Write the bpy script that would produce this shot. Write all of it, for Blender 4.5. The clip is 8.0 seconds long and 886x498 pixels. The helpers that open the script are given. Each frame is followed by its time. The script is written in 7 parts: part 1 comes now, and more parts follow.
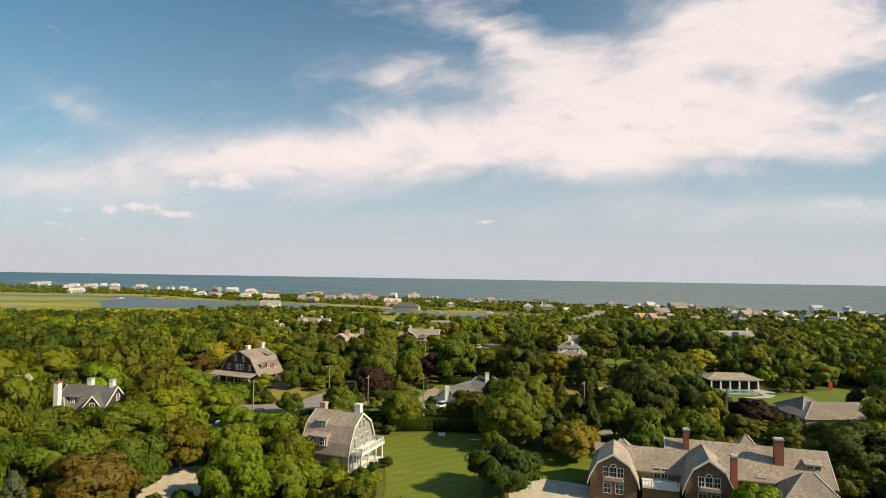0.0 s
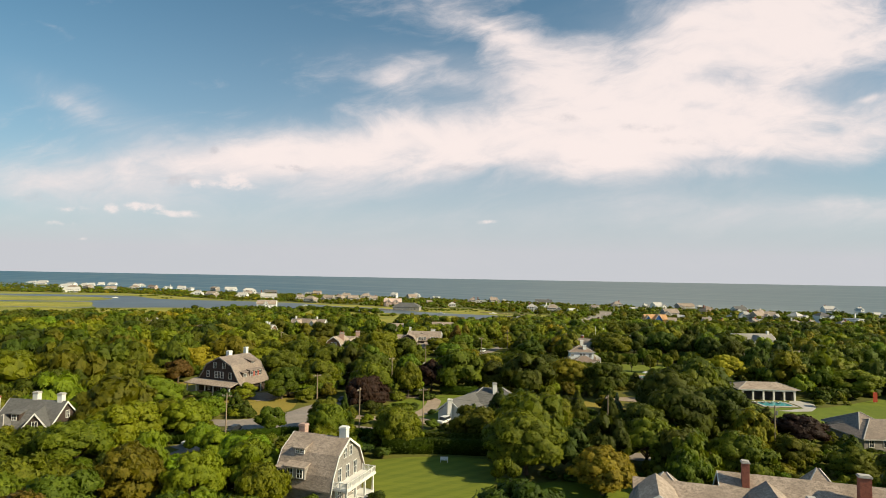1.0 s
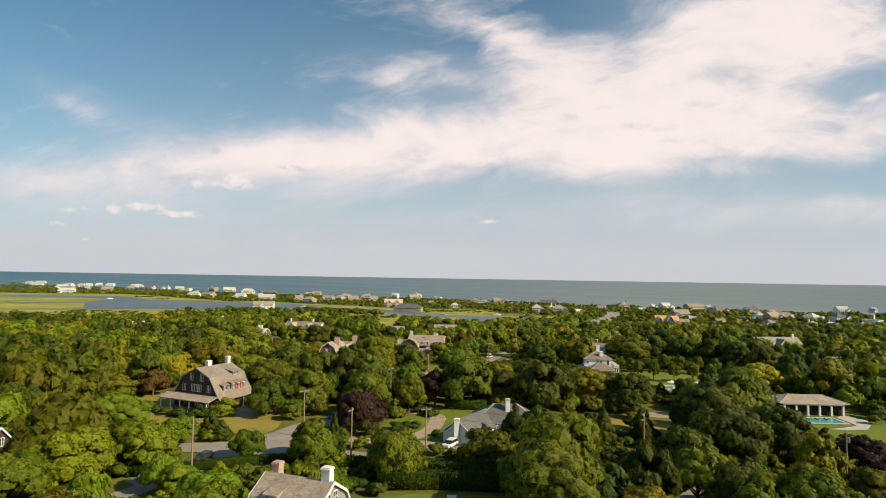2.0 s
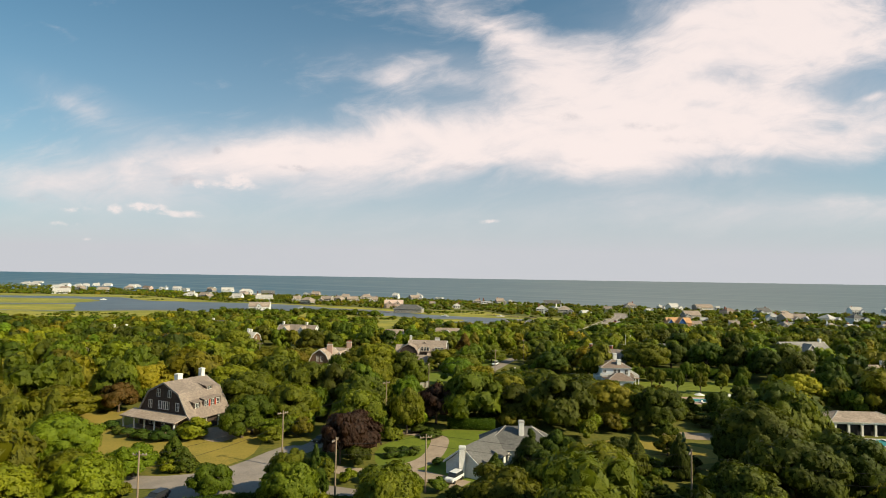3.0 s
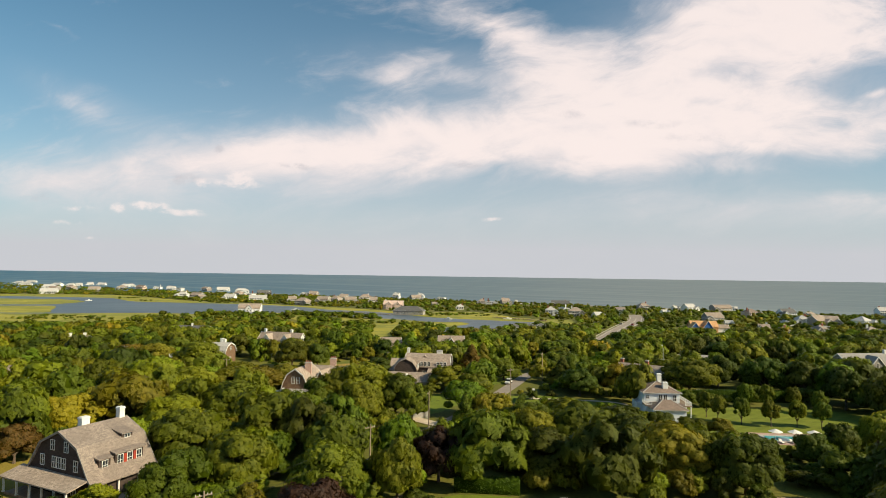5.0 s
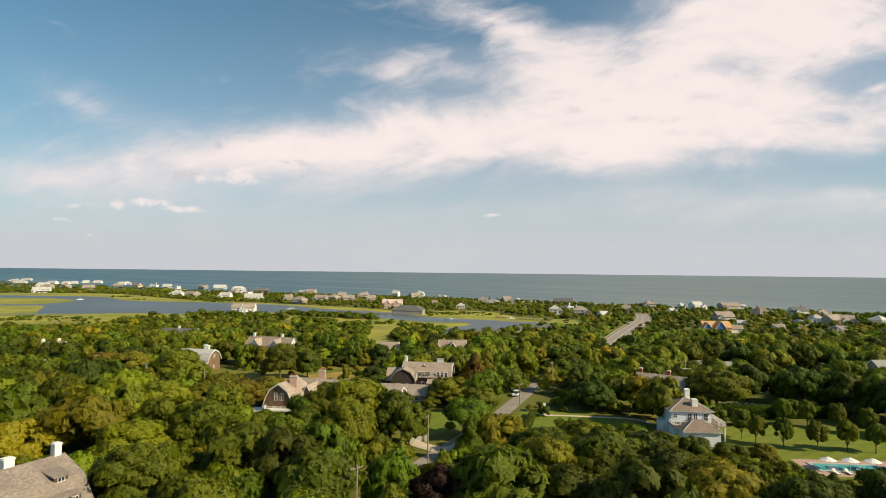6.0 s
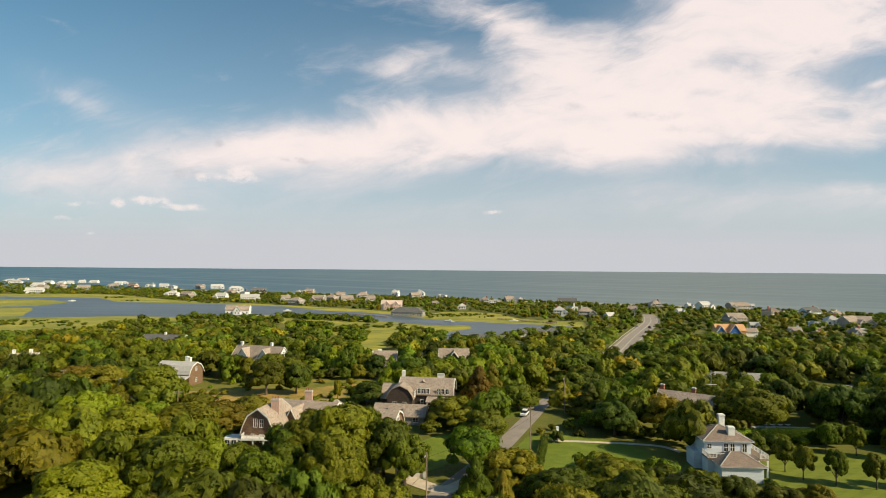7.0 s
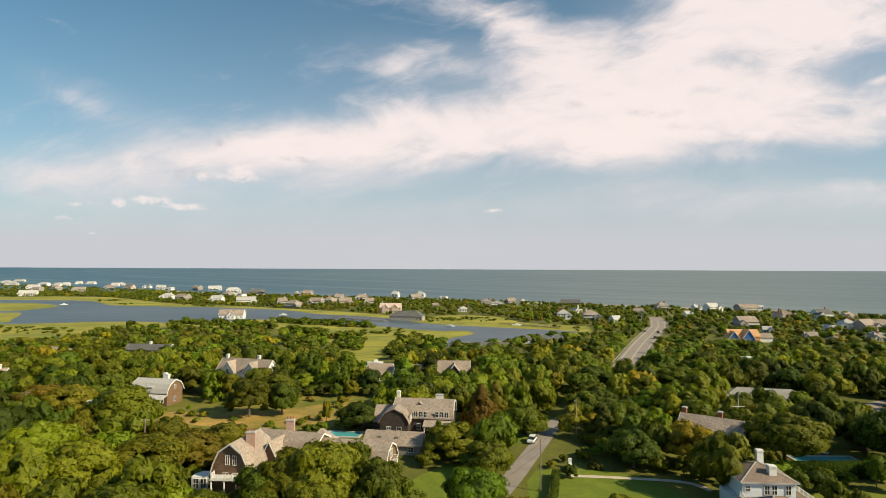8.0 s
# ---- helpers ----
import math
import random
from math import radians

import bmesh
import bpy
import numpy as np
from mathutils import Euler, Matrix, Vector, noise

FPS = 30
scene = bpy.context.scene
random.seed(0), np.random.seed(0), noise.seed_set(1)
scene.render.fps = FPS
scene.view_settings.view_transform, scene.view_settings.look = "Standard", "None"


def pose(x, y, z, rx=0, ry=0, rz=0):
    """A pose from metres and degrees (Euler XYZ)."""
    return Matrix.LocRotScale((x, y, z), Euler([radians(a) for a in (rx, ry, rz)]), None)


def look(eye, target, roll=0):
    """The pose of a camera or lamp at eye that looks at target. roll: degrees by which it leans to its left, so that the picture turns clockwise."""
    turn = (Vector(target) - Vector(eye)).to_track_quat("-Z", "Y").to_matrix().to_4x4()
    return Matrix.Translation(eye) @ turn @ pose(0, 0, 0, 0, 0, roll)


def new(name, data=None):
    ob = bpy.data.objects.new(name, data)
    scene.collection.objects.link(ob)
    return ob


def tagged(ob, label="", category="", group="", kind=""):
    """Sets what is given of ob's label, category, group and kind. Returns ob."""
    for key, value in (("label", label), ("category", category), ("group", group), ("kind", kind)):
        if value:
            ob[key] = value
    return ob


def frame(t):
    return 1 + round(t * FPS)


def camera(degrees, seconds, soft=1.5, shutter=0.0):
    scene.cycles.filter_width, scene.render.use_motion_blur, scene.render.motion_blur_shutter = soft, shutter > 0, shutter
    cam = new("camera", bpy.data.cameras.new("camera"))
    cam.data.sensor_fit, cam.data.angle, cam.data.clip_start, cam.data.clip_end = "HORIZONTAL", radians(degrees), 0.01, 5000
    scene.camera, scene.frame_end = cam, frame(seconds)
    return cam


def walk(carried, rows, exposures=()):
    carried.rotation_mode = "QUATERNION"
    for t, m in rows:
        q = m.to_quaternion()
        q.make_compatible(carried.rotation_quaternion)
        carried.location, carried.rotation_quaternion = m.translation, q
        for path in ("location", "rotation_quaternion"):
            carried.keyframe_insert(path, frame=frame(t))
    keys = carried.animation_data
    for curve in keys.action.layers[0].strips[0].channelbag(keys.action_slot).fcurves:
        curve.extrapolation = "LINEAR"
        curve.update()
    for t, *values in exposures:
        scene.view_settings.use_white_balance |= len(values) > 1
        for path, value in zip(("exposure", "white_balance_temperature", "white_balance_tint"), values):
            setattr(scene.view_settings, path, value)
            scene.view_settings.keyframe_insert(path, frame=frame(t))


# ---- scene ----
cam = camera(74.7, 8.0, soft=0.68)
METRES, EYE, TILT, LEAN, TURN = 157.0, 38.0, 2.85, -0.91, 0.0
ROWS = [
    (0.0, 0.0, 0.0, 0.0, -0.0, 0.0, -0.0),
    (0.5, -0.0004, 0.0634, -0.0051, 0.03, -0.01, -0.02),
    (1.0, -0.0021, 0.1279, -0.009, 0.13, -0.01, -0.09),
    (1.5, -0.0058, 0.1928, -0.0118, 0.21, -0.02, -0.04),
    (3.0, -0.0109, 0.3876, -0.0178, 0.4, -0.05, 0.04),
    (3.5, -0.0119, 0.4531, -0.0197, 0.49, -0.06, 0.06),
    (4.0, -0.0127, 0.5184, -0.0202, 0.53, -0.06, 0.08),
    (4.5, -0.0138, 0.5823, -0.0212, 0.59, -0.1, 0.1),
    (6.0, -0.0175, 0.7685, -0.0144, 0.62, -0.63, 0.3),
    (6.5, -0.018, 0.8291, -0.0085, 0.64, -0.77, 0.39),
    (7.0, -0.0184, 0.8871, -0.0011, 0.68, -0.91, 0.48),
    (7.5, -0.0176, 0.9429, 0.0087, 0.75, -0.88, 0.63),
    (8.0, -0.0145, 0.9969, 0.0155, 0.77, -1.05, 0.7),
]
walk(cam, [(t, pose(0, 0, EYE, TILT, LEAN, TURN) @ pose(METRES * x, METRES * y, METRES * z, 90 + pitch, roll, yaw)) for t, x, y, z, yaw, pitch, roll in ROWS])

# ---- sky, sun ----
SUN_AZ, SUN_EL = radians(114), radians(34)      # clockwise from +y
world = bpy.data.worlds.new("sky")
scene.world = world
world.use_nodes = True


class Tree:
    """Small shorthand for node trees."""

    def __init__(self, nt):
        self.nt = nt

    def node(self, kind, **k):
        n = self.nt.nodes.new(kind)
        for key, v in k.items():
            if key in n.inputs:
                self.put(n.inputs[key], v)
        return n

    def put(self, sock, v):
        if isinstance(v, bpy.types.NodeSocket):
            self.nt.links.new(v, sock)
        else:
            sock.default_value = v

    def math(self, op, a, b=0.0, c=0.0, clamp=False):
        n = self.nt.nodes.new("ShaderNodeMath")
        n.operation, n.use_clamp = op, clamp
        for i, v in enumerate((a, b, c)):
            self.put(n.inputs[i], v)
        return n.outputs[0]

    def noise(self, vec, scale, detail=4.0, rough=0.55, dist=0.0):
        n = self.nt.nodes.new("ShaderNodeTexNoise")
        for k, v in (("Scale", scale), ("Detail", detail), ("Roughness", rough), ("Distortion", dist)):
            n.inputs[k].default_value = v
        if vec is not None:
            self.put(n.inputs["Vector"], vec)
        return n.outputs["Fac"]

    def ramp(self, fac, stops):
        n = self.nt.nodes.new("ShaderNodeValToRGB")
        while len(n.color_ramp.elements) < len(stops):
            n.color_ramp.elements.new(0.5)
        for e, (p, c) in zip(n.color_ramp.elements, stops):
            e.position = p
            e.color = c if len(c) == 4 else (*c, 1)
        self.put(n.inputs[0], fac)
        return n.outputs[0]

    def mix(self, fac, a, b, mode="MIX"):
        n = self.nt.nodes.new("ShaderNodeMix")
        n.data_type, n.blend_type = "RGBA", mode
        self.put(n.inputs[0], fac)
        for i, v in ((6, a), (7, b)):
            self.put(n.inputs[i], v if isinstance(v, bpy.types.NodeSocket) or len(v) == 4 else (*v, 1))
        return n.outputs[2]

    def smooth(self, v, lo, hi):
        n = self.nt.nodes.new("ShaderNodeMapRange")
        n.interpolation_type = "SMOOTHSTEP"
        self.put(n.inputs[0], v)
        n.inputs[1].default_value, n.inputs[2].default_value = lo, hi
        return n.outputs[0]

    def combine(self, x, y, z=0.0):
        n = self.nt.nodes.new("ShaderNodeCombineXYZ")
        for i, v in enumerate((x, y, z)):
            self.put(n.inputs[i], v)
        return n.outputs[0]


def build_sky():
    nt = world.node_tree
    nt.nodes.clear()
    T = Tree(nt)
    out = nt.nodes.new("ShaderNodeOutputWorld")
    bg = nt.nodes.new("ShaderNodeBackground")
    sky = nt.nodes.new("ShaderNodeTexSky")
    sky.sky_type, sky.sun_disc = "NISHITA", False
    sky.sun_elevation, sky.sun_rotation = SUN_EL, SUN_AZ
    sky.air_density, sky.dust_density, sky.ozone_density = 1.0, 0.6, 1.4
    co = nt.nodes.new("ShaderNodeTexCoord").outputs["Generated"]
    sep = nt.nodes.new("ShaderNodeSeparateXYZ")
    nt.links.new(co, sep.inputs[0])
    x, y, z = sep.outputs
    ya = T.math("MAXIMUM", T.math("ABSOLUTE", y), 0.05)
    u = T.math("DIVIDE", x, ya)          # sideways, 0 straight ahead
    v = T.math("DIVIDE", T.math("MAXIMUM", z, 0.0), ya)     # upwards, 0 at the horizon
    # fibres of high cloud that run from low on one side up to the other, bent by slow eddies
    eddy = nt.nodes.new("ShaderNodeTexNoise")
    eddy.inputs["Scale"].default_value, eddy.inputs["Detail"].default_value = 3.2, 3.0
    T.put(eddy.inputs["Vector"], T.combine(u, T.math("MULTIPLY", v, 1.8), 4.4))
    esep = nt.nodes.new("ShaderNodeSeparateColor")
    nt.links.new(eddy.outputs["Color"], esep.inputs[0])
    uu = T.math("ADD", u, T.math("MULTIPLY", T.math("SUBTRACT", esep.outputs[0], 0.5), 0.22))
    vv = T.math("ADD", v, T.math("MULTIPLY", T.math("SUBTRACT", esep.outputs[1], 0.5), 0.10))
    ca, sa = math.cos(radians(13)), math.sin(radians(13))
    s = T.math("ADD", T.math("MULTIPLY", uu, ca), T.math("MULTIPLY", vv, sa))
    w = T.math("SUBTRACT", T.math("MULTIPLY", vv, ca), T.math("MULTIPLY", uu, sa))
    streak = T.noise(T.combine(T.math("MULTIPLY", s, 1.5), T.math("MULTIPLY", w, 4.2), 2.3), 3.0, 11, 0.62, 0.3)
    puffs = T.noise(T.combine(T.math("MULTIPLY", uu, 1.7), T.math("MULTIPLY", vv, 3.6), 8.1), 4.5, 9, 0.6, 0.2)
    fine = T.noise(T.combine(u, T.math("MULTIPLY", v, 1.5), 1.7), 30.0, 6, 0.62)

    def blob(cu, cv, ru, rv, turn, gain):
        c, d = math.cos(radians(turn)), math.sin(radians(turn))
        bu, bv = (T.math("MULTIPLY_ADD", a, 0.6, T.math("MULTIPLY", b, 0.4)) for a, b in ((u, uu), (v, vv)))
        du, dv = T.math("SUBTRACT", bu, cu), T.math("SUBTRACT", bv, cv)
        a = T.math("ADD", T.math("MULTIPLY", du, c / ru), T.math("MULTIPLY", dv, d / ru))
        b = T.math("SUBTRACT", T.math("MULTIPLY", dv, c / rv), T.math("MULTIPLY", du, d / rv))
        q = T.math("ADD", T.math("MULTIPLY", a, a), T.math("MULTIPLY", b, b))
        return T.math("MULTIPLY", T.math("EXPONENT", T.math("MULTIPLY", q, -1.0)), gain)

    def layer(specs, op):
        total = None
        for spec in specs:
            g = blob(*spec)
            total = g if total is None else T.math(op, total, g)
        return total

    high = T.smooth(v, 0.05, 0.22)
    dens = T.math("ADD", T.math("MULTIPLY", layer(BLOBS, "ADD"), 0.86), T.math("MULTIPLY", T.math("SUBTRACT", streak, 0.5), T.math("MULTIPLY_ADD", high, 1.9, 0.35)))
    dens = T.math("ADD", dens, T.math("MULTIPLY", T.math("SUBTRACT", puffs, 0.5), T.math("MULTIPLY_ADD", high, 0.9, 0.4)))
    mask = T.smooth(dens, -0.12, 1.3)
    thin = T.math("MULTIPLY", layer(VEIL, "ADD"), T.math("MULTIPLY_ADD", streak, 1.7, 0.1))
    veil = T.math("MULTIPLY", T.smooth(thin, 0.05, 1.25), 0.72)
    lump = T.math("ADD", T.math("MULTIPLY", T.math("SUBTRACT", fine, 0.5), 4.2), 1.0)
    cmask = T.smooth(T.math("MULTIPLY", layer(CUMULI, "MAXIMUM"), lump), 0.3, 1.25)
    dmask = T.smooth(T.math("MULTIPLY", layer(SCUD, "MAXIMUM"), lump), 0.15, 0.9)
    sky_col = T.mix(1.0, sky.outputs[0], SKY_TINT, "MULTIPLY")
    haze = T.math("EXPONENT", T.math("MULTIPLY", v, -5.7))
    col = T.mix(T.math("MINIMUM", T.math("MULTIPLY", haze, 1.3), 1.0), sky_col, HAZE)
    thick = T.smooth(T.math("ADD", T.math("MULTIPLY", dens, 0.5), T.math("MULTIPLY", puffs, 1.1)), 0.5, 1.35)
    shade = T.mix(thick, CLOUD_DARK, CLOUD)
    col = T.mix(veil, col, CLOUD_DARK)
    col = T.mix(T.math("MULTIPLY", mask, 0.93), col, shade)
    col = T.mix(T.math("MULTIPLY", dmask, 0.55), col, SCUD_GREY)
    col = T.mix(T.math("MULTIPLY", cmask, 0.72), col, CLOUD)
    nt.links.new(col, bg.inputs[0])
    bg.inputs[1].default_value = SKY_STRENGTH
    nt.links.new(bg.outputs[0], out.inputs[0])


# (sideways, up, reach sideways, reach up, turn, gain), as tangents of the view from the path
BLOBS = [
    (0.541, 0.439, 0.321, 0.107, 10, 1.35),
    (0.327, 0.299, 0.292, 0.088, 5, 1.05),
    (0.6, 0.255, 0.253, 0.049, 5, 0.95),
    (0.113, 0.226, 0.37, 0.047, 3, 1.05),
    (-0.179, 0.225, 0.243, 0.035, 8, 0.8),
    (-0.374, 0.191, 0.292, 0.033, 4, 0.62),
    (-0.656, 0.153, 0.214, 0.031, 0, 0.42),
    (0.171, 0.375, 0.107, 0.068, -30, 0.8),
    (0.064, 0.446, 0.127, 0.025, -20, 0.55),
    (-0.092, 0.351, 0.102, 0.027, -6, 0.72),
    (-0.651, 0.289, 0.073, 0.017, -25, 0.62),
    (-0.705, 0.34, 0.088, 0.013, -15, 0.42),
    (-0.384, 0.331, 0.047, 0.009, -15, 0.5),
    (-0.71, 0.429, 0.037, 0.006, -25, 0.4),
    (-0.179, 0.455, 0.107, 0.01, -12, 0.4),
    (0.702, 0.342, 0.066, 0.025, 4, -1.15), (0.687, 0.441, 0.214, 0.054, 0, 0.6),
    (0.24, 0.469, 0.088, 0.025, -8, -1.1),
    (0.023, 0.39, 0.033, 0.029, -20, -0.95),
    (0.016, 0.319, 0.058, 0.016, 0, -0.55),
    (0.502, 0.164, 0.409, 0.017, 3, -0.5),
    (-0.52, 0.393, 0.321, 0.107, 0, -0.55),
    (0.731, 0.327, 0.029, 0.007, 8, 0.9),
    (0.551, 0.207, 0.136, 0.012, -2, -0.5),
    (0.678, 0.144, 0.156, 0.021, 0, 0.35),
    (-0.277, 0.09, 0.584, 0.044, 0, 0.15),
]
CUMULI = [(-0.354, 0.164, 0.027, 0.017, 0, 1.25),
          (-0.374, 0.156, 0.037, 0.009, 0, 0.9),
          (-0.423, 0.153, 0.019, 0.01, 0, 1.0),
          (-0.58, 0.109, 0.021, 0.01, 0, 1.0),
          (-0.522, 0.113, 0.039, 0.011, -2, 1.1),
          (-0.471, 0.105, 0.058, 0.007, 0, 0.8),
          (-0.654, 0.109, 0.029, 0.007, 0, 0.8),
          (-0.678, 0.082, 0.033, 0.007, 0, 0.7),
          (0.086, 0.097, 0.021, 0.005, 3, 0.75),
          (-0.734, 0.132, 0.039, 0.01, 0, 0.4),
          (-0.632, 0.053, 0.014, 0.005, 0, 0.5)]
VEIL = [(-0.082, 0.215, 0.633, 0.073, 4, 0.85),
        (0.502, 0.351, 0.409, 0.185, 8, 0.75),
        (-0.617, 0.153, 0.312, 0.054, 0, 0.65),
        (0.648, 0.127, 0.409, 0.033, 0, 0.5),
        (-0.062, 0.357, 0.195, 0.054, -8, 0.4),
        (-0.647, 0.299, 0.166, 0.039, -22, 0.38),
        (0.21, 0.098, 0.487, 0.029, 0, 0.25)]
SCUD = [(-0.401, 0.215, 0.011, 0.009, 30, 0.8),
         (-0.269, 0.189, 0.035, 0.006, -4, 0.8),
         (-0.452, 0.159, 0.044, 0.015, 0, 0.55),
         (-0.608, 0.143, 0.025, 0.007, 0, 0.5),
         (0.025, 0.193, 0.043, 0.008, -8, 0.55),
         (-0.705, 0.126, 0.058, 0.014, 0, 0.4),
         (0.22, 0.283, 0.058, 0.009, -8, 0.5),
         (0.356, 0.266, 0.068, 0.01, 0, 0.45),
         (0.434, 0.243, 0.107, 0.012, 2, 0.4),
         (0.171, 0.204, 0.146, 0.01, 2, 0.35)]
SCUD_GREY = (4.6, 4.5, 4.75)
SKY_STRENGTH = 0.1
SKY_TINT = (0.455, 0.82, 0.83)
HAZE, CLOUD, CLOUD_DARK = (4.88, 4.98, 5.25), (8.2, 7.15, 6.8), (6.5, 6.05, 6.1)
build_sky()

sun = new("sun", bpy.data.lights.new("sun", "SUN"))
sun.data.energy, sun.data.angle, sun.data.color = 5.0, radians(0.6), (1.0, 0.86, 0.57)
sun.matrix_world = look((0, 0, 60), (-math.sin(SUN_AZ) * math.cos(SUN_EL), -math.cos(SUN_AZ) * math.cos(SUN_EL), 60 - math.sin(SUN_EL)))
scene.view_settings.exposure = 0.26

# ---- materials ----
MATS = {}


def mat(name, col, col2=None, scale=1.0, rough=0.8, bump=0.0, detail_scale=None, metal=0.0, spec=0.3, rnd=0.0, stretch=(1, 1, 1), big=0.0):
    """Two-scale procedural surface in world metres."""
    m = bpy.data.materials.new(name)
    m.use_nodes = True
    nt = m.node_tree
    T = Tree(nt)
    b = nt.nodes["Principled BSDF"]
    geo = nt.nodes.new("ShaderNodeNewGeometry")
    mp = nt.nodes.new("ShaderNodeMapping")
    mp.inputs["Scale"].default_value = stretch
    nt.links.new(geo.outputs["Position"], mp.inputs[0])
    pos = mp.outputs[0]
    n1 = T.noise(pos, scale, 5, 0.6)
    n2 = T.noise(pos, detail_scale or scale * 9, 3, 0.6)
    f = T.math("ADD", T.math("MULTIPLY", n1, 0.5), T.math("MULTIPLY", n2, 0.5))
    c2 = col2 or tuple(v * 0.7 for v in col)
    c = T.ramp(f, [(0.41, c2), (0.58, col)])
    if big:
        n3 = T.smooth(T.noise(geo.outputs["Position"], big, 3, 0.5), 0.35, 0.65)
        c = T.mix(T.math("MULTIPLY", n3, 0.5), c, c2)
    if rnd:
        oi = nt.nodes.new("ShaderNodeObjectInfo")
        hs = nt.nodes.new("ShaderNodeHueSaturation")
        T.put(hs.inputs["Value"], T.math("ADD", T.math("MULTIPLY", oi.outputs["Random"], rnd), 1 - rnd / 2))
        nt.links.new(c, hs.inputs["Color"])
        c = hs.outputs[0]
    nt.links.new(c, b.inputs["Base Color"])
    b.inputs["Roughness"].default_value, b.inputs["Metallic"].default_value = rough, metal
    b.inputs["Specular IOR Level"].default_value = spec
    if bump:
        bn = T.node("ShaderNodeBump", Strength=bump, Distance=0.05, Height=n2)
        nt.links.new(bn.outputs[0], b.inputs["Normal"])
    MATS[name] = m
    return m


CORES = []


def leaf_mat(name, col, col2, trans=0.3, ragged=True):
    """Leaves: hue varies from tree to tree and from leaf cluster to leaf cluster."""
    col, col2 = ((c[0] * 1.10, c[1] * 1.02, c[2] * 0.8) for c in (col, col2))
    m = bpy.data.materials.new(name)
    m.use_nodes = True
    nt = m.node_tree
    nt.nodes.remove(nt.nodes["Principled BSDF"])
    T = Tree(nt)
    geo = nt.nodes.new("ShaderNodeNewGeometry")
    oi = nt.nodes.new("ShaderNodeObjectInfo")
    patch = T.noise(geo.outputs["Position"], 0.13, 2, 0.5)
    fac = T.math("ADD", T.math("MULTIPLY", geo.outputs["Random Per Island"], 0.55), T.math("MULTIPLY", T.math("SUBTRACT", patch, 0.25), 0.7), clamp=True)
    c = T.mix(fac, col2, col)
    hs = nt.nodes.new("ShaderNodeHueSaturation")
    own = nt.nodes.new("ShaderNodeAttribute")
    own.attribute_name = "tone"
    tone = T.math("FRACT", T.math("ADD", oi.outputs["Random"], own.outputs["Fac"]))
    T.put(hs.inputs["Hue"], T.math("ADD", T.math("MULTIPLY", tone, 0.055), 0.479))
    T.put(hs.inputs["Value"], T.math("ADD", T.math("MULTIPLY", T.math("FRACT", T.math("MULTIPLY", tone, 7.3)), 0.55), 0.72))
    nt.links.new(c, hs.inputs["Color"])
    d = T.node("ShaderNodeBsdfPrincipled", Roughness=0.6)
    d.inputs["Specular IOR Level"].default_value = 0.25 if ragged else 0.02
    t = T.node("ShaderNodeBsdfTranslucent")
    nt.links.new(hs.outputs[0], d.inputs["Base Color"])
    nt.links.new(hs.outputs[0], t.inputs["Color"])
    ms = T.node("ShaderNodeMixShader", Fac=trans)
    nt.links.new(d.outputs[0], ms.inputs[1])
    nt.links.new(t.outputs[0], ms.inputs[2])
    leaflet = T.noise(geo.outputs["Position"], 4.4, 2, 0.6)
    bn = T.node("ShaderNodeBump", Strength=0.8, Distance=0.12, Height=leaflet)
    nt.links.new(bn.outputs[0], d.inputs["Normal"])
    last = ms.outputs[0]
    if ragged:
        # leaf sprays are ragged: gaps between the leaflets
        hole = T.node("ShaderNodeBsdfTransparent")
        cut = T.node("ShaderNodeMixShader", Fac=T.math("GREATER_THAN", leaflet, 0.45))
        nt.links.new(hole.outputs[0], cut.inputs[1])
        nt.links.new(last, cut.inputs[2])
        last = cut.outputs[0]
        # darkened inner leaves: shade within crowns and hedges is put into their colour
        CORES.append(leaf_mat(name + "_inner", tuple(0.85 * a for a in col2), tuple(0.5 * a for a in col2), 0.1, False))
    nt.links.new(last, nt.nodes["Material Output"].inputs[0])
    MATS[name] = m
    return m


mat("earth", (0.17, 0.155, 0.022), (0.085, 0.095, 0.014), 0.05, 0.95, 0.3, 1.3, big=0.012)
mat("striped_lawn", (0.175, 0.20, 0.015), (0.11, 0.138, 0.011), 0.55, 0.9, 0.3, 4.0, stretch=(0.12, 1, 1), big=0.05)


def mown_stripes(name, way, width):
    """Alternate bands where the mower went to and fro."""
    nt = MATS[name].node_tree
    T = Tree(nt)
    b = nt.nodes["Principled BSDF"]
    old = b.inputs["Base Color"].links[0].from_socket
    geo = nt.nodes.new("ShaderNodeNewGeometry")
    sp = nt.nodes.new("ShaderNodeSeparateXYZ")
    nt.links.new(geo.outputs["Position"], sp.inputs[0])
    across = T.math("ADD", T.math("MULTIPLY", sp.outputs[0], math.cos(radians(way))), T.math("MULTIPLY", sp.outputs[1], math.sin(radians(way))))
    wob = T.math("ADD", T.math("MULTIPLY", across, math.pi / width), T.math("MULTIPLY", T.noise(geo.outputs["Position"], 0.3, 2), 2.0))
    band = T.smooth(T.math("SINE", wob), -0.5, 0.5)
    nt.links.new(T.mix(T.math("MULTIPLY", band, 0.3), old, (0.205, 0.225, 0.024)), b.inputs["Base Color"])


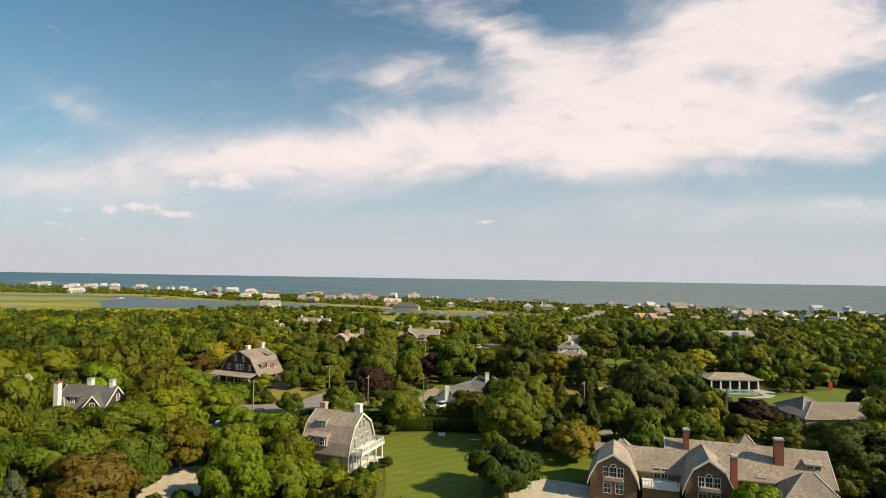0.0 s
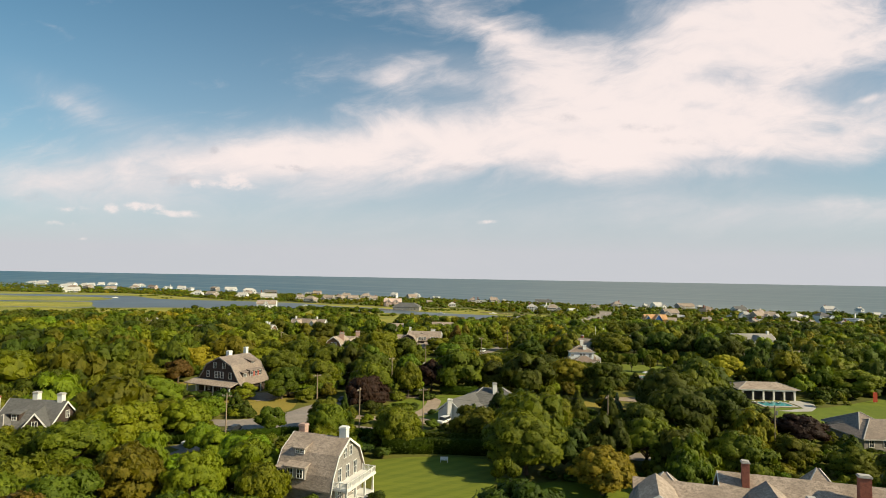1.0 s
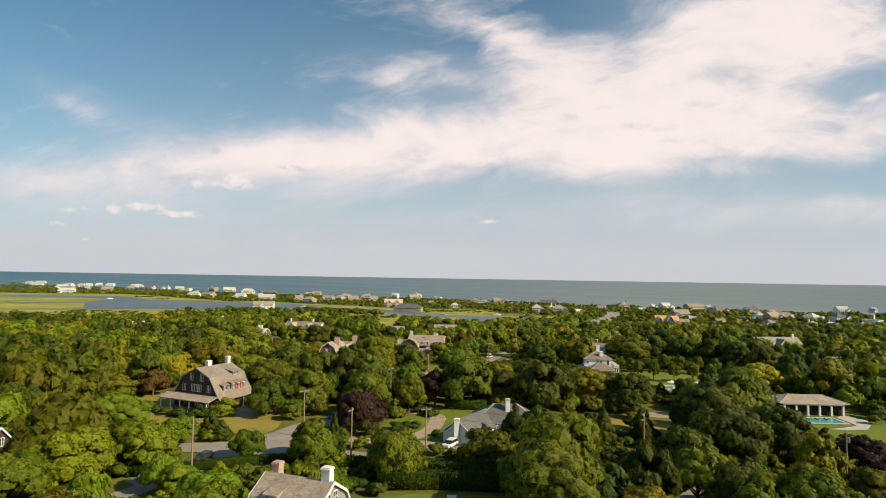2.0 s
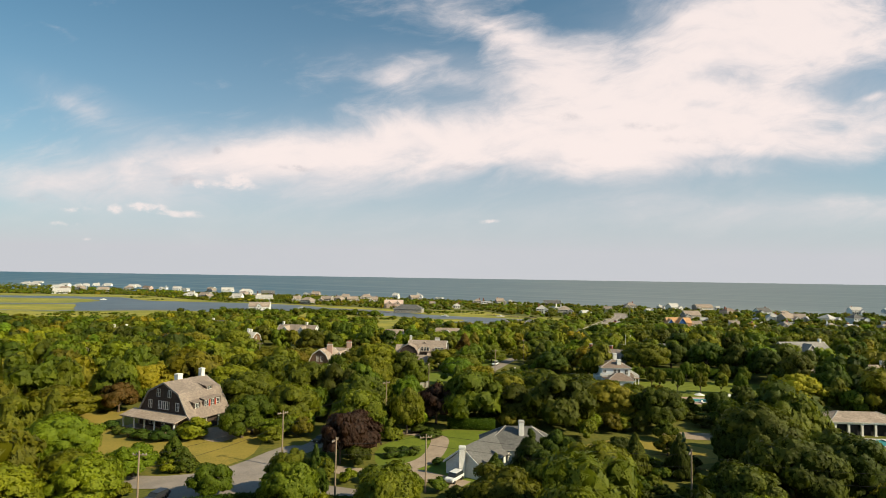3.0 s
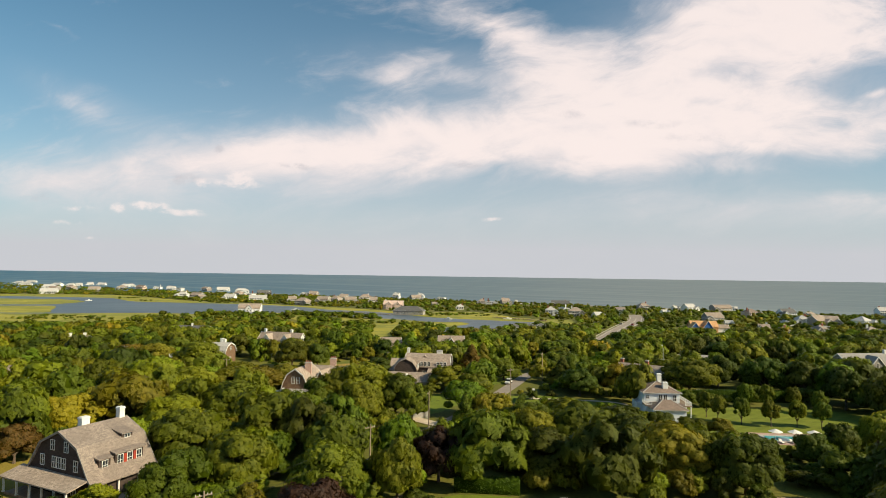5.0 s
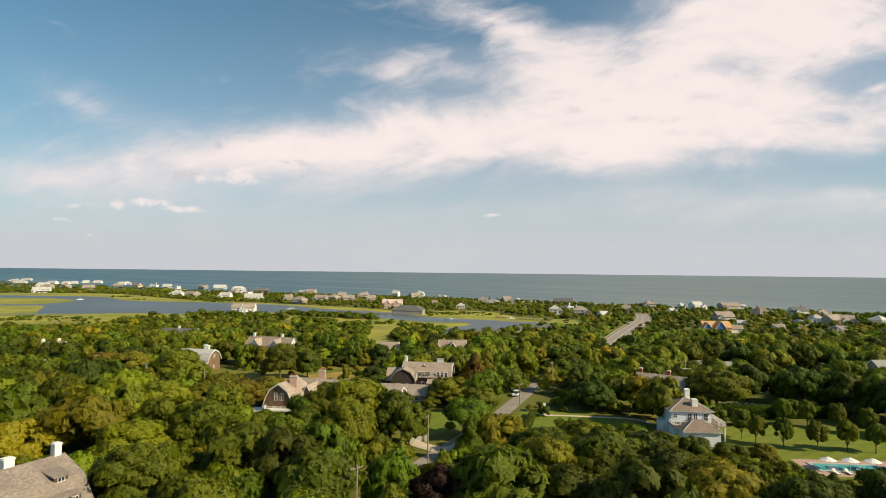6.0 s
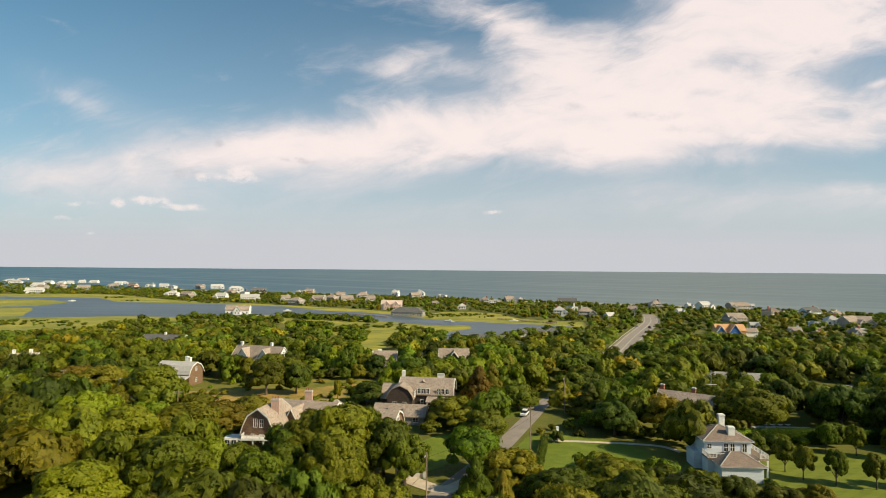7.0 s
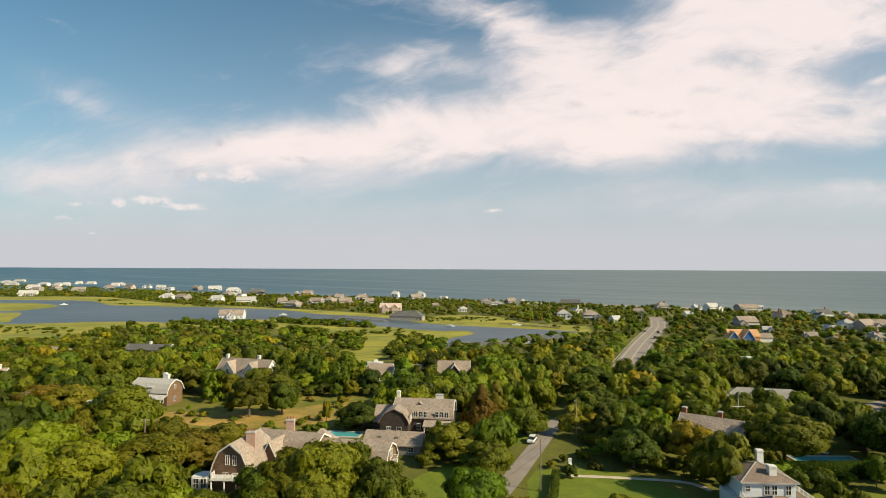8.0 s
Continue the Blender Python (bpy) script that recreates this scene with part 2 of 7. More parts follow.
mown_stripes("striped_lawn", -52, 1.5)
mat("lawn", (0.168, 0.205, 0.015), (0.105, 0.142, 0.011), 0.25, 0.9, 0.3, 3.0, big=0.05)
mat("dry_lawn", (0.34, 0.245, 0.045), (0.22, 0.18, 0.03), 0.12, 0.95, 0.3, 2.5, big=0.04)
mat("straw", (0.50, 0.30, 0.085), (0.20, 0.165, 0.03), 0.16, 0.95, 0.3, 2.0, big=0.05)
mat("field_grass", (0.27, 0.205, 0.035), (0.10, 0.125, 0.014), 0.12, 0.95, 0.4, 1.1, big=0.05)
mat("marsh_grass", (0.44, 0.365, 0.05), (0.17, 0.185, 0.03), 0.03, 0.95, 0.3, 0.4, stretch=(0.25, 1, 1), big=0.018)
mat("sand", (0.48, 0.40, 0.28), (0.36, 0.29, 0.19), 0.3, 0.95, 0.2)
mat("gravel", (0.62, 0.53, 0.42), (0.48, 0.39, 0.30), 0.6, 0.95, 0.3, 12)
mat("drive_gravel", (0.40, 0.31, 0.235), (0.29, 0.22, 0.165), 0.4, 0.95, 0.3, 9)
mat("asphalt", (0.33, 0.28, 0.245), (0.24, 0.205, 0.18), 0.2, 0.9, 0.2, 5, big=0.07)
mat("pale_asphalt", (0.34, 0.285, 0.245), (0.25, 0.21, 0.18), 0.15, 0.9, 0.2, 5, big=0.07)
mat("paint_line", (0.62, 0.57, 0.48), (0.42, 0.37, 0.31), 1.5, 0.8)
mat("bark", (0.16, 0.12, 0.09), (0.08, 0.06, 0.045), 2, 0.95, 0.5, 14)
mat("pole_wood", (0.36, 0.27, 0.19), (0.24, 0.18, 0.125), 2, 0.9, 0.3, stretch=(3, 3, 0.4))
mat("white_paint", (0.80, 0.78, 0.74), (0.68, 0.66, 0.62), 1.0, 0.55, 0.05, rnd=0.06)
mat("cedar_roof", (0.47, 0.375, 0.305), (0.23, 0.18, 0.145), 1.6, 0.9, 0.9, 5, stretch=(1, 1, 2.2), rnd=0.15, big=0.25)
mat("aged_roof", (0.33, 0.265, 0.22), (0.17, 0.135, 0.115), 1.6, 0.9, 0.9, 5, stretch=(1, 1, 2.2), rnd=0.15, big=0.25)
mat("pale_roof", (0.55, 0.52, 0.49), (0.38, 0.36, 0.34), 1.6, 0.9, 0.6, 5, rnd=0.25)
mat("grey_roof", (0.17, 0.165, 0.16), (0.095, 0.092, 0.09), 1.6, 0.9, 0.9, 5, stretch=(1, 1, 2.2), rnd=0.2, big=0.25)
mat("slate_roof", (0.34, 0.315, 0.295), (0.22, 0.205, 0.19), 1.6, 0.9, 0.8, 5, stretch=(1, 1, 2.2), rnd=0.15, big=0.25)
mat("brown_roof", (0.27, 0.20, 0.16), (0.17, 0.125, 0.10), 1.6, 0.9, 0.9, 5, stretch=(1, 1, 2.2), rnd=0.15, big=0.25)
mat("dark_shingle", (0.085, 0.06, 0.05), (0.045, 0.034, 0.03), 1.0, 0.9, 0.4, 8, stretch=(1, 1, 3), rnd=0.1)
mat("brown_shingle", (0.24, 0.145, 0.085), (0.14, 0.085, 0.055), 1.0, 0.9, 0.4, 8, stretch=(1, 1, 3), rnd=0.1)
mat("grey_shingle", (0.34, 0.31, 0.28), (0.22, 0.20, 0.18), 1.0, 0.9, 0.4, 8, stretch=(1, 1, 3), rnd=0.2)
mat("white_wall", (0.78, 0.77, 0.75), (0.66, 0.65, 0.63), 0.6, 0.7, 0.1, 8, stretch=(0.3, 0.3, 4), rnd=0.12)
mat("blue_white_wall", (0.67, 0.71, 0.75), (0.55, 0.59, 0.64), 0.6, 0.7, 0.1, 8, stretch=(0.3, 0.3, 4))
mat("blue_sheathing", (0.05, 0.14, 0.42), (0.03, 0.10, 0.30), 0.4, 0.6, 0.1)
mat("orange_sheathing", (0.66, 0.38, 0.19), (0.50, 0.27, 0.12), 0.7, 0.8, 0.2)
mat("pink_wall", (0.68, 0.50, 0.42), (0.55, 0.40, 0.33), 0.5, 0.8, 0.1)
mat("brick", (0.36, 0.13, 0.085), (0.24, 0.085, 0.06), 3.0, 0.9, 0.4, 14)
mat("pale_brick", (0.50, 0.34, 0.28), (0.38, 0.24, 0.19), 3.0, 0.9, 0.4, 14)
mat("stone_cap", (0.5, 0.47, 0.43), (0.38, 0.35, 0.32), 2.0, 0.9, 0.2)
# near-black colour that stands in for shade inside the pool house
mat("dark_opening", (0.02, 0.02, 0.022), (0.012, 0.012, 0.014), 1.0, 0.8)
mat("wood_deck", (0.36, 0.27, 0.19), (0.25, 0.18, 0.13), 0.6, 0.85, 0.2, stretch=(5, 0.4, 1))
mat("red_panel", (0.42, 0.06, 0.03), (0.30, 0.045, 0.025), 1.0, 0.6)
mat("canvas", (0.82, 0.79, 0.74), (0.70, 0.67, 0.62), 1.0, 0.8)
mat("metal", (0.5, 0.5, 0.5), (0.38, 0.38, 0.38), 2.0, 0.4, metal=0.8)
mat("rubber", (0.025, 0.025, 0.025), (0.015, 0.015, 0.015), 5.0, 0.8)
for nm, c in (("car_white", (0.78, 0.78, 0.77)), ("car_dark", (0.03, 0.03, 0.035)), ("car_red", (0.32, 0.03, 0.025)), ("car_silver", (0.42, 0.43, 0.45))):
    mat(nm, c, tuple(v * 0.9 for v in c), 2.0, 0.3, spec=0.6)
LEAVES = [
    leaf_mat("leaf_mid", (0.175, 0.205, 0.010), (0.066, 0.094, 0.006)),
    leaf_mat("leaf_bright", (0.245, 0.30, 0.012), (0.115, 0.165, 0.008)),
    leaf_mat("leaf_olive", (0.245, 0.240, 0.012), (0.108, 0.122, 0.008)),
    leaf_mat("leaf_dark", (0.105, 0.132, 0.010), (0.042, 0.062, 0.006)),
    leaf_mat("leaf_yellow", (0.42, 0.355, 0.020), (0.215, 0.20, 0.012)),
    leaf_mat("leaf_brown", (0.29, 0.215, 0.022), (0.145, 0.125, 0.013)),
    leaf_mat("leaf_copper", (0.055, 0.018, 0.016), (0.025, 0.010, 0.010), 0.15),
    leaf_mat("leaf_rust", (0.22, 0.115, 0.028), (0.10, 0.075, 0.016)),
    leaf_mat("leaf_hedge", (0.09, 0.125, 0.012), (0.045, 0.075, 0.008)),
    leaf_mat("leaf_blue", (0.15, 0.19, 0.13), (0.09, 0.12, 0.08)),
]
MID, BRIGHT, OLIVE, DARK, YELLOW, BROWN, COPPER, RUST, HEDGE, BLUE = range(10)


def water_mat(name, col, rough, ripple, size):
    m = mat(name, col, tuple(v * 0.6 for v in col), 0.006, rough, 0.0, 0.05, spec=0.3, stretch=(0.15, 1, 1))
    nt = m.node_tree
    T = Tree(nt)
    geo = nt.nodes.new("ShaderNodeNewGeometry")
    mp = nt.nodes.new("ShaderNodeMapping")
    mp.inputs["Scale"].default_value = (0.35, 1.0, 1.0)
    nt.links.new(geo.outputs["Position"], mp.inputs[0])
    bn = T.node("ShaderNodeBump", Strength=ripple, Distance=0.3, Height=T.noise(mp.outputs[0], size, 4, 0.6))
    nt.links.new(bn.outputs[0], nt.nodes["Principled BSDF"].inputs["Normal"])
    return m


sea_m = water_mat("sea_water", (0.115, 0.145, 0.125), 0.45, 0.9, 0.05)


def tint_sea():
    nt = sea_m.node_tree
    T = Tree(nt)
    b = nt.nodes["Principled BSDF"]
    geo = nt.nodes.new("ShaderNodeNewGeometry")
    sp = nt.nodes.new("ShaderNodeSeparateXYZ")
    nt.links.new(geo.outputs["Position"], sp.inputs[0])
    # sky reflection put into the water's colour: teal left, paler grey-green right
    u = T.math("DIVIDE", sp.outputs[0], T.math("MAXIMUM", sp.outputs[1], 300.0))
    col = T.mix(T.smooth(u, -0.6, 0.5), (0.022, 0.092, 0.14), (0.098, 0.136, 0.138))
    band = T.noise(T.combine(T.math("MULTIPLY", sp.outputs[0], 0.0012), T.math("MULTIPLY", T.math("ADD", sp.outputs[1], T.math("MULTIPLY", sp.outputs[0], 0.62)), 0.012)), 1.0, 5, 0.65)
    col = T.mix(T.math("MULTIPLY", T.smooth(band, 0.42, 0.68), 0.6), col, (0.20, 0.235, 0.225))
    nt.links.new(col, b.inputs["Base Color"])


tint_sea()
water_mat("pond_water", (0.095, 0.125, 0.145), 0.4, 0.5, 0.3)
water_mat("pool_water", (0.10, 0.42, 0.45), 0.1, 0.1, 1.5)


def glass_mat():
    m = bpy.data.materials.new("window_glass")
    m.use_nodes = True
    b = m.node_tree.nodes["Principled BSDF"]
    b.inputs["Base Color"].default_value = (0.03, 0.035, 0.04, 1)
    b.inputs["Roughness"].default_value = 0.08
    MATS["window_glass"] = m


glass_mat()


# ---- mesh helpers ----
def mesh_of(name, bm, material):
    me = bpy.data.meshes.new(name)
    bm.to_mesh(me)
    bm.free()
    for m in material if isinstance(material, (list, tuple)) else [material]:
        me.materials.append(MATS[m] if isinstance(m, str) else m)
    return me


def part(name, bm, material, parent, label="", at=None):
    ob = new(name, mesh_of(name, bm, material))
    ob.parent = parent
    if at is not None:
        ob.matrix_local = at
    return tagged(ob, label)


def thing(name, label, category, m=None, group="", kind=""):
    ob = new(name)
    ob.empty_display_size = 0.5
    if m is not None:
        ob.matrix_world = m
    return tagged(ob, label, category, group, kind)


def box(bm, x0, y0, z0, x1, y1, z1, bevel=0.0):
    vs = [bm.verts.new(p) for p in ((x0, y0, z0), (x1, y0, z0), (x1, y1, z0), (x0, y1, z0), (x0, y0, z1), (x1, y0, z1), (x1, y1, z1), (x0, y1, z1))]
    fs = [bm.faces.new([vs[i] for i in q]) for q in ((3, 2, 1, 0), (4, 5, 6, 7), (0, 1, 5, 4), (1, 2, 6, 5), (2, 3, 7, 6), (3, 0, 4, 7))]
    if bevel:
        bmesh.ops.bevel(bm, geom=list({e for f in fs for e in f.edges}), offset=bevel, segments=1, affect="EDGES")
    return bm


def boxes(*specs):
    bm = bmesh.new()
    for s in specs:
        box(bm, *s)
    return bm


def prism(bm, poly, axis, a, b):
    """A polygon in (across, up), pushed along the axis from a to b."""
    def p(q, s):
        return (s, q[0], q[1]) if axis == "x" else (q[0], s, q[1])
    lo, hi = [bm.verts.new(p(q, a)) for q in poly], [bm.verts.new(p(q, b)) for q in poly]
    bm.faces.new(lo)
    bm.faces.new(hi[::-1])
    n = len(poly)
    for i in range(n):
        bm.faces.new((lo[i], hi[i], hi[(i + 1) % n], lo[(i + 1) % n]))
    bmesh.ops.recalc_face_normals(bm, faces=bm.faces[:])
    return bm


def spline(pts, steps=6, closed=True):
    """Catmull-Rom curve through points."""
    out, n = [], len(pts)
    P = [Vector((*p, 0)) if len(p) == 2 else Vector(p) for p in pts]
    for i in range(n if closed else n - 1):
        if closed:
            a, b, c, d = (P[(i + k) % n] for k in (-1, 0, 1, 2))
        else:
            a, b, c, d = (P[min(max(i + k, 0), n - 1)] for k in (-1, 0, 1, 2))
        for k in range(steps):
            t = k / steps
            out.append(0.5 * (2 * b + (c - a) * t + (2 * a - 5 * b + 4 * c - d) * t * t + (3 * b - a - 3 * c + d) * t ** 3))
    if not closed:
        out.append(P[-1])
    return out


OPEN = []       # outlines kept free of wild trees


def sheet(name, pts, z, material, label, category, steps=6, keep_open=True):
    outline = spline(pts, steps) if steps > 1 else [Vector((*p, 0)) for p in pts]
    bm = bmesh.new()
    vs = [bm.verts.new((p.x, p.y, z)) for p in outline]
    f = bm.faces.new(vs)
    if f.normal.z < 0:
        f.normal_flip()
    f.normal_update()
    if f.normal.z < 0:
        f.normal_flip()
    bmesh.ops.triangulate(bm, faces=[f])
    ob = new(name, mesh_of(name, bm, material))
    if keep_open:
        OPEN.append([(p.x, p.y) for p in outline])
    return tagged(ob, label, category, kind="structure")


def strip(name, pts, width, z, material, label, category, keep_open=True, steps=8, margin=1.0):
    line = spline(pts, steps, closed=False)
    bm = bmesh.new()
    left, right, lo, ro = [], [], [], []
    for i, p in enumerate(line):
        d = (line[min(i + 1, len(line) - 1)] - line[max(i - 1, 0)]).normalized()
        nrm = Vector((-d.y, d.x, 0))
        l, r = p + nrm * width / 2, p - nrm * width / 2
        left.append(bm.verts.new((l.x, l.y, z)))
        right.append(bm.verts.new((r.x, r.y, z)))
        l, r = p + nrm * (width / 2 + margin), p - nrm * (width / 2 + margin)
        lo.append((l.x, l.y))
        ro.append((r.x, r.y))
    for i in range(len(line) - 1):
        bm.faces.new((right[i], right[i + 1], left[i + 1], left[i]))
    ob = new(name, mesh_of(name, bm, material))
    if keep_open:
        OPEN.append(lo + ro[::-1])
    return tagged(ob, label, category, kind="structure")


def inside(x, y, poly):
    hit, n = False, len(poly)
    j = n - 1
    for i in range(n):
        xi, yi = poly[i]
        xj, yj = poly[j]
        if (yi > y) != (yj > y) and x < (xj - xi) * (y - yi) / (yj - yi) + xi:
            hit = not hit
        j = i
    return hit


# ---- ground, water, roads ----
COAST = [(-4800, 3900), (-2600, 2500), (-1270, 1772), (-800, 1440), (-397, 1190), (0, 1030), (274, 880), (460, 770), (800, 560), (1500, 120), (2600, -800), (4800, -2600)]
land = [(p.x, p.y) for p in spline(COAST, 5, closed=False)] + [(4800, -4800), (-4800, -4800)]
sheet("ground", land, 0.0, "earth", "green and brown vegetated coastal land", "ground", steps=1, keep_open=False)


def build_sea():
    bm = bmesh.new()
    ys = [-4900, 300, 700, 1200, 2000, 3000, 4000, 4850]
    rows = []
    for y in ys:
        z = -0.6 + 31.0 * (max(0, y - 1200) / 3650) ** 1.0
        rows.append([bm.verts.new((x, y, z)) for x in np.linspace(-6500, 6500, 14)])
    for a, b in zip(rows, rows[1:]):
        for i in range(len(a) - 1):
            bm.faces.new((a[i], a[i + 1], b[i + 1], b[i]))
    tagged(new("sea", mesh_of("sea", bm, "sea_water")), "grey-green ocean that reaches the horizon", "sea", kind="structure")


build_sea()
beach_in = [(x - 14, y - 22) for x, y in COAST]
sheet("beach", COAST + beach_in[::-1], 0.05, "sand", "pale sand beach along the ocean", "beach", steps=1)

MARSH = [(-900, 1020), (-685, 1027), (-615, 1051), (-513, 1027), (-366, 902), (-278, 865), (-196, 822), (-96, 763), (-34, 713), (-1, 741), (43, 724), (62, 662), (110, 636), (96, 579), (49, 533), (11, 495), (-17, 540), (-36, 505), (-41, 453), (-58, 449), (-78, 525), (-124, 582), (-150, 614), (-215, 606), (-257, 604), (-262, 554), (-278, 537), (-291, 525), (-343, 503), (-560, 480), (-900, 640)]
sheet("marsh", MARSH, 0.05, "marsh_grass", "yellow-green salt marsh grass", "marsh", steps=3)
POND = [(-900, 940), (-775, 943), (-629, 956), (-546, 950), (-493, 941), (-430, 872), (-400, 852), (-335, 840), (-263, 827), (-188, 797), (-139, 746), (-89, 722), (-54, 693), (-31, 662), (-9, 643), (45, 619), (89, 601), (91, 593), (60, 557), (39, 541), (24, 534), (9, 515), (-4, 509), (-7, 530), (-2, 551), (14, 578), (9, 597), (-8, 596), (-28, 603), (-46, 618), (-71, 630), (-97, 648), (-153, 676), (-185, 679), (-195, 658), (-213, 668), (-221, 650), (-240, 644), (-264, 653), (-301, 651), (-332, 639), (-371, 627), (-459, 622), (-900, 640)]
sheet("pond", POND, 0.10, "pond_water", "grey-blue tidal pond and creek water", "pond", steps=3)
for ring in ([(-900, 884), (-718, 884), (-573, 885), (-533, 888), (-467, 840), (-458, 785), (-475, 760), (-580, 745), (-800, 745)], [(-700, 718), (-554, 718), (-458, 738), (-432, 733), (-392, 667), (-378, 636), (-464, 628), (-700, 636)]):
    sheet("marsh_island", ring, 0.16, "marsh_grass", "flat island of yellow-green marsh grass in the pond", "marsh", steps=3)
sheet("cove", [(-50, 433), (-46, 444), (-38, 451), (-32, 440), (-30, 419), (-41, 410)], 0.10, "pond_water", "small grey cove of still water", "pond", steps=3)

strip("road", [(65, 404), (75, 423), (118, 525), (166, 633), (186, 690), (196, 730)], 13.5, 0.06, "pale_asphalt", "pale concrete highway running to the beach", "road", margin=0.6)
strip("side_road", [(-60, 130), (-40, 176), (-30, 195), (-18, 225), (-6, 252), (9, 284), (20, 312), (33, 343), (50, 352), (80, 350)], 4.8, 0.10, "asphalt", "grey asphalt village road", "road", margin=1.5)
strip("cross_road", [(-104, 178), (-78, 170), (-58, 168), (-43, 171), (-22, 165), (20, 152), (70, 140)], 6, 0.08, "asphalt", "grey asphalt village road", "road", margin=1)
sheet("main_lawn", [(-14, 141), (9, 143), (9, 125), (7, 100), (5, 92), (-8, 92), (-10, 110), (-12, 125)], 0.05, "striped_lawn", "mown green lawn with stripes", "lawn", steps=3)
sheet("dry_yard", [(-104, 222), (-80, 224), (-52, 212), (-43, 192), (-45, 179), (-60, 176), (-86, 184), (-105, 204)], 0.05, "dry_lawn", "sun-dried yellowish lawn around the gambrel house", "lawn", steps=3)
sheet("orchard_lawn", [(64, 281), (112, 283), (120, 264), (100, 243), (70, 245), (62, 262)], 0.05, "striped_lawn", "mown green lawn with small trees", "lawn", steps=3)
sheet("front_lawn", [(18, 296), (42, 292), (44, 268), (16, 268)], 0.05, "lawn", "mown green lawn beside the road", "lawn", steps=3)

sheet("cottage_lawn", [(-16, 194), (-4, 207), (8, 208), (20, 203), (30, 196), (32, 182), (20, 172), (0, 170), (-14, 178)], 0.04, "lawn", "green and yellow patched lawn round the white cottage", "lawn", steps=3)
strip("cottage_drive", [(-26, 178), (-15, 176), (-6, 183), (-3, 195), (-4, 202), (-12, 206)], 4.2, 0.09, "drive_gravel", "pale gravel driveway to the cottage", "driveway")
sheet("field", [(-112, 336), (-100, 352), (-66, 372), (-34, 374), (-28, 347), (-44, 327), (-80, 322), (-105, 326)], 0.04, "field_grass", "rough green field round the dry meadow", "field", steps=3)
strip("car_apron", [(-10, 177), (-3.5, 173), (2, 169.5)], 5.0, 0.10, "drive_gravel", "pale gravel parking place before the cottage", "driveway")
sheet("junction", [(-61, 171), (-52, 172), (-44, 178), (-38, 191), (-32, 191), (-32, 176), (-33, 160), (-42, 157), (-45, 165), (-60, 165)], 0.12, "asphalt", "grey asphalt junction of two village roads", "road", steps=3)
sheet("meadow", [(-97, 347), (-84, 350), (-76, 355), (-62, 351), (-50, 358), (-42, 364), (-36, 360), (-37, 347), (-44, 335), (-63, 329), (-78, 332), (-92, 338)], 0.05, "straw", "dry straw-coloured meadow", "meadow", steps=3)
sheet("brown_house_lawn", [(2, 345), (24, 340), (18, 318), (4, 316)], 0.05, "lawn", "mown lawn beside the brown house", "lawn", steps=3)
sheet("pool_lawn", [(92, 196), (118, 200), (150, 215), (160, 190), (128, 176), (100, 180)], 0.05, "lawn", "mown lawn by the pool house", "lawn", steps=3)
sheet("forecourt", [(-54, 112), (-46, 117), (-42, 110), (-42, 92), (-48, 92)], 0.05, "gravel", "pale sandy gravel drive", "driveway", steps=3)
sheet("gravel_court", [(14, 112), (22, 112), (30, 106), (28, 90), (14, 90), (12, 100)], 0.05, "gravel", "pale gravel forecourt", "driveway", steps=3)
sheet("side_lawn", [(14, 128), (34, 130), (38, 116), (24, 112), (12, 114)], 0.045, "lawn", "mown lawn beside the shingled house", "lawn", steps=3)
strip("gate_drive", [(-12, 264), (-4, 258), (2, 264)], 4, 0.105, "gravel", "pale driveway apron", "driveway")
strip("garden_path", [(24, 292.5), (36, 291.5), (50, 289), (54, 284)], 1.6, 0.09, "gravel", "pale gravel path across the lawn", "path")
strip("right_drive", [(120, 330), (136, 344), (146, 364), (160, 372)], 5, 0.09, "pale_asphalt", "pale driveway between trees", "driveway")

sheet("terrace", [(99, 194), (109, 194), (116, 204), (114, 209), (109.5, 207), (109, 198)], 0.07, "stone_cap", "pale stone terrace beside the pool", "terrace", steps=2)
sheet("glade", [(24, 186), (34, 200), (48, 202), (60, 194), (56, 186), (38, 182)], 0.05, "dry_lawn", "sunny dry lawn in a clearing", "lawn", steps=3)
sheet("garden_bed", [(50, 206), (58, 210), (68, 208), (64, 203)], 0.05, "drive_gravel", "bare reddish soil bed in a clearing", "garden bed", steps=3)
sheet("house_drive", [(-62, 205), (-56, 207), (-51, 203), (-52, 195), (-57, 196)], 0.07, "drive_gravel", "pale gravel turning place beside the gambrel house", "driveway", steps=3)
strip("upper_drive", [(-57, 146), (-52, 154), (-49, 164), (-44, 176)], 5.0, 0.11, "asphalt", "grey asphalt lane between hedges", "road", margin=1.5)
sheet("hidden_lawn", [(-8, 268), (2, 284), (6, 296), (-6, 296), (-14, 280)], 0.05, "lawn", "small mown lawn behind a hedge", "lawn", steps=3)

# ---- vegetation prototypes ----
rng = np.random.default_rng(7)


def unit(n):
    v = rng.normal(size=(n, 3))
    return v / np.linalg.norm(v, axis=1)[:, None]


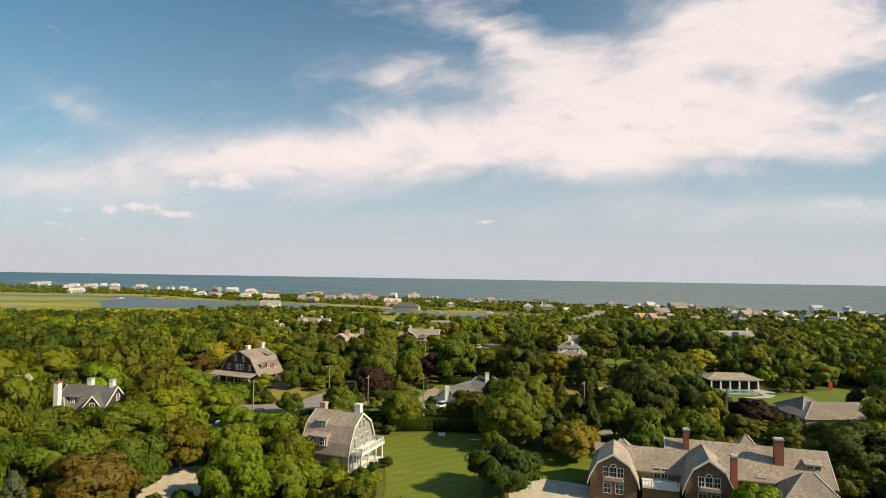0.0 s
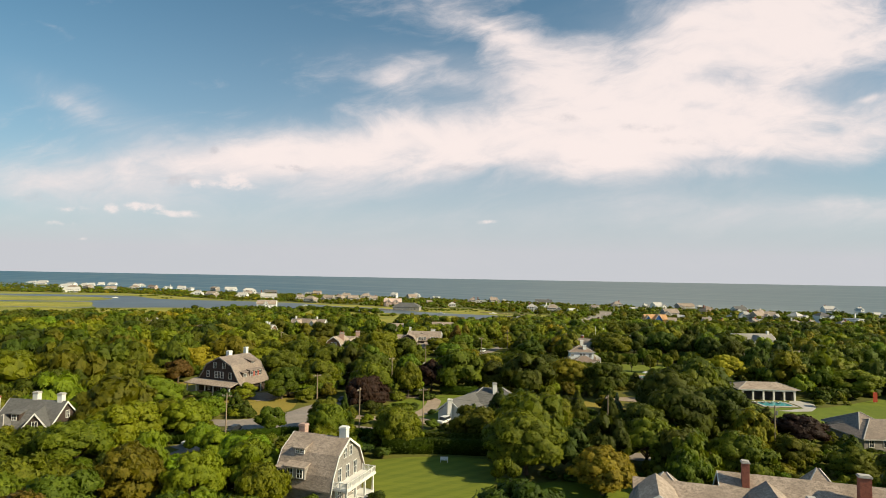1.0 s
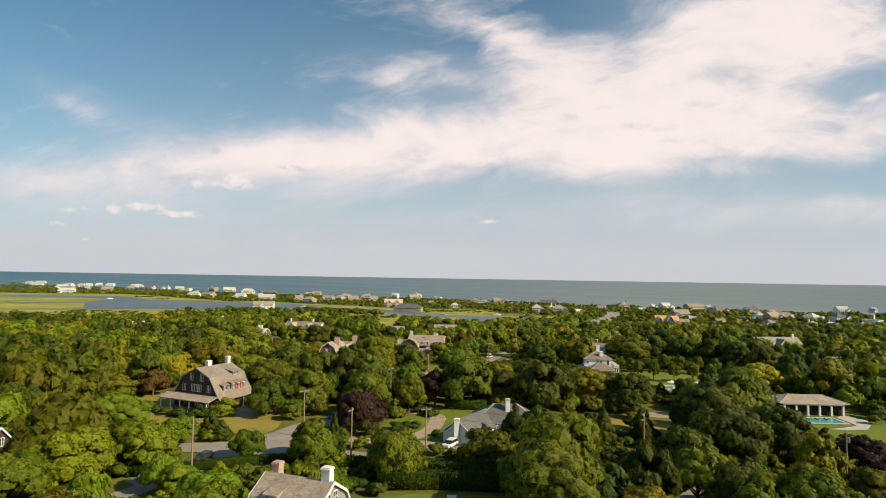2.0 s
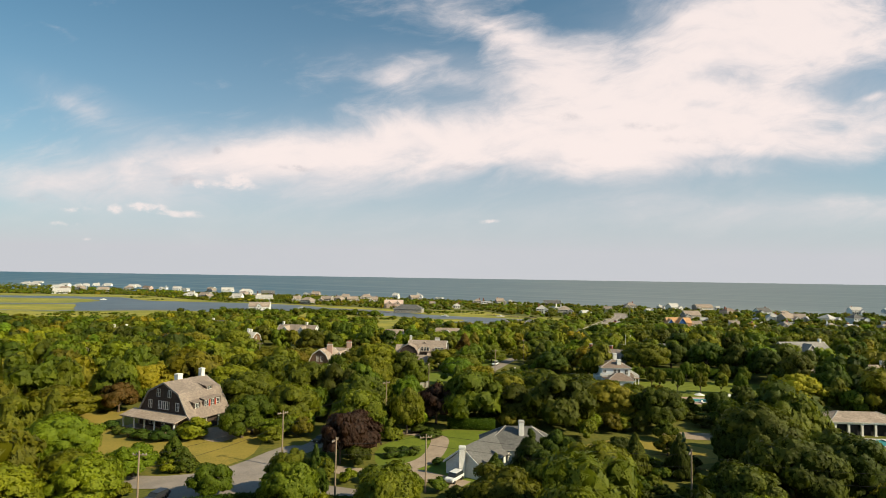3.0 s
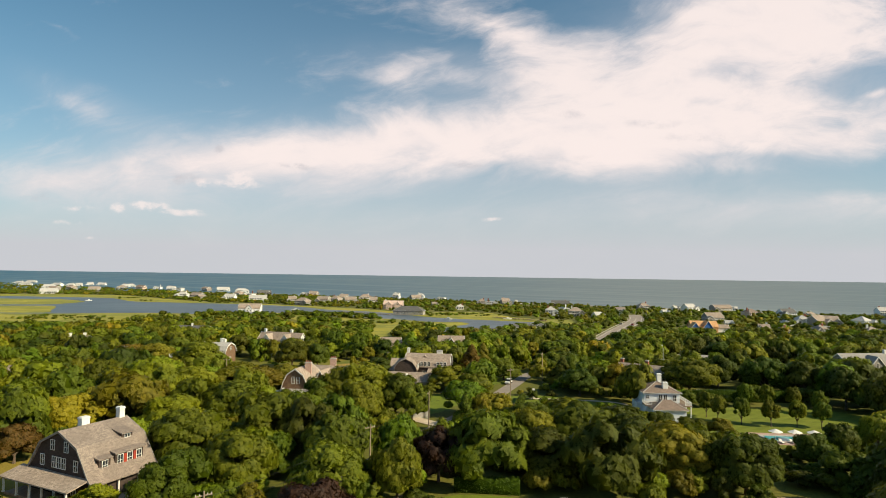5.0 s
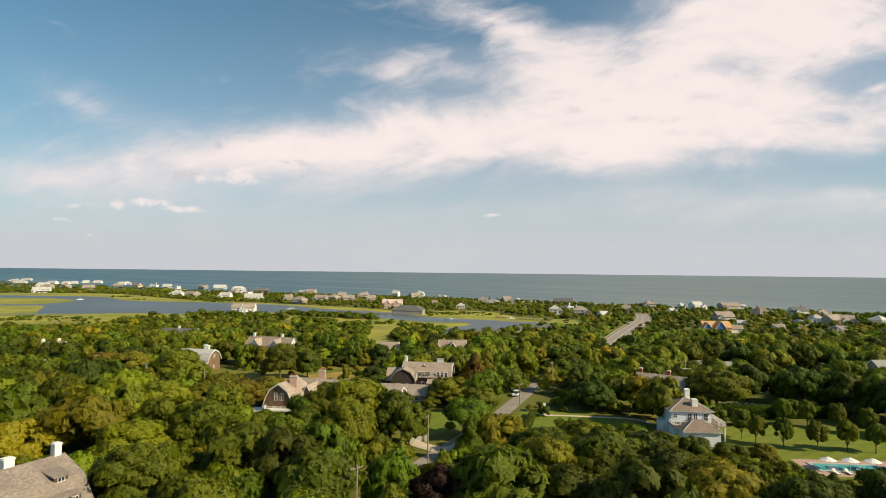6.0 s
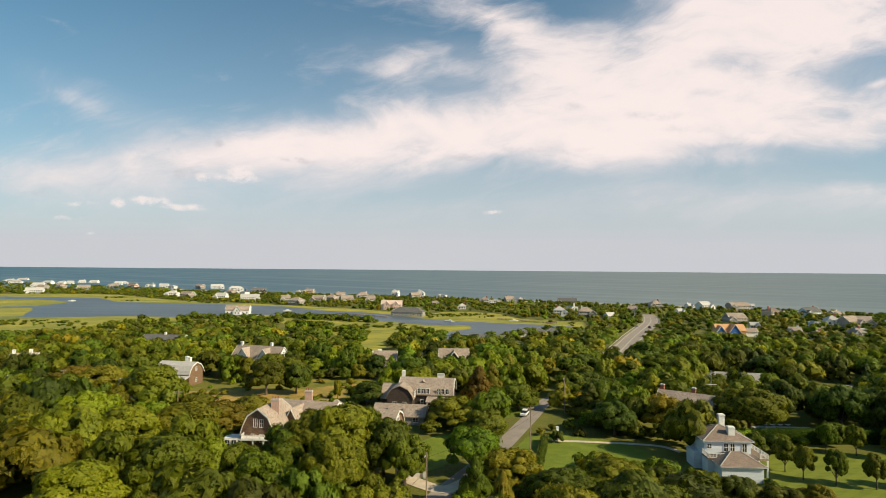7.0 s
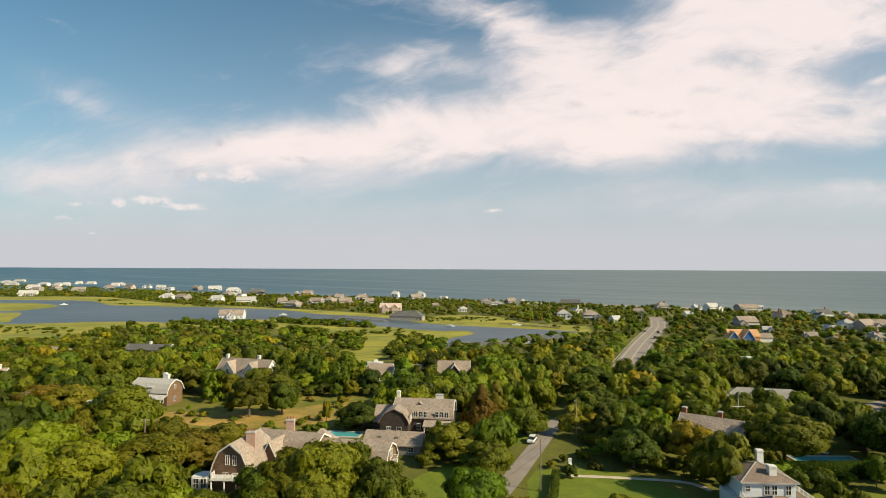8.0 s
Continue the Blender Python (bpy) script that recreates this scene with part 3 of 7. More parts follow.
def crown_points(n, clumps, shape, spread=0.42):
    """Points and outward ways on the outer side of many round clumps; crown of radius 1, height from 0 to 1."""
    if shape == "cone":
        h = rng.uniform(0, 1, clumps) ** 1.3
        a = rng.uniform(0, 2 * np.pi, clumps)
        r = (1 - h) * 0.72
        c = np.stack([r * np.cos(a), r * np.sin(a), 0.08 + h * 0.86], 1)
        rad = np.stack([0.12 + 0.22 * (1 - h)] * 2 + [0.08 + 0.05 * (1 - h)], 1)
    else:
        d = unit(clumps)
        d[:, 2] = np.abs(d[:, 2]) * 1.5 - 0.55
        d /= np.linalg.norm(d, axis=1)[:, None]
        k = rng.uniform(0.55, 1.0, clumps)
        flat = {"round": 0.50, "wide": 0.46, "tall": 0.52}[shape]
        c = d * k[:, None] * np.array([0.78, 0.78, flat * 0.92]) + np.array([0, 0, 0.47])
        base = rng.uniform(0.5, 1.25, clumps) * spread
        rad = np.stack([base, base, base * rng.uniform(0.45, 0.62, clumps)], 1)
    pts, ways = [], []
    while sum(len(p) for p in pts) < n:
        i = rng.integers(0, clumps, 4 * n)
        w = unit(4 * n)
        w[:, 2] = np.where(w[:, 2] < -0.3, -w[:, 2], w[:, 2])
        p = c[i] + w * rad[i] * rng.uniform(0.8, 1.08, 4 * n)[:, None]
        deep = np.zeros(len(p), bool)
        for j in range(clumps):
            deep |= (((p - c[j]) / rad[j]) ** 2).sum(1) < 0.55
        ok = ~deep & (p[:, 2] > 0.0)
        pts.append(p[ok])
        ways.append(w[ok])
    return np.concatenate(pts)[:n], np.concatenate(ways)[:n], c, rad


ICO = bmesh.new()
bmesh.ops.create_icosphere(ICO, subdivisions=1, radius=1)
ICO_V = np.array([v.co[:] for v in ICO.verts])
ICO_F = np.array([[v.index for v in f.verts] for f in ICO.faces])
ICO.free()


OCT_V = np.array([(1, 0, 0), (-1, 0, 0), (0, 1, 0), (0, -1, 0), (0, 0, 1), (0, 0, -1)], float)
OCT_F = np.array([(0, 2, 4), (2, 1, 4), (1, 3, 4), (3, 0, 4), (2, 0, 5), (1, 2, 5), (3, 1, 5), (0, 3, 5)])


def crown_proto(leaves, clumps, shape, size, spread=0.42, jitter=0.55, cheap=False):
    """Crown as arrays: three-cornered leaf sprays over clumps, low cores that stop the light, and the ways that the foliage faces."""
    p, w, c, rad = crown_points(leaves, clumps, shape, spread)
    whole = p - np.array([0, 0, 0.25])
    whole /= np.linalg.norm(whole, axis=1)[:, None] + 1e-9
    soft = w * 0.62 + whole * 0.38
    soft /= np.linalg.norm(soft, axis=1)[:, None]
    nrm = soft + unit(leaves) * jitter
    nrm /= np.linalg.norm(nrm, axis=1)[:, None]
    a = np.cross(nrm, unit(leaves))
    a /= np.linalg.norm(a, axis=1)[:, None] + 1e-9
    b = np.cross(nrm, a)
    s = size * rng.uniform(0.6, 1.35, leaves)[:, None]
    squash = np.array([1, 1, 0.8])
    v = np.stack([p + a * s * squash, p + (b * 0.95 - a * 0.55) * s * squash, p - (b + a * 0.5) * s * squash], 1)
    face = soft * 0.75 + nrm * 0.25 + unit(leaves) * 0.22
    V, N = v.reshape(-1, 3), np.repeat(face, 3, 0)
    F = np.arange(leaves * 3).reshape(-1, 3)
    cv0, cf0 = (OCT_V, OCT_F) if cheap else (ICO_V, ICO_F)
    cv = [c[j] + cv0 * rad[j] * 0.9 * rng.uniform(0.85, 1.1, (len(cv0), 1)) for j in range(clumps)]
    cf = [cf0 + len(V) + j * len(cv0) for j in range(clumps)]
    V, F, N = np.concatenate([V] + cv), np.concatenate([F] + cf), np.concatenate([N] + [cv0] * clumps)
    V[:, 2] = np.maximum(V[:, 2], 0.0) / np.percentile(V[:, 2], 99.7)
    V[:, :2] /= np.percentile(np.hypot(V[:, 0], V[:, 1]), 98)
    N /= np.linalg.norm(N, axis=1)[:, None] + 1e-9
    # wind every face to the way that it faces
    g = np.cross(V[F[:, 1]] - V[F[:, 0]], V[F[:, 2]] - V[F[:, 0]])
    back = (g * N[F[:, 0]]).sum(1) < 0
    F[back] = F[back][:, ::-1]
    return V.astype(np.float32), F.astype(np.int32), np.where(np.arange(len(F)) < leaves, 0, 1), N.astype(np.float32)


def mesh_from(name, V, F, mats, index=None, facing=None, tone=None):
    me = bpy.data.meshes.new(name)
    me.vertices.add(len(V))
    me.vertices.foreach_set("co", np.ascontiguousarray(V, np.float32).ravel())
    me.loops.add(len(F) * 3)
    me.loops.foreach_set("vertex_index", np.ascontiguousarray(F, np.int32).ravel())
    me.polygons.add(len(F))
    me.polygons.foreach_set("loop_start", np.arange(0, len(F) * 3, 3, dtype=np.int32))
    for m in mats:
        me.materials.append(m)
    if index is not None:
        me.polygons.foreach_set("material_index", index.astype(np.int32))
    if tone is not None:
        me.attributes.new("tone", "FLOAT", "POINT").data.foreach_set("value", np.ascontiguousarray(tone, np.float32))
    if facing is not None:
        me.attributes.new("custom_normal", "FLOAT_VECTOR", "POINT").data.foreach_set("vector", np.ascontiguousarray(facing, np.float32).ravel())
    me.update(calc_edges=True)
    return me


NEAR = {"round": [crown_proto(3600, 46, "round", 0.055, spread=0.29) for _ in range(4)], "wide": [crown_proto(4400, 64, "wide", 0.047, spread=0.25) for _ in range(4)],
        "cone": [crown_proto(2400, 70, "cone", 0.062, spread=0.3, cheap=True) for _ in range(3)], "bush": [crown_proto(1100, 14, "round", 0.10) for _ in range(3)]}
BELT = {"round": [crown_proto(1000, 28, "wide", 0.086, spread=0.32) for _ in range(6)], "cone": [crown_proto(700, 36, "cone", 0.10, spread=0.3, cheap=True) for _ in range(3)]}
MIDDLE = {"round": [crown_proto(430, 14, "round", 0.128, spread=0.40) for _ in range(6)], "cone": [crown_proto(260, 18, "cone", 0.15, spread=0.3, cheap=True) for _ in range(3)]}
FAR = [crown_proto(80, 5, "round", 0.26, spread=0.6, cheap=True) for _ in range(6)]
NEAR_MESH = {}


def trunk_mesh():
    bm = bmesh.new()
    def limb(a, b, ra, rb, n=6):
        d = (Vector(b) - Vector(a)).normalized()
        q = d.to_track_quat("Z", "Y")
        ring = [[bm.verts.new(Vector(c) + q @ Vector((math.cos(2 * math.pi * i / n) * r, math.sin(2 * math.pi * i / n) * r, 0))) for i in range(n)] for c, r in ((a, ra), (b, rb))]
        for i in range(n):
            bm.faces.new((ring[0][i], ring[0][(i + 1) % n], ring[1][(i + 1) % n], ring[1][i]))
    limb((0, 0, -0.02), (0.01, 0, 0.12), 0.07, 0.045)
    limb((0.01, 0, 0.12), (0.0, 0.02, 0.45), 0.045, 0.03)
    for k in range(6):
        a = k * 1.05 + 0.3
        z = 0.22 + 0.05 * (k % 3)
        limb((0, 0.01, z), (0.42 * math.cos(a), 0.42 * math.sin(a), z + 0.28), 0.025, 0.008, 5)
    return mesh_of("trunk", bm, "bark")


TRUNK = trunk_mesh()
PLACED = []     # (x, y, r) of placed trees
TALL = []       # (x, y, r, h) of the larger ones
NAMES = ["green leafy", "bright green leafy", "olive green leafy", "dark green dense", "yellow-green leafy", "brownish sparse-leaved", "dark purple copper", "rust-brown leafy", "clipped green", "pale blue-green"]
count = 0


SIGHT_RISES = []      # camera sightlines that wild growth must stay under


def sight_rise(x, y, z, half, way, slope):
    """Keeps wild growth before a front under a camera sightline of that slope."""
    SIGHT_RISES.append((x, y, z, half, math.sin(radians(way)), -math.cos(radians(way)), slope))


def growth_limit(x, y, r):
    most = 99.0
    for px, py, z, half, dx, dy, slope in SIGHT_RISES:
        qx, qy = x - px, y - py
        run = qx * dx + qy * dy
        if -0.5 * r < run < 60 and abs(qx * dy - qy * dx) < half + 0.6 * r:
            most = min(most, z + 0.9 * slope * max(run - 0.3 * r, 0.0))
    return most


def tree(x, y, h, r, leaf=MID, shape="round", low=0.03):
    """One tree with trunk, limbs and crown; h its height, r its crown's radius."""
    global count
    count += 1
    key = (shape, count % len(NEAR[shape]), leaf)
    if key not in NEAR_MESH:
        V, F, I, N = NEAR[shape][key[1]]
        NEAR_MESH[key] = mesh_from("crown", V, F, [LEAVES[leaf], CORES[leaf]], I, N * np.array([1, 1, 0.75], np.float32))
    bush = shape == "bush"
    t = thing("bush" if bush else "conifer" if shape == "cone" else "tree",
              NAMES[leaf] + (" rounded shrub on the ground" if bush else " conical evergreen tree" if shape == "cone" else " tree with a full billowing crown"), "shrub" if bush else "tree", pose(x, y, 0, 0, 0, (count * 77) % 360))
    tr = new("trunk", TRUNK)
    tr.parent = t
    tr.matrix_local = Matrix.Diagonal((r * 1.1, r * 1.1, h * 0.95, 1))
    cr = new("crown", NEAR_MESH[key])
    cr.parent = t
    cr.matrix_local = Matrix.Translation((0, 0, h * low)) @ Matrix.Diagonal((r, r, h * (1 - low), 1))
    PLACED.append((x, y, r))
    if r > 3:
        TALL.append((x, y, r, h))
    return t

# ---- trees that stand out ----
tree(-56, 95, 9.0, 7.9, RUST, "round")
tree(-62, 86, 9.0, 3.7, BLUE, "cone")
tree(-86, 127, 8.5, 7.5, MID, "round")
tree(-87, 116, 11.0, 5.6, MID, "round")
tree(-70, 133, 9.0, 7.5, MID, "wide")
tree(-83, 181, 11.0, 3.0, DARK, "cone")
tree(-37, 131, 7.4, 6.0, BRIGHT, "round")
tree(-32, 93, 10.5, 5.8, BRIGHT, "round")
tree(-25, 97, 8.5, 7.0, BRIGHT, "wide")
tree(-17, 96, 6.5, 4.6, BRIGHT, "round")
tree(-13, 89, 7.0, 4.4, MID, "round")
tree(-66, 102, 10.0, 7.4, MID, "round")
tree(-52, 101, 10.0, 6.3, MID, "round")
tree(-37, 100, 8.0, 3.8, MID, "round")
tree(16, 134, 12.0, 8.4, MID, "wide")
tree(11, 105, 9.0, 7.0, DARK, "round")
tree(28, 124, 8.0, 6.3, BROWN, "wide")
tree(41, 139, 10.0, 6.3, MID, "round")
tree(61, 177, 14.0, 9.0, DARK, "wide")
tree(26, 165, 10.0, 6.4, OLIVE, "round")
tree(62, 141, 7.0, 5.1, OLIVE, "round")
tree(84, 160, 6.5, 6.6, COPPER, "round")
tree(80, 115, 11.0, 9.0, DARK, "wide")
tree(91, 121, 10.0, 5.8, MID, "round")
tree(72, 142, 6.0, 4.1, MID, "round")
tree(80, 135, 6.0, 5.8, MID, "round")
tree(137, 217, 9.0, 8.9, OLIVE, "wide")
tree(51, 93, 6.0, 4.9, BRIGHT, "round")
tree(-11, 156, 8.0, 6.0, MID, "round")
tree(-28, 163, 8.0, 4.7, MID, "round")
tree(-22, 188, 9.0, 6.8, COPPER, "round")
tree(-4, 215, 10.0, 5.7, COPPER, "round")
tree(7, 156, 8.0, 6.4, MID, "round")
tree(-124, 171, 10.0, 9.0, BRIGHT, "round")
tree(-145, 216, 11.0, 9.0, BRIGHT, "round")
tree(-107, 178, 11.0, 7.7, DARK, "round")
tree(-103, 185, 10.0, 6.2, DARK, "cone")
tree(-92, 196, 11.0, 4.8, OLIVE, "cone")
tree(-67, 165, 6.5, 6.0, BRIGHT, "wide")
tree(-67, 145, 10.0, 7.7, BRIGHT, "wide")
tree(-50, 114, 10.0, 6.0, OLIVE, "wide")
tree(-40, 115, 9.0, 5.3, BRIGHT, "round")
tree(-48, 202, 9.0, 6.2, MID, "round")
tree(-52, 175, 4.5, 2.8, DARK, "cone")
tree(-41, 161, 6.0, 3.8, MID, "round")
tree(-27, 156, 8.0, 5.1, MID, "round")
tree(-24, 163, 9.0, 2.5, DARK, "cone")
tree(-10, 150, 9.0, 5.2, MID, "round")
tree(-40, 207, 11.0, 6.8, MID, "round")
tree(-25, 218, 12.0, 8.1, MID, "round")
tree(2, 267, 10.0, 6.9, BRIGHT, "round")
tree(6, 231, 9.0, 5.8, BRIGHT, "round")
tree(17, 216, 10.0, 7.0, DARK, "round")
tree(28, 237, 11.0, 9.0, MID, "round")
tree(37, 228, 10.0, 7.6, DARK, "round")
tree(57, 132, 9.0, 6.3, MID, "round")
tree(127, 254, 11.0, 4.3, DARK, "cone")
tree(130, 245, 9.0, 5.2, DARK, "cone")
tree(-93, 241, 10.0, 7.8, YELLOW, "round")
tree(-117, 256, 10.0, 9.0, MID, "round")
tree(-54, 220, 12.0, 8.4, MID, "wide")
tree(-22, 201, 11.0, 7.1, MID, "wide")
tree(-60, 197, 5.0, 4.4, BRIGHT, "bush")
tree(-23, 181, 10.0, 3.9, COPPER, "round")
tree(-11, 204, 11.0, 5.0, MID, "round")
tree(6, 238, 11.0, 3.8, BROWN, "cone")
tree(17, 234, 10.0, 6.0, OLIVE, "wide")
tree(2, 249, 10.0, 4.4, MID, "cone")
tree(29, 251, 8.6, 8.0, OLIVE, "wide")
tree(38, 240, 9.4, 8.0, DARK, "wide")
tree(43, 218, 11.0, 8.2, OLIVE, "wide")
tree(53, 211, 11.0, 7.0, DARK, "wide")
tree(23, 185, 5.0, 3.6, DARK, "wide")
tree(35, 186, 5.0, 3.2, DARK, "wide")
tree(47, 190, 4.5, 3.0, OLIVE, "round")
tree(-95, 267, 12.0, 8.1, OLIVE, "wide")
tree(-98, 290, 12.0, 8.8, BRIGHT, "wide")
tree(-115, 290, 11.0, 7.4, MID, "round")
tree(-70, 287, 10.0, 9.0, OLIVE, "wide")
tree(-64, 294, 8.5, 8.0, BROWN, "wide")
tree(-81, 279, 11.0, 9.0, OLIVE, "wide")
tree(-68, 242, 10.0, 9.0, BRIGHT, "wide")
tree(-58, 252, 12.0, 9.0, OLIVE, "wide")
tree(-2, 305, 8.0, 8.0, OLIVE, "wide")
tree(6, 292, 8.0, 6.6, MID, "round")
tree(12, 344, 12.0, 5.9, BROWN, "cone")
tree(19, 326, 8.0, 6.7, MID, "round")
tree(9, 255, 9.0, 6.7, OLIVE, "wide")
tree(18, 245, 9.0, 7.6, MID, "wide")
tree(42, 299, 9.0, 6.9, DARK, "round")
tree(106, 303, 13.5, 7.6, DARK, "wide")
tree(-136, 345, 9.0, 9.0, BROWN, "wide")
tree(-66, 369, 9.0, 8.3, MID, "round")
tree(-60, 387, 6.0, 6.2, BRIGHT, "round")
tree(-29, 331, 7.0, 7.2, DARK, "round")
tree(7, 336, 12.0, 7.0, BROWN, "cone")
tree(-56, 433, 8.0, 9.0, OLIVE, "round")
tree(40, 318, 10.0, 7.0, DARK, "cone")
tree(53, 341, 8.0, 7.1, DARK, "cone")
tree(126, 356, 9.0, 4.8, DARK, "cone")
tree(31, 271, 4.0, 3.4, OLIVE, "round")

tree(-33, 268, 13.2, 8.6, OLIVE, "wide")
tree(-47, 260, 8.0, 5.0, MID, "wide")
tree(-38, 265, 10.5, 6.0, MID, "wide")
tree(-46, 140, 5.5, 3.6, BRIGHT, "round")
tree(-50.5, 143, 6.5, 3.8, BRIGHT, "round")
tree(-29, 114, 7.5, 4.6, BRIGHT, "round")
tree(-33, 121, 9.0, 5.2, BRIGHT, "wide")
tree(-20.5, 112.5, 3.4, 2.6, MID, "bush", 0.0)
tree(-26, 268, 14.6, 10.0, OLIVE, "wide")
tree(-17, 265, 12.2, 7.4, MID, "wide")
tree(-12, 260, 10.0, 5.0, MID, "wide")
tree(-36, 258, 9.0, 5.2, MID, "wide")
tree(-25, 254, 12.0, 7.1, OLIVE, "wide")
tree(15, 175.5, 9.0, 4.4, DARK, "cone")
tree(20.5, 178, 8.0, 3.8, DARK, "round")
tree(17, 164, 8.0, 5.8, DARK, "round")
tree(8, 173, 5.0, 2.9, DARK, "cone")
tree(-49, 198, 8.0, 5.4, MID, "round")
tree(-56, 179, 5.5, 3.6, MID, "cone")
tree(-99, 210, 9.0, 8.7, OLIVE, "wide")
tree(-91, 221, 8.0, 5.2, RUST, "round")
tree(-77, 177, 10.0, 7.7, BRIGHT, "wide")
tree(-60, 171, 6.0, 4.6, BRIGHT, "wide")
tree(-59, 155, 8.5, 6.2, BRIGHT, "wide")
tree(45, 344, 9.0, 8.2, DARK, "round")
tree(53, 386, 9.0, 8.9, DARK, "round")
tree(40, 344, 9.0, 6.3, MID, "round")
tree(87, 387, 9.0, 12.2, MID, "wide")
tree(62, 345, 9.0, 7.3, BRIGHT, "round")
tree(25, 291, 3.0, 2.0, DARK, "round")
tree(-67, 343, 12.0, 7.6, MID, "wide")
tree(-57, 345, 10.5, 5.0, DARK, "round")
tree(-98, 326, 13.0, 11.0, MID, "wide")
tree(-124, 341, 10.0, 8.5, BROWN, "wide")
tree(56, 299, 10.5, 7.6, YELLOW, "wide")
tree(80, 302, 12.5, 9.5, MID, "wide", 0.12)
tree(-75, 306, 8.5, 7.0, OLIVE, "wide")
tree(-60, 305, 8.0, 6.5, BROWN, "wide")
tree(-48, 334, 2.0, 1.8, OLIVE, "bush", 0.0)
tree(-44, 327, 2.2, 1.9, MID, "bush", 0.0)
tree(-54, 326, 1.6, 1.5, OLIVE, "bush", 0.0)
tree(-41, 338, 6.5, 1.6, OLIVE, "round")
FIELD = random.Random(31)
for k in range(34):
    fx, fy = FIELD.uniform(-106, -32), FIELD.uniform(326, 372)
    fr = FIELD.uniform(0.9, 2.4)
    tree(fx, fy, fr * FIELD.uniform(0.8, 1.2), fr, FIELD.choice((MID, OLIVE, OLIVE, BRIGHT, BROWN)), "bush", 0.0)
for k in range(9):
    tree(-76 + k * 5.2, 372 + (k % 3) * 1.2, 3.4 + (k % 4) * 0.9, 2.8 + (k % 2) * 0.6, (MID, OLIVE, DARK)[k % 3], "round")
tree(-31, 333, 6.5, 4.0, DARK, "round")
tree(-70, 326, 2.4, 2.6, MID, "bush", 0.0)
tree(-62, 322, 2.0, 2.2, OLIVE, "bush", 0.0)
tree(-36, 345, 3.0, 3.0, MID, "bush", 0.0)
tree(50, 189, 5.5, 1.6, BLUE, "cone")
tree(36, 178, 8.0, 3.4, DARK, "cone")
tree(44, 176, 8.5, 3.2, DARK, "cone")
tree(30, 176, 6.5, 2.6, DARK, "cone")
tree(56, 182, 8.0, 3.2, DARK, "round")
tree(64, 196, 3.0, 2.2, MID, "round")
tree(86, 235, 7.5, 4.2, DARK, "round")
tree(97, 238, 9.0, 4.6, OLIVE, "round")
tree(76, 228, 7.0, 4.6, DARK, "round")
tree(69, 231, 5.0, 3.4, DARK, "cone")
tree(106, 240, 10.5, 7.5, YELLOW, "wide")
tree(45, 152, 10.0, 6.4, DARK, "wide")
tree(56, 158, 13.0, 8.0, DARK, "wide")
tree(68, 163, 12.0, 7.4, DARK, "wide")
tree(78, 316, 10.0, 7.6, MID, "wide")
tree(107, 312, 9.0, 5.5, DARK, "round")
tree(116, 303, 9.0, 6.0, DARK, "round")
# next three trees are added to throw shade over the orchard lawn
tree(122, 268, 13.0, 6.4, DARK, "wide")
tree(120, 283, 13.0, 6.6, DARK, "wide")
tree(126, 256, 12.0, 6.0, DARK, "round")
tree(115, 296, 13.0, 6.6, DARK, "round")
tree(97, 318, 12.0, 6.6, DARK, "round")
tree(58, 247, 5.5, 4.6, MID, "round")
tree(66, 250, 4.8, 3.6, OLIVE, "round")
tree(51, 250, 6.0, 4.4, DARK, "round")
tree(-39, 250, 9.5, 6.4, MID, "wide")
tree(72, 271, 7.4, 2.4, MID, "round", 0.2)
tree(73, 266, 7.4, 2.4, MID, "round", 0.2)
tree(78, 263, 7.4, 2.4, MID, "round", 0.2)
tree(85, 261, 7.4, 2.4, MID, "round", 0.2)
tree(92, 261, 7.4, 2.4, MID, "round", 0.2)
tree(98, 260, 7.4, 2.4, MID, "round", 0.2)
tree(90, 285, 7.4, 2.4, MID, "round", 0.2)
tree(96, 283, 7.4, 2.4, MID, "round", 0.2)
tree(102, 280, 7.4, 2.4, MID, "round", 0.2)
tree(107, 275, 7.4, 2.4, MID, "round", 0.2)

# ---- houses ----
WIN = {}


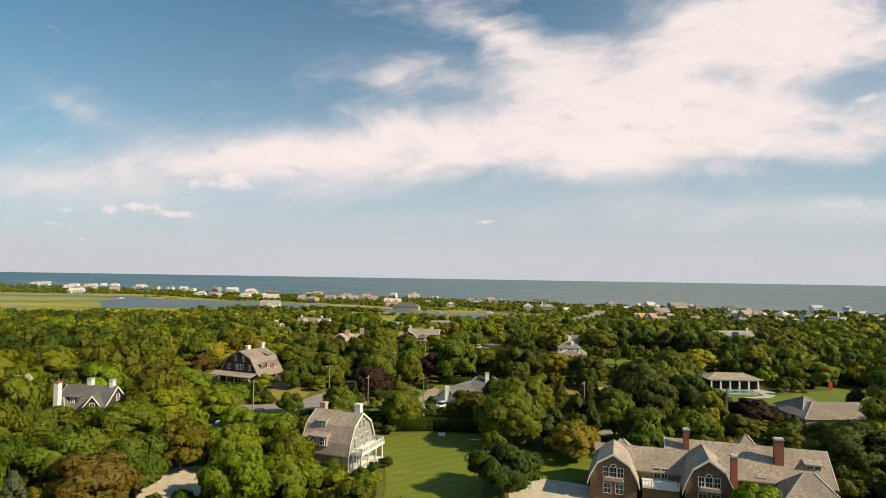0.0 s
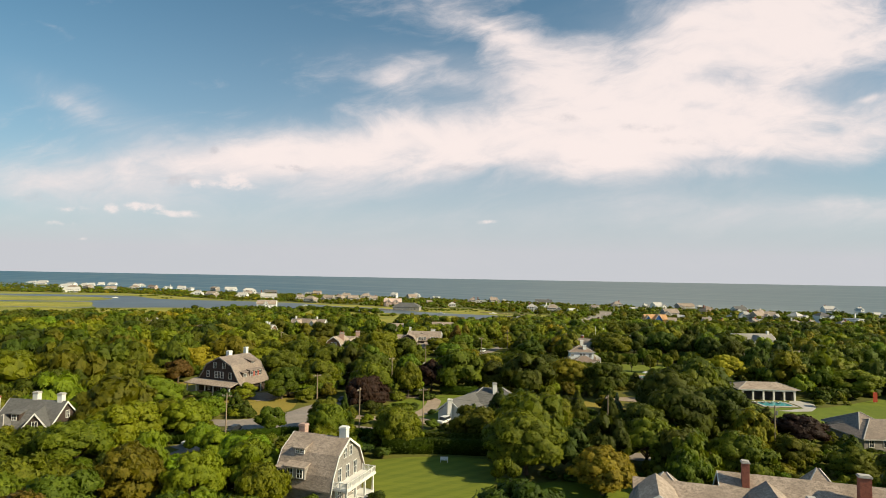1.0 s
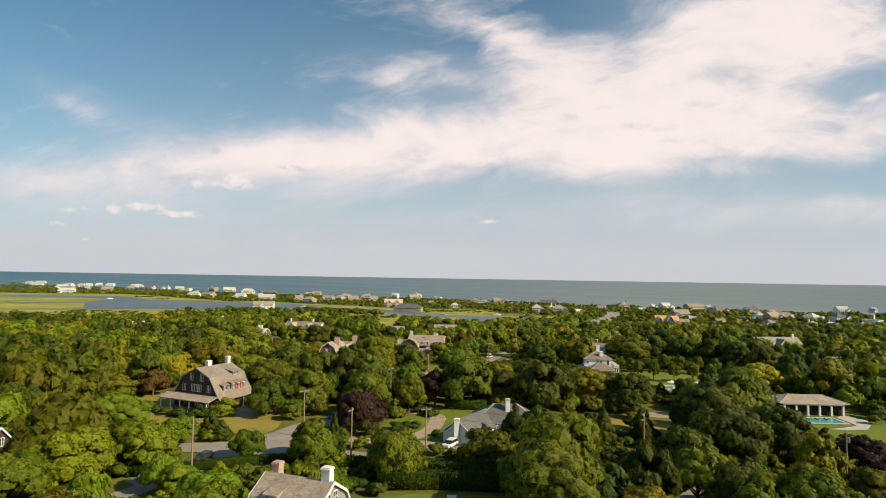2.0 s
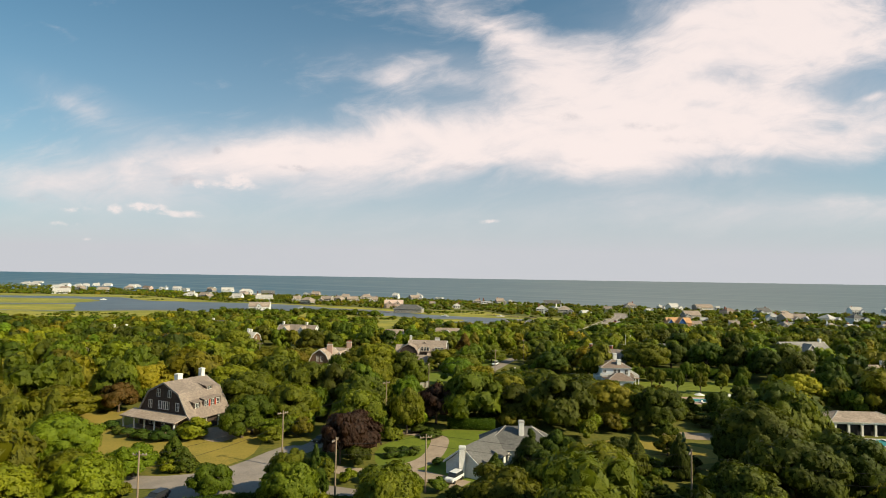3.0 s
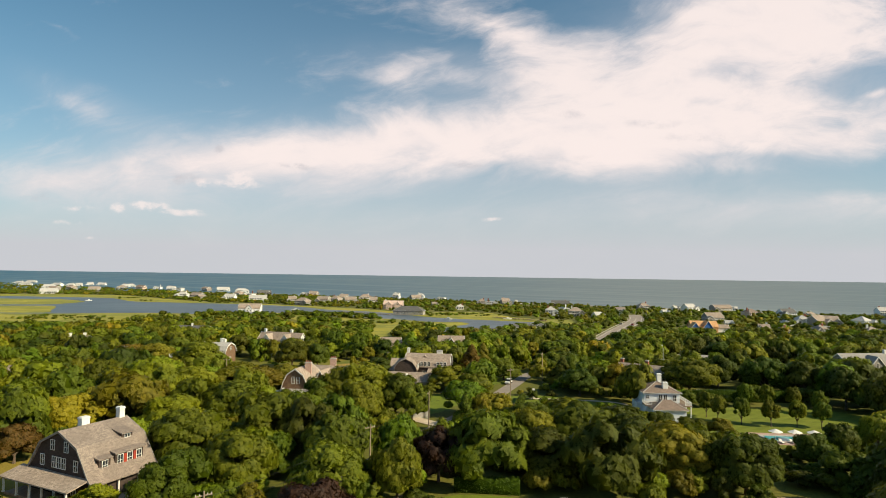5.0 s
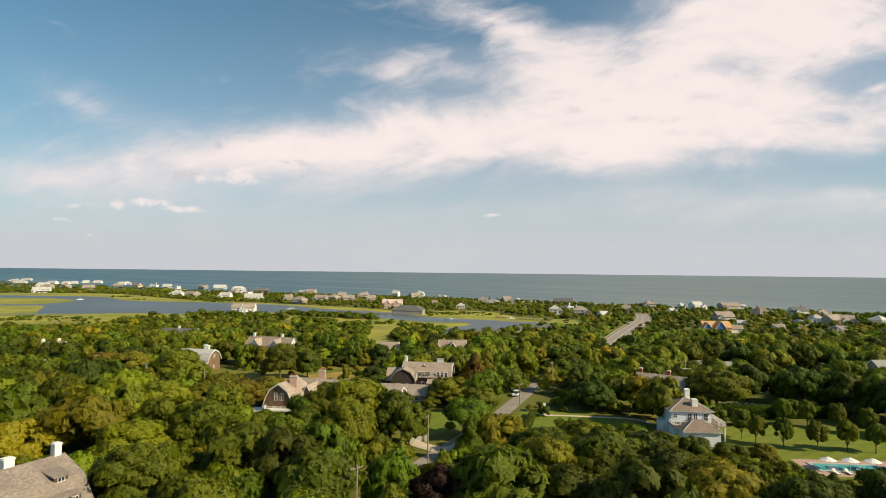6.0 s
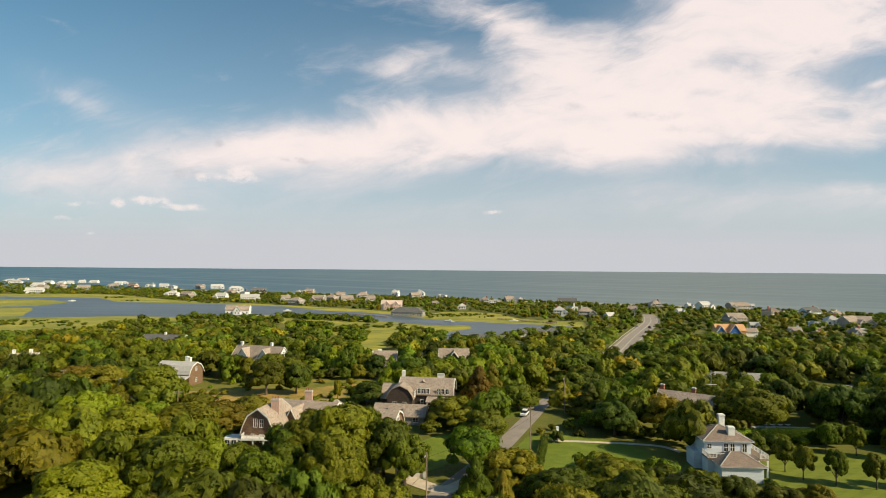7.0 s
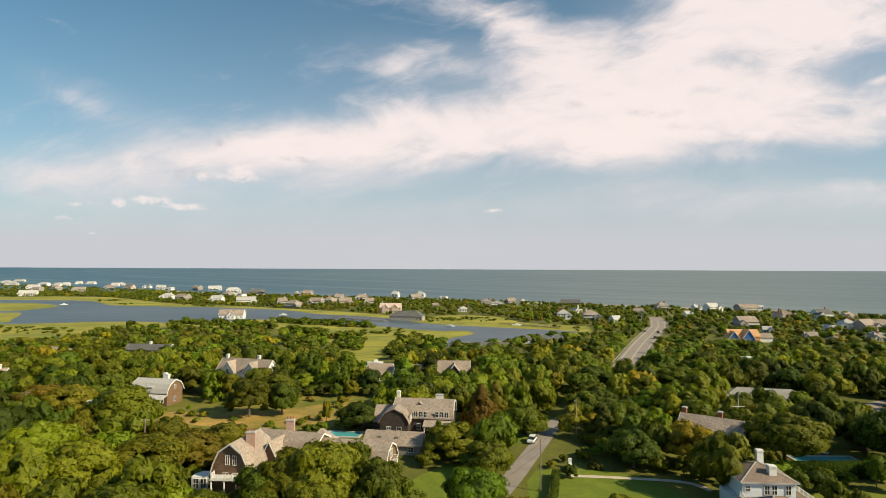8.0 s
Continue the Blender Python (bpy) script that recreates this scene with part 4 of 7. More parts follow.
def window(H, x, y, z, face, w=1.0, h=1.5, arched=False):
    """A white window with muntins and dark panes; face: the way it looks, in degrees in the house's own plan."""
    key = (w, h, arched)
    if key not in WIN:
        f, t = bmesh.new(), 0.09
        xs, zs = [-w / 2 - t, -w / 2, -0.03, 0.03, w / 2, w / 2 + t], [-h / 2 - t, -h / 2, -0.03, 0.03, h / 2, h / 2 + t]
        grid = {(a, b, k): f.verts.new((xs[a], y0, zs[b])) for a in range(6) for b in range(6) for k, y0 in ((0, -0.09), (1, 0.06))}

        def solid(a, b):
            return 0 <= a < 5 and 0 <= b < 5 and not (a in (1, 3) and b in (1, 3))

        for a in range(5):
            for b in range(5):
                if not solid(a, b):
                    continue
                f.faces.new([grid[q] for q in ((a, b, 0), (a + 1, b, 0), (a + 1, b + 1, 0), (a, b + 1, 0))])
                for da, db, e0, e1 in ((-1, 0, (a, b), (a, b + 1)), (1, 0, (a + 1, b), (a + 1, b + 1)), (0, -1, (a, b), (a + 1, b)), (0, 1, (a, b + 1), (a + 1, b + 1))):
                    if not solid(a + da, b + db):
                        f.faces.new([grid[(*e0, 0)], grid[(*e1, 0)], grid[(*e1, 1)], grid[(*e0, 1)]])
        for v in [v for v in f.verts if not v.link_faces]:
            f.verts.remove(v)
        bmesh.ops.recalc_face_normals(f, faces=f.faces[:])
        if arched:
            n, r, lo, hi = 8, w / 2, [], []
            for y0 in (-0.09, 0.06):
                lo.append([f.verts.new((r * 0.82 * math.cos(math.pi * k / n), y0, h / 2 + t * 0.5 + r * 0.82 * math.sin(math.pi * k / n))) for k in range(n + 1)])
                hi.append([f.verts.new((r * 1.14 * math.cos(math.pi * k / n), y0, h / 2 + t * 0.5 + r * 1.14 * math.sin(math.pi * k / n))) for k in range(n + 1)])
            for k in range(n):
                f.faces.new((lo[0][k], hi[0][k], hi[0][k + 1], lo[0][k + 1]))
                f.faces.new((hi[0][k], hi[1][k], hi[1][k + 1], hi[0][k + 1]))
                f.faces.new((lo[0][k], lo[0][k + 1], lo[1][k + 1], lo[1][k]))
        p = boxes((-w / 2, 0.0, -h / 2, w / 2, 0.02, h / 2))
        if arched:
            prism(p, [(w * 0.42 * math.cos(math.pi * k / 8), h / 2 + 0.09 + w * 0.42 * math.sin(math.pi * k / 8)) for k in range(9)], "y", 0.0, 0.02)
        WIN[key] = (mesh_of("window", f, "white_paint"), mesh_of("pane", p, "window_glass"))
    fm, pm = WIN[key]
    wo = new("window", fm)
    wo.parent = H
    a = radians(face)
    wo.matrix_local = pose(x + 0.02 * math.cos(a), y + 0.02 * math.sin(a), z, 0, 0, face + 90)
    po = new("pane", pm)
    po.parent = wo
    return wo


def windows(H, pts, z, face, w=1.0, h=1.5):
    for x, y in pts:
        window(H, x, y, z, face, w, h)


def chimney(H, x, y, z0, z1, sx=1.1, sy=1.1, material="brick", pots=0, cap="stone_cap"):
    c = part("chimney", boxes((x - sx / 2, y - sy / 2, z0, x + sx / 2, y + sy / 2, z1 - 0.35, 0.02)), material, H)
    bm = boxes((x - sx / 2 - 0.1, y - sy / 2 - 0.1, z1 - 0.345, x + sx / 2 + 0.1, y + sy / 2 + 0.1, z1 - 0.15), (x - sx / 2, y - sy / 2, z1 - 0.15, x + sx / 2, y + sy / 2, z1))
    part("cap", bm, cap, c)
    for k in range(pots):
        px = x + (k - (pots - 1) / 2) * sx / max(pots, 1)
        b = bmesh.new()
        bmesh.ops.create_cone(b, cap_ends=True, segments=8, radius1=0.17, radius2=0.13, depth=0.6, matrix=Matrix.Translation((px, y, z1 + 0.3)))
        part("chimney_pot", b, "brick", c)


def profile(style, W, eave, ridge, over):
    h, w = ridge - eave, W / 2
    if style == "gambrel":
        half = [(w + over, eave - 0.15), (w * 0.97, eave + 0.28 * h), (w * 0.66, eave + 0.70 * h), (0, ridge)]
    elif style == "bell":
        half = [(w + over + 0.7, eave - 0.3), (w * 1.0, eave + 0.10 * h), (w * 0.62, eave + 0.70 * h), (0, ridge)]
    else:
        half = [(w + over, eave - over * h / w), (0, ridge)]
    return half + [(-a, b) for a, b in half[-2::-1]]


def block(H, cx, cy, L, W, eave, ridge, style="gable", turn=0, wall="grey_shingle", roof="cedar_roof", trim="white_paint", over=0.45, z0=0.0, ends=(1, 1), rakes=True):
    """A wing: walls, roof with thickness, white rake boards. turn: degrees of its ridge in the house's plan."""
    at = pose(cx, cy, 0, 0, 0, turn)
    if style in ("hip", "flat"):
        part("wall", boxes((-L / 2, -W / 2, z0, L / 2, W / 2, eave)), wall, H, at=at)
        bm = bmesh.new()
        o = over + 0.1
        box(bm, -L / 2 - o, -W / 2 - o, eave + 0.004, L / 2 + o, W / 2 + o, eave + 0.22)
        part("eave_board", bm, trim, H, at=at)
        bm = bmesh.new()
        if style == "hip":
            q = max(L - W, 0.4) / 2
            b = [bm.verts.new(p) for p in ((-L / 2 - o - 0.06, -W / 2 - o - 0.06, eave + 0.18), (L / 2 + o + 0.06, -W / 2 - o - 0.06, eave + 0.18), (L / 2 + o + 0.06, W / 2 + o + 0.06, eave + 0.18), (-L / 2 - o - 0.06, W / 2 + o + 0.06, eave + 0.18), (-q, 0, ridge), (q, 0, ridge))]
            for f in ((0, 1, 5, 4), (1, 2, 5), (2, 3, 4, 5), (3, 0, 4), (3, 2, 1, 0)):
                bm.faces.new([b[i] for i in f])
            r = part("roof", bm, roof, H, at=at)
            hips = bmesh.new()
            for sx in (-1, 1):
                for sy in (-1, 1):
                    a, c = Vector((sx * (L / 2 + o), sy * (W / 2 + o), eave + 0.24)), Vector((sx * q, 0, ridge + 0.05))
                    qn = (c - a).to_track_quat("X", "Z").to_matrix().to_4x4()
                    bmesh.ops.create_cube(hips, size=1, matrix=Matrix.Translation((a + c) / 2) @ qn @ Matrix.Diagonal(((c - a).length, 0.22, 0.08, 1)))
            part("hip_cap", hips, "stone_cap", r)
        else:
            box(bm, -L / 2 - o, -W / 2 - o, eave + 0.224, L / 2 + o, W / 2 + o, ridge)
            part("roof", bm, roof, H, at=at)
        return
    pr = profile(style, W, eave, ridge, over)
    ins = [(max(-W / 2, min(W / 2, a)), b - 0.30) for a, b in pr]
    poly = [(W / 2, z0)] + [p for p in ins] + [(-W / 2, z0)]
    bm = bmesh.new()
    prism(bm, poly, "x", -L / 2, L / 2)
    part("wall", bm, wall, H, at=at)
    bm = bmesh.new()
    e0, e1 = -L / 2 - 0.35, L / 2 + 0.35
    prism(bm, pr + [(a, b - 0.24) for a, b in pr[::-1]], "x", e0, e1)
    part("roof", bm, roof, H, at=at)
    if rakes:
        for s, on in zip((-1, 1), ends):
            if on:
                bm = bmesh.new()
                x = s * (L / 2 + 0.35)
                prism(bm, [(a * 1.01, b + 0.03) for a, b in pr] + [(a * 1.0, b - 0.38) for a, b in pr[::-1]], "x", x + 0.004 * s, x + 0.10 * s)
                part("rake_board", bm, trim, H, at=at)


def railing(H, pts, z, h=0.95, material="white_paint", posts=1.5):
    """A balustrade of posts, rails and balusters along a line."""
    bm = bmesh.new()
    for (ax, ay), (bx, by) in zip(pts, pts[1:]):
        d = Vector((bx - ax, by - ay, 0))
        n = max(1, round(d.length / posts))
        q = d.to_track_quat("X", "Z").to_matrix().to_4x4()
        for zz, t in ((z + h, 0.10), (z + 0.12, 0.07)):
            bmesh.ops.create_cube(bm, size=1, matrix=Matrix.Translation((ax + d.x / 2, ay + d.y / 2, zz)) @ q @ Matrix.Diagonal((d.length, 0.10, t, 1)))
        for k in range(n * 6 + 1):
            s = k / (n * 6)
            w = 0.16 if k % 6 == 0 else 0.05
            hh = h + 0.12 if k % 6 == 0 else h
            bmesh.ops.create_cube(bm, size=1, matrix=Matrix.Translation((ax + d.x * s, ay + d.y * s, z + hh / 2)) @ q @ Matrix.Diagonal((w, w, hh, 1)))
    part("railing", bm, material, H)


def column(H, x, y, z0, z1, w=0.28, material="white_paint"):
    bm = boxes((x - w / 2, y - w / 2, z0 + 0.15, x + w / 2, y + w / 2, z1 - 0.15), (x - w * 0.75, y - w * 0.75, z0, x + w * 0.75, y + w * 0.75, z0 + 0.15), (x - w * 0.75, y - w * 0.75, z1 - 0.15, x + w * 0.75, y + w * 0.75, z1))
    part("column", bm, material, H)


def skirt_roof(H, x0, y0, x1, y1, z_in, z_out, side, roof="cedar_roof"):
    """A lean-to roof over a porch; side: the edge that is low (-x, +x, -y, +y)."""
    zs = {"-x": (z_out, z_in, z_in, z_out), "+x": (z_in, z_out, z_out, z_in), "-y": (z_out, z_out, z_in, z_in), "+y": (z_in, z_in, z_out, z_out)}[side]
    bm = bmesh.new()
    lo = [bm.verts.new((x, y, z - 0.22)) for (x, y), z in zip(((x0, y0), (x1, y0), (x1, y1), (x0, y1)), zs)]
    hi = [bm.verts.new((x, y, z)) for (x, y), z in zip(((x0, y0), (x1, y0), (x1, y1), (x0, y1)), zs)]
    bm.faces.new(lo[::-1])
    bm.faces.new(hi)
    for i in range(4):
        bm.faces.new((lo[i], lo[(i + 1) % 4], hi[(i + 1) % 4], hi[i]))
    part("porch_roof", bm, roof, H)


def dormer(H, x, y, z, w, h, depth, face, wall="grey_shingle", roof="cedar_roof", n=2, shed=True):
    """A dormer whose window front looks towards face from (x, y, z), the middle of its foot."""
    at = pose(x, y, z, 0, 0, face + 90)
    bm = bmesh.new()
    prism(bm, [(-depth, 0), (0, 0), (0, h), (-depth, h + (0.55 if shed else 0.0))][::-1], "x", -w / 2, w / 2)
    for v in bm.verts:
        v.co.y = -v.co.y
    d = part("dormer", bm, wall, H, at=at)
    bm = bmesh.new()
    if shed:
        prism(bm, [(0.4, h - 0.08), (0.4, h + 0.12), (-depth - 0.3, h + 0.75), (-depth - 0.3, h + 0.55)], "x", -w / 2 - 0.25, w / 2 + 0.25)
    else:
        prism(bm, [(-w / 2 - 0.3, h - 0.15), (0, h + w * 0.42), (w / 2 + 0.3, h - 0.15), (0, h + w * 0.42 - 0.25)], "y", -0.35, depth + 0.5)
    if shed:
        for v in bm.verts:
            v.co.y = -v.co.y
    bmesh.ops.recalc_face_normals(bm, faces=bm.faces[:])
    part("dormer_roof", bm, roof, d)
    a = radians(face)
    for k in range(n):
        s = (k - (n - 1) / 2) * w / n
        window(H, x + math.cos(a) * 0.03 - math.sin(a) * s, y + math.sin(a) * 0.03 + math.cos(a) * s, z + h * 0.5, face, min(0.95, w / n * 0.7), h * 0.72)


def claim(x, y, r, front=0.0):
    """Keeps wild trees off a round plot, and off a strip of that length before it."""
    ring = [(x + r * math.cos(a * math.pi / 6), y + r * math.sin(a * math.pi / 6)) for a in range(12)]
    OPEN.append(ring)
    if front:
        d = Vector((x, y - 60, 0)).normalized()
        n = Vector((-d.y, d.x, 0)) * r * 0.85
        OPEN.append([(x + n.x, y + n.y), (x - n.x, y - n.y), (x - n.x - d.x * front, y - n.y - d.y * front), (x + n.x - d.x * front, y + n.y - d.y * front)])


def gambrel_house():
    """The dark-shingled house on the dry lawn."""
    H = thing("house", "dark brown shingled gambrel house with white-trimmed windows and wraparound porch", "house", pose(-68.0, 209.8, 0, 0, 0, 66))
    block(H, 0, 0, 12.4, 16.4, 3.6, 11.5, "bell", wall="dark_shingle", roof="aged_roof", trim="grey_shingle")
    part("porch_floor", boxes((-9.6, -7.6, 0, -6.2, 9.6, 0.5)), "wood_deck", H)
    skirt_roof(H, -10.2, -8.4, -6.1, 10.4, 4.3, 3.3, "-x")
    skirt_roof(H, -6.1, 7.6, 6, 10.4, 4.2, 3.2, "+y")
    for y in (-7.6, -4.4, -1.2, 2.2, 5.8, 9.6):
        column(H, -9.7, y, 0.5, 3.1)
    for x in (-5, -1, 3, 5.8):
        column(H, x, 10.0, 0, 3.0)
        column(H, x, -8.6, 0, 2.9)
    part("porch_steps", boxes((-11.2, -1.6, 0, -9.6, 1.0, 0.25), (-10.4, -1.6, 0.25, -9.6, 1.0, 0.48)), "white_paint", H)
    windows(H, [(-6.2, -1.9), (-6.2, 1.9)], 8.8, 180, 1.0, 1.7)
    windows(H, [(-6.2, -4.6), (-6.2, -1.3), (-6.2, 0.0), (-6.2, 1.3), (-6.2, 4.6)], 5.9, 180, 1.0, 1.8)
    windows(H, [(-6.2, -4.2), (-6.2, 0), (-6.2, 4.2)], 1.9, 180, 1.1, 1.8)
    dormer(H, -3.0, -7.5, 4.5, 2.2, 2.3, 2.6, -90, "dark_shingle", "aged_roof", 1)
    dormer(H, 1.8, -7.5, 4.5, 5.6, 2.6, 3.4, -90, "dark_shingle", "aged_roof", 3)
    for x in (0.6, 2.5):
        part("shutter", boxes((x, -7.68, 4.8, x + 0.55, -7.54, 6.7)), "red_panel", H)
    dormer(H, 2.9, -5.2, 8.0, 2.2, 1.7, 2.8, -90, "dark_shingle", "aged_roof", 1)
    chimney(H, -1.6, 0.6, 9.5, 12.9, 1.5, 1.2, "white_paint", cap="white_paint")
    chimney(H, 5.4, 0.2, 9.5, 13.4, 1.1, 1.1, "white_paint", cap="white_paint")
    claim(-66, 210.5, 13)


def balcony_house():
    """The weathered gambrel house with white balconies beside the striped lawn."""
    H = thing("house", "weathered grey-brown gambrel house with white balcony and columned porch", "house", pose(-21.2, 121, 0, 0, 0, -20))
    block(H, 0.4, 0, 10.2, 10.5, 3.4, 10.5, "gambrel", wall="grey_shingle", roof="cedar_roof")
    dormer(H, -0.9, -5.7, 4.6, 3.6, 1.9, 2.4, -90, n=2)
    dormer(H, -3.6, -5.75, 4.4, 1.7, 1.7, 2.2, -90, n=1)
    dormer(H, -1.4, -3.7, 8.0, 1.9, 0.95, 2.2, -90, n=2)
    part("porch_floor", boxes((5.6, -4.8, 0, 8.2, 4.8, 0.7)), "white_paint", H)
    part("balcony_floor", boxes((5.5, -5.0, 3.4, 8.4, 5.0, 3.75)), "white_paint", H)
    railing(H, [(5.8, -4.9), (8.2, -4.9), (8.2, 4.9), (5.8, 4.9)], 3.75)
    railing(H, [(6.4, -4.7), (8.1, -4.7), (8.1, -1.2)], 0.7)
    for y in (-4.6, -1.6, 1.6, 4.6):
        column(H, 8.0, y, 0.7, 3.4)
    column(H, 6.2, -4.6, 0.7, 3.4)
    part("stairs", boxes((8.2, -1.2, 0, 9.4, 1.2, 0.2), (8.2, -1.2, 0.2, 8.9, 1.2, 0.45)), "white_paint", H)
    windows(H, [(5.5, -0.9), (5.5, 0.9)], 8.2, 0, 0.9, 1.5)
    windows(H, [(5.5, -2.6), (5.5, 0.0), (5.5, 2.6)], 5.0, 0, 1.0, 2.1)
    windows(H, [(5.5, -2.6), (5.5, 2.2)], 1.9, 0, 1.2, 1.8)
    chimney(H, 4.6, 0.3, 9.2, 12.2, 1.3, 1.1, "white_paint", cap="white_paint")
    chimney(H, -4.0, 1.2, 8.6, 11.6, 1.2, 1.2, "pale_brick", cap="pale_brick")
    claim(-20, 121, 9, 9)
    claim(-48, 106, 6, 12)


def twin_gable_house():
    """The long shingled house with two gambrel gables towards the path."""
    H = thing("house", "large brown shingled house with two white-trimmed gambrel gables and brick chimneys", "house", pose(43, 107.2, 0, 0, 0, -17))
    kw = dict(wall="brown_shingle", roof="cedar_roof")
    block(H, -2.5, 0.5, 23, 8, 4.6, 7.4, "gable", rakes=False, **kw)
    block(H, 11.5, 4.0, 26, 10.5, 4.2, 8.6, "gable", ends=(1, 1), **kw)
    for x in (-11.0, 4.2):
        block(H, x, -4.2, 9, 7.8 if x < 0 else 7.4, 3.0, 8.2 if x < 0 else 8.8, "gambrel", turn=90, ends=(1, 0), **kw)
        windows(H, [(x - 1.2, -8.7), (x + 1.2, -8.7)], 4.9, -90, 0.85, 1.6)
        window(H, x, -8.7, 4.9, -90, 1.0, 1.7, arched=True)
        part("bay_roof", prism(bmesh.new(), [(-1.8, 3.6), (-1.4, 4.2), (1.4, 4.2), (1.8, 3.6)], "y", -9.6, -8.7), "cedar_roof", H, at=pose(x, 0, 0))
        windows(H, [(x - 1.0, -8.72), (x + 1.0, -8.72)], 2.2, -90, 1.2, 1.6)
    part("terrace_floor", boxes((-6.2, -8.2, 2.7, -0.3, -3.6, 3.0)), "white_paint", H)
    railing(H, [(-6.2, -8.0), (-0.3, -8.0)], 3.0)
    part("terrace_wall", boxes((-6.2, -7.9, 0, -0.3, -3.6, 2.69)), "brown_shingle", H)
    windows(H, [(-3.6, -3.52), (-2.4, -3.52)], 4.0, -90, 0.9, 1.7)
    windows(H, [(10.2, -0.78), (11.0, -0.78)], 3.6, -90, 0.6, 1.7)
    part("vent_box", boxes((12.6, -1.3, 3.1, 14.2, -0.75, 4.4)), "grey_shingle", H)
    block(H, 20.0, -4.0, 8, 6.5, 3.0, 6.8, "hip", **kw)
    dormer(H, 22.0, 0.9, 5.4, 2.4, 1.4, 2.4, -90, "brown_shingle", n=2)
    block(H, 13.0, 8.5, 6, 6, 4.5, 9.2, "hip", **kw)
    block(H, -9.5, 2.5, 6, 5.5, 4.5, 7.9, "hip", **kw)
    chimney(H, 1.8, 2.6, 6.0, 10.9, 1.0, 1.0)
    chimney(H, 16.8, 1.6, 5.0, 10.8, 1.5, 1.1)
    chimney(H, 8.6, -4.6, 0.0, 8.8, 1.0, 1.2)
    claim(32, 104, 11, 22)
    claim(48, 106, 11, 22)
    claim(62, 108, 9)


def white_trim_house():
    H = thing("house", "dark shingled house with grey roof and white-edged gables and chimneys", "house", pose(-86.2, 145, 0, 0, 0, -8))
    kw = dict(wall="dark_shingle", roof="grey_roof")
    block(H, 0, 0, 13, 9, 5.6, 10.2, "gable", **kw)
    block(H, 3.6, -3.2, 8.0, 6.2, 5.0, 9.2, "gable", turn=-62, **kw)
    windows(H, [(5.55, -6.85)], 6.6, -62, 0.9, 1.5)
    windows(H, [(5.55, -6.85)], 3.4, -62, 0.9, 1.5)
    windows(H, [(6.52, 0.5)], 7.4, 0, 0.9, 1.4)
    skirt_roof(H, 4.4, -10.4, 9.4, -7.2, 3.4, 2.8, "-y", "grey_roof")
    for x in (4.8, 6.9, 9.0):
        column(H, x, -10.1, 0, 2.7)
    dormer(H, -2.2, -3.6, 6.4, 2.4, 1.5, 2.6, -90, "dark_shingle", "grey_roof", 1)
    block(H, -4.2, -3.6, 6.0, 5.0, 4.6, 7.8, "hip", turn=90, **kw)
    chimney(H, -3.2, -7.2, 0.0, 12.2, 1.2, 1.2, "white_paint", pots=1, cap="brick")
    chimney(H, -0.8, 0.4, 8.0, 11.8, 1.2, 1.1, "white_paint", cap="stone_cap")
    chimney(H, 5.2, 0.2, 8.0, 11.8, 1.1, 1.1, "white_paint", cap="stone_cap")
    claim(-86, 145, 9, 5)


def white_cottage():
    H = thing("house", "low white cottage with grey hipped roof and white chimneys", "house", pose(8, 184, 0, 0, 0, 0))
    kw = dict(wall="white_wall", roof="grey_roof")
    block(H, -1.6, -2.4, 17, 7.6, 2.8, 5.7, "gable", turn=58, **kw)
    block(H, 6.0, 3.0, 15, 9.5, 3.0, 6.7, "hip", **kw)
    windows(H, [(-7.6, -8.6), (-4.6, -10.5)], 1.9, -122, 0.9, 1.5)
    windows(H, [(1.8, -5.0), (3.5, -2.2)], 1.8, -32, 0.9, 1.3)
    windows(H, [(9.5, -1.78), (12, -1.78)], 2.0, -90, 1.0, 1.4)
    chimney(H, -6.3, -10.1, 0.0, 6.0, 1.2, 0.8, "white_paint", cap="white_paint")
    chimney(H, 6.4, 1.2, 4.5, 8.3, 1.1, 1.1, "white_paint", cap="stone_cap")
    claim(8, 184, 12, 6)
    claim(2, 177, 8, 8)


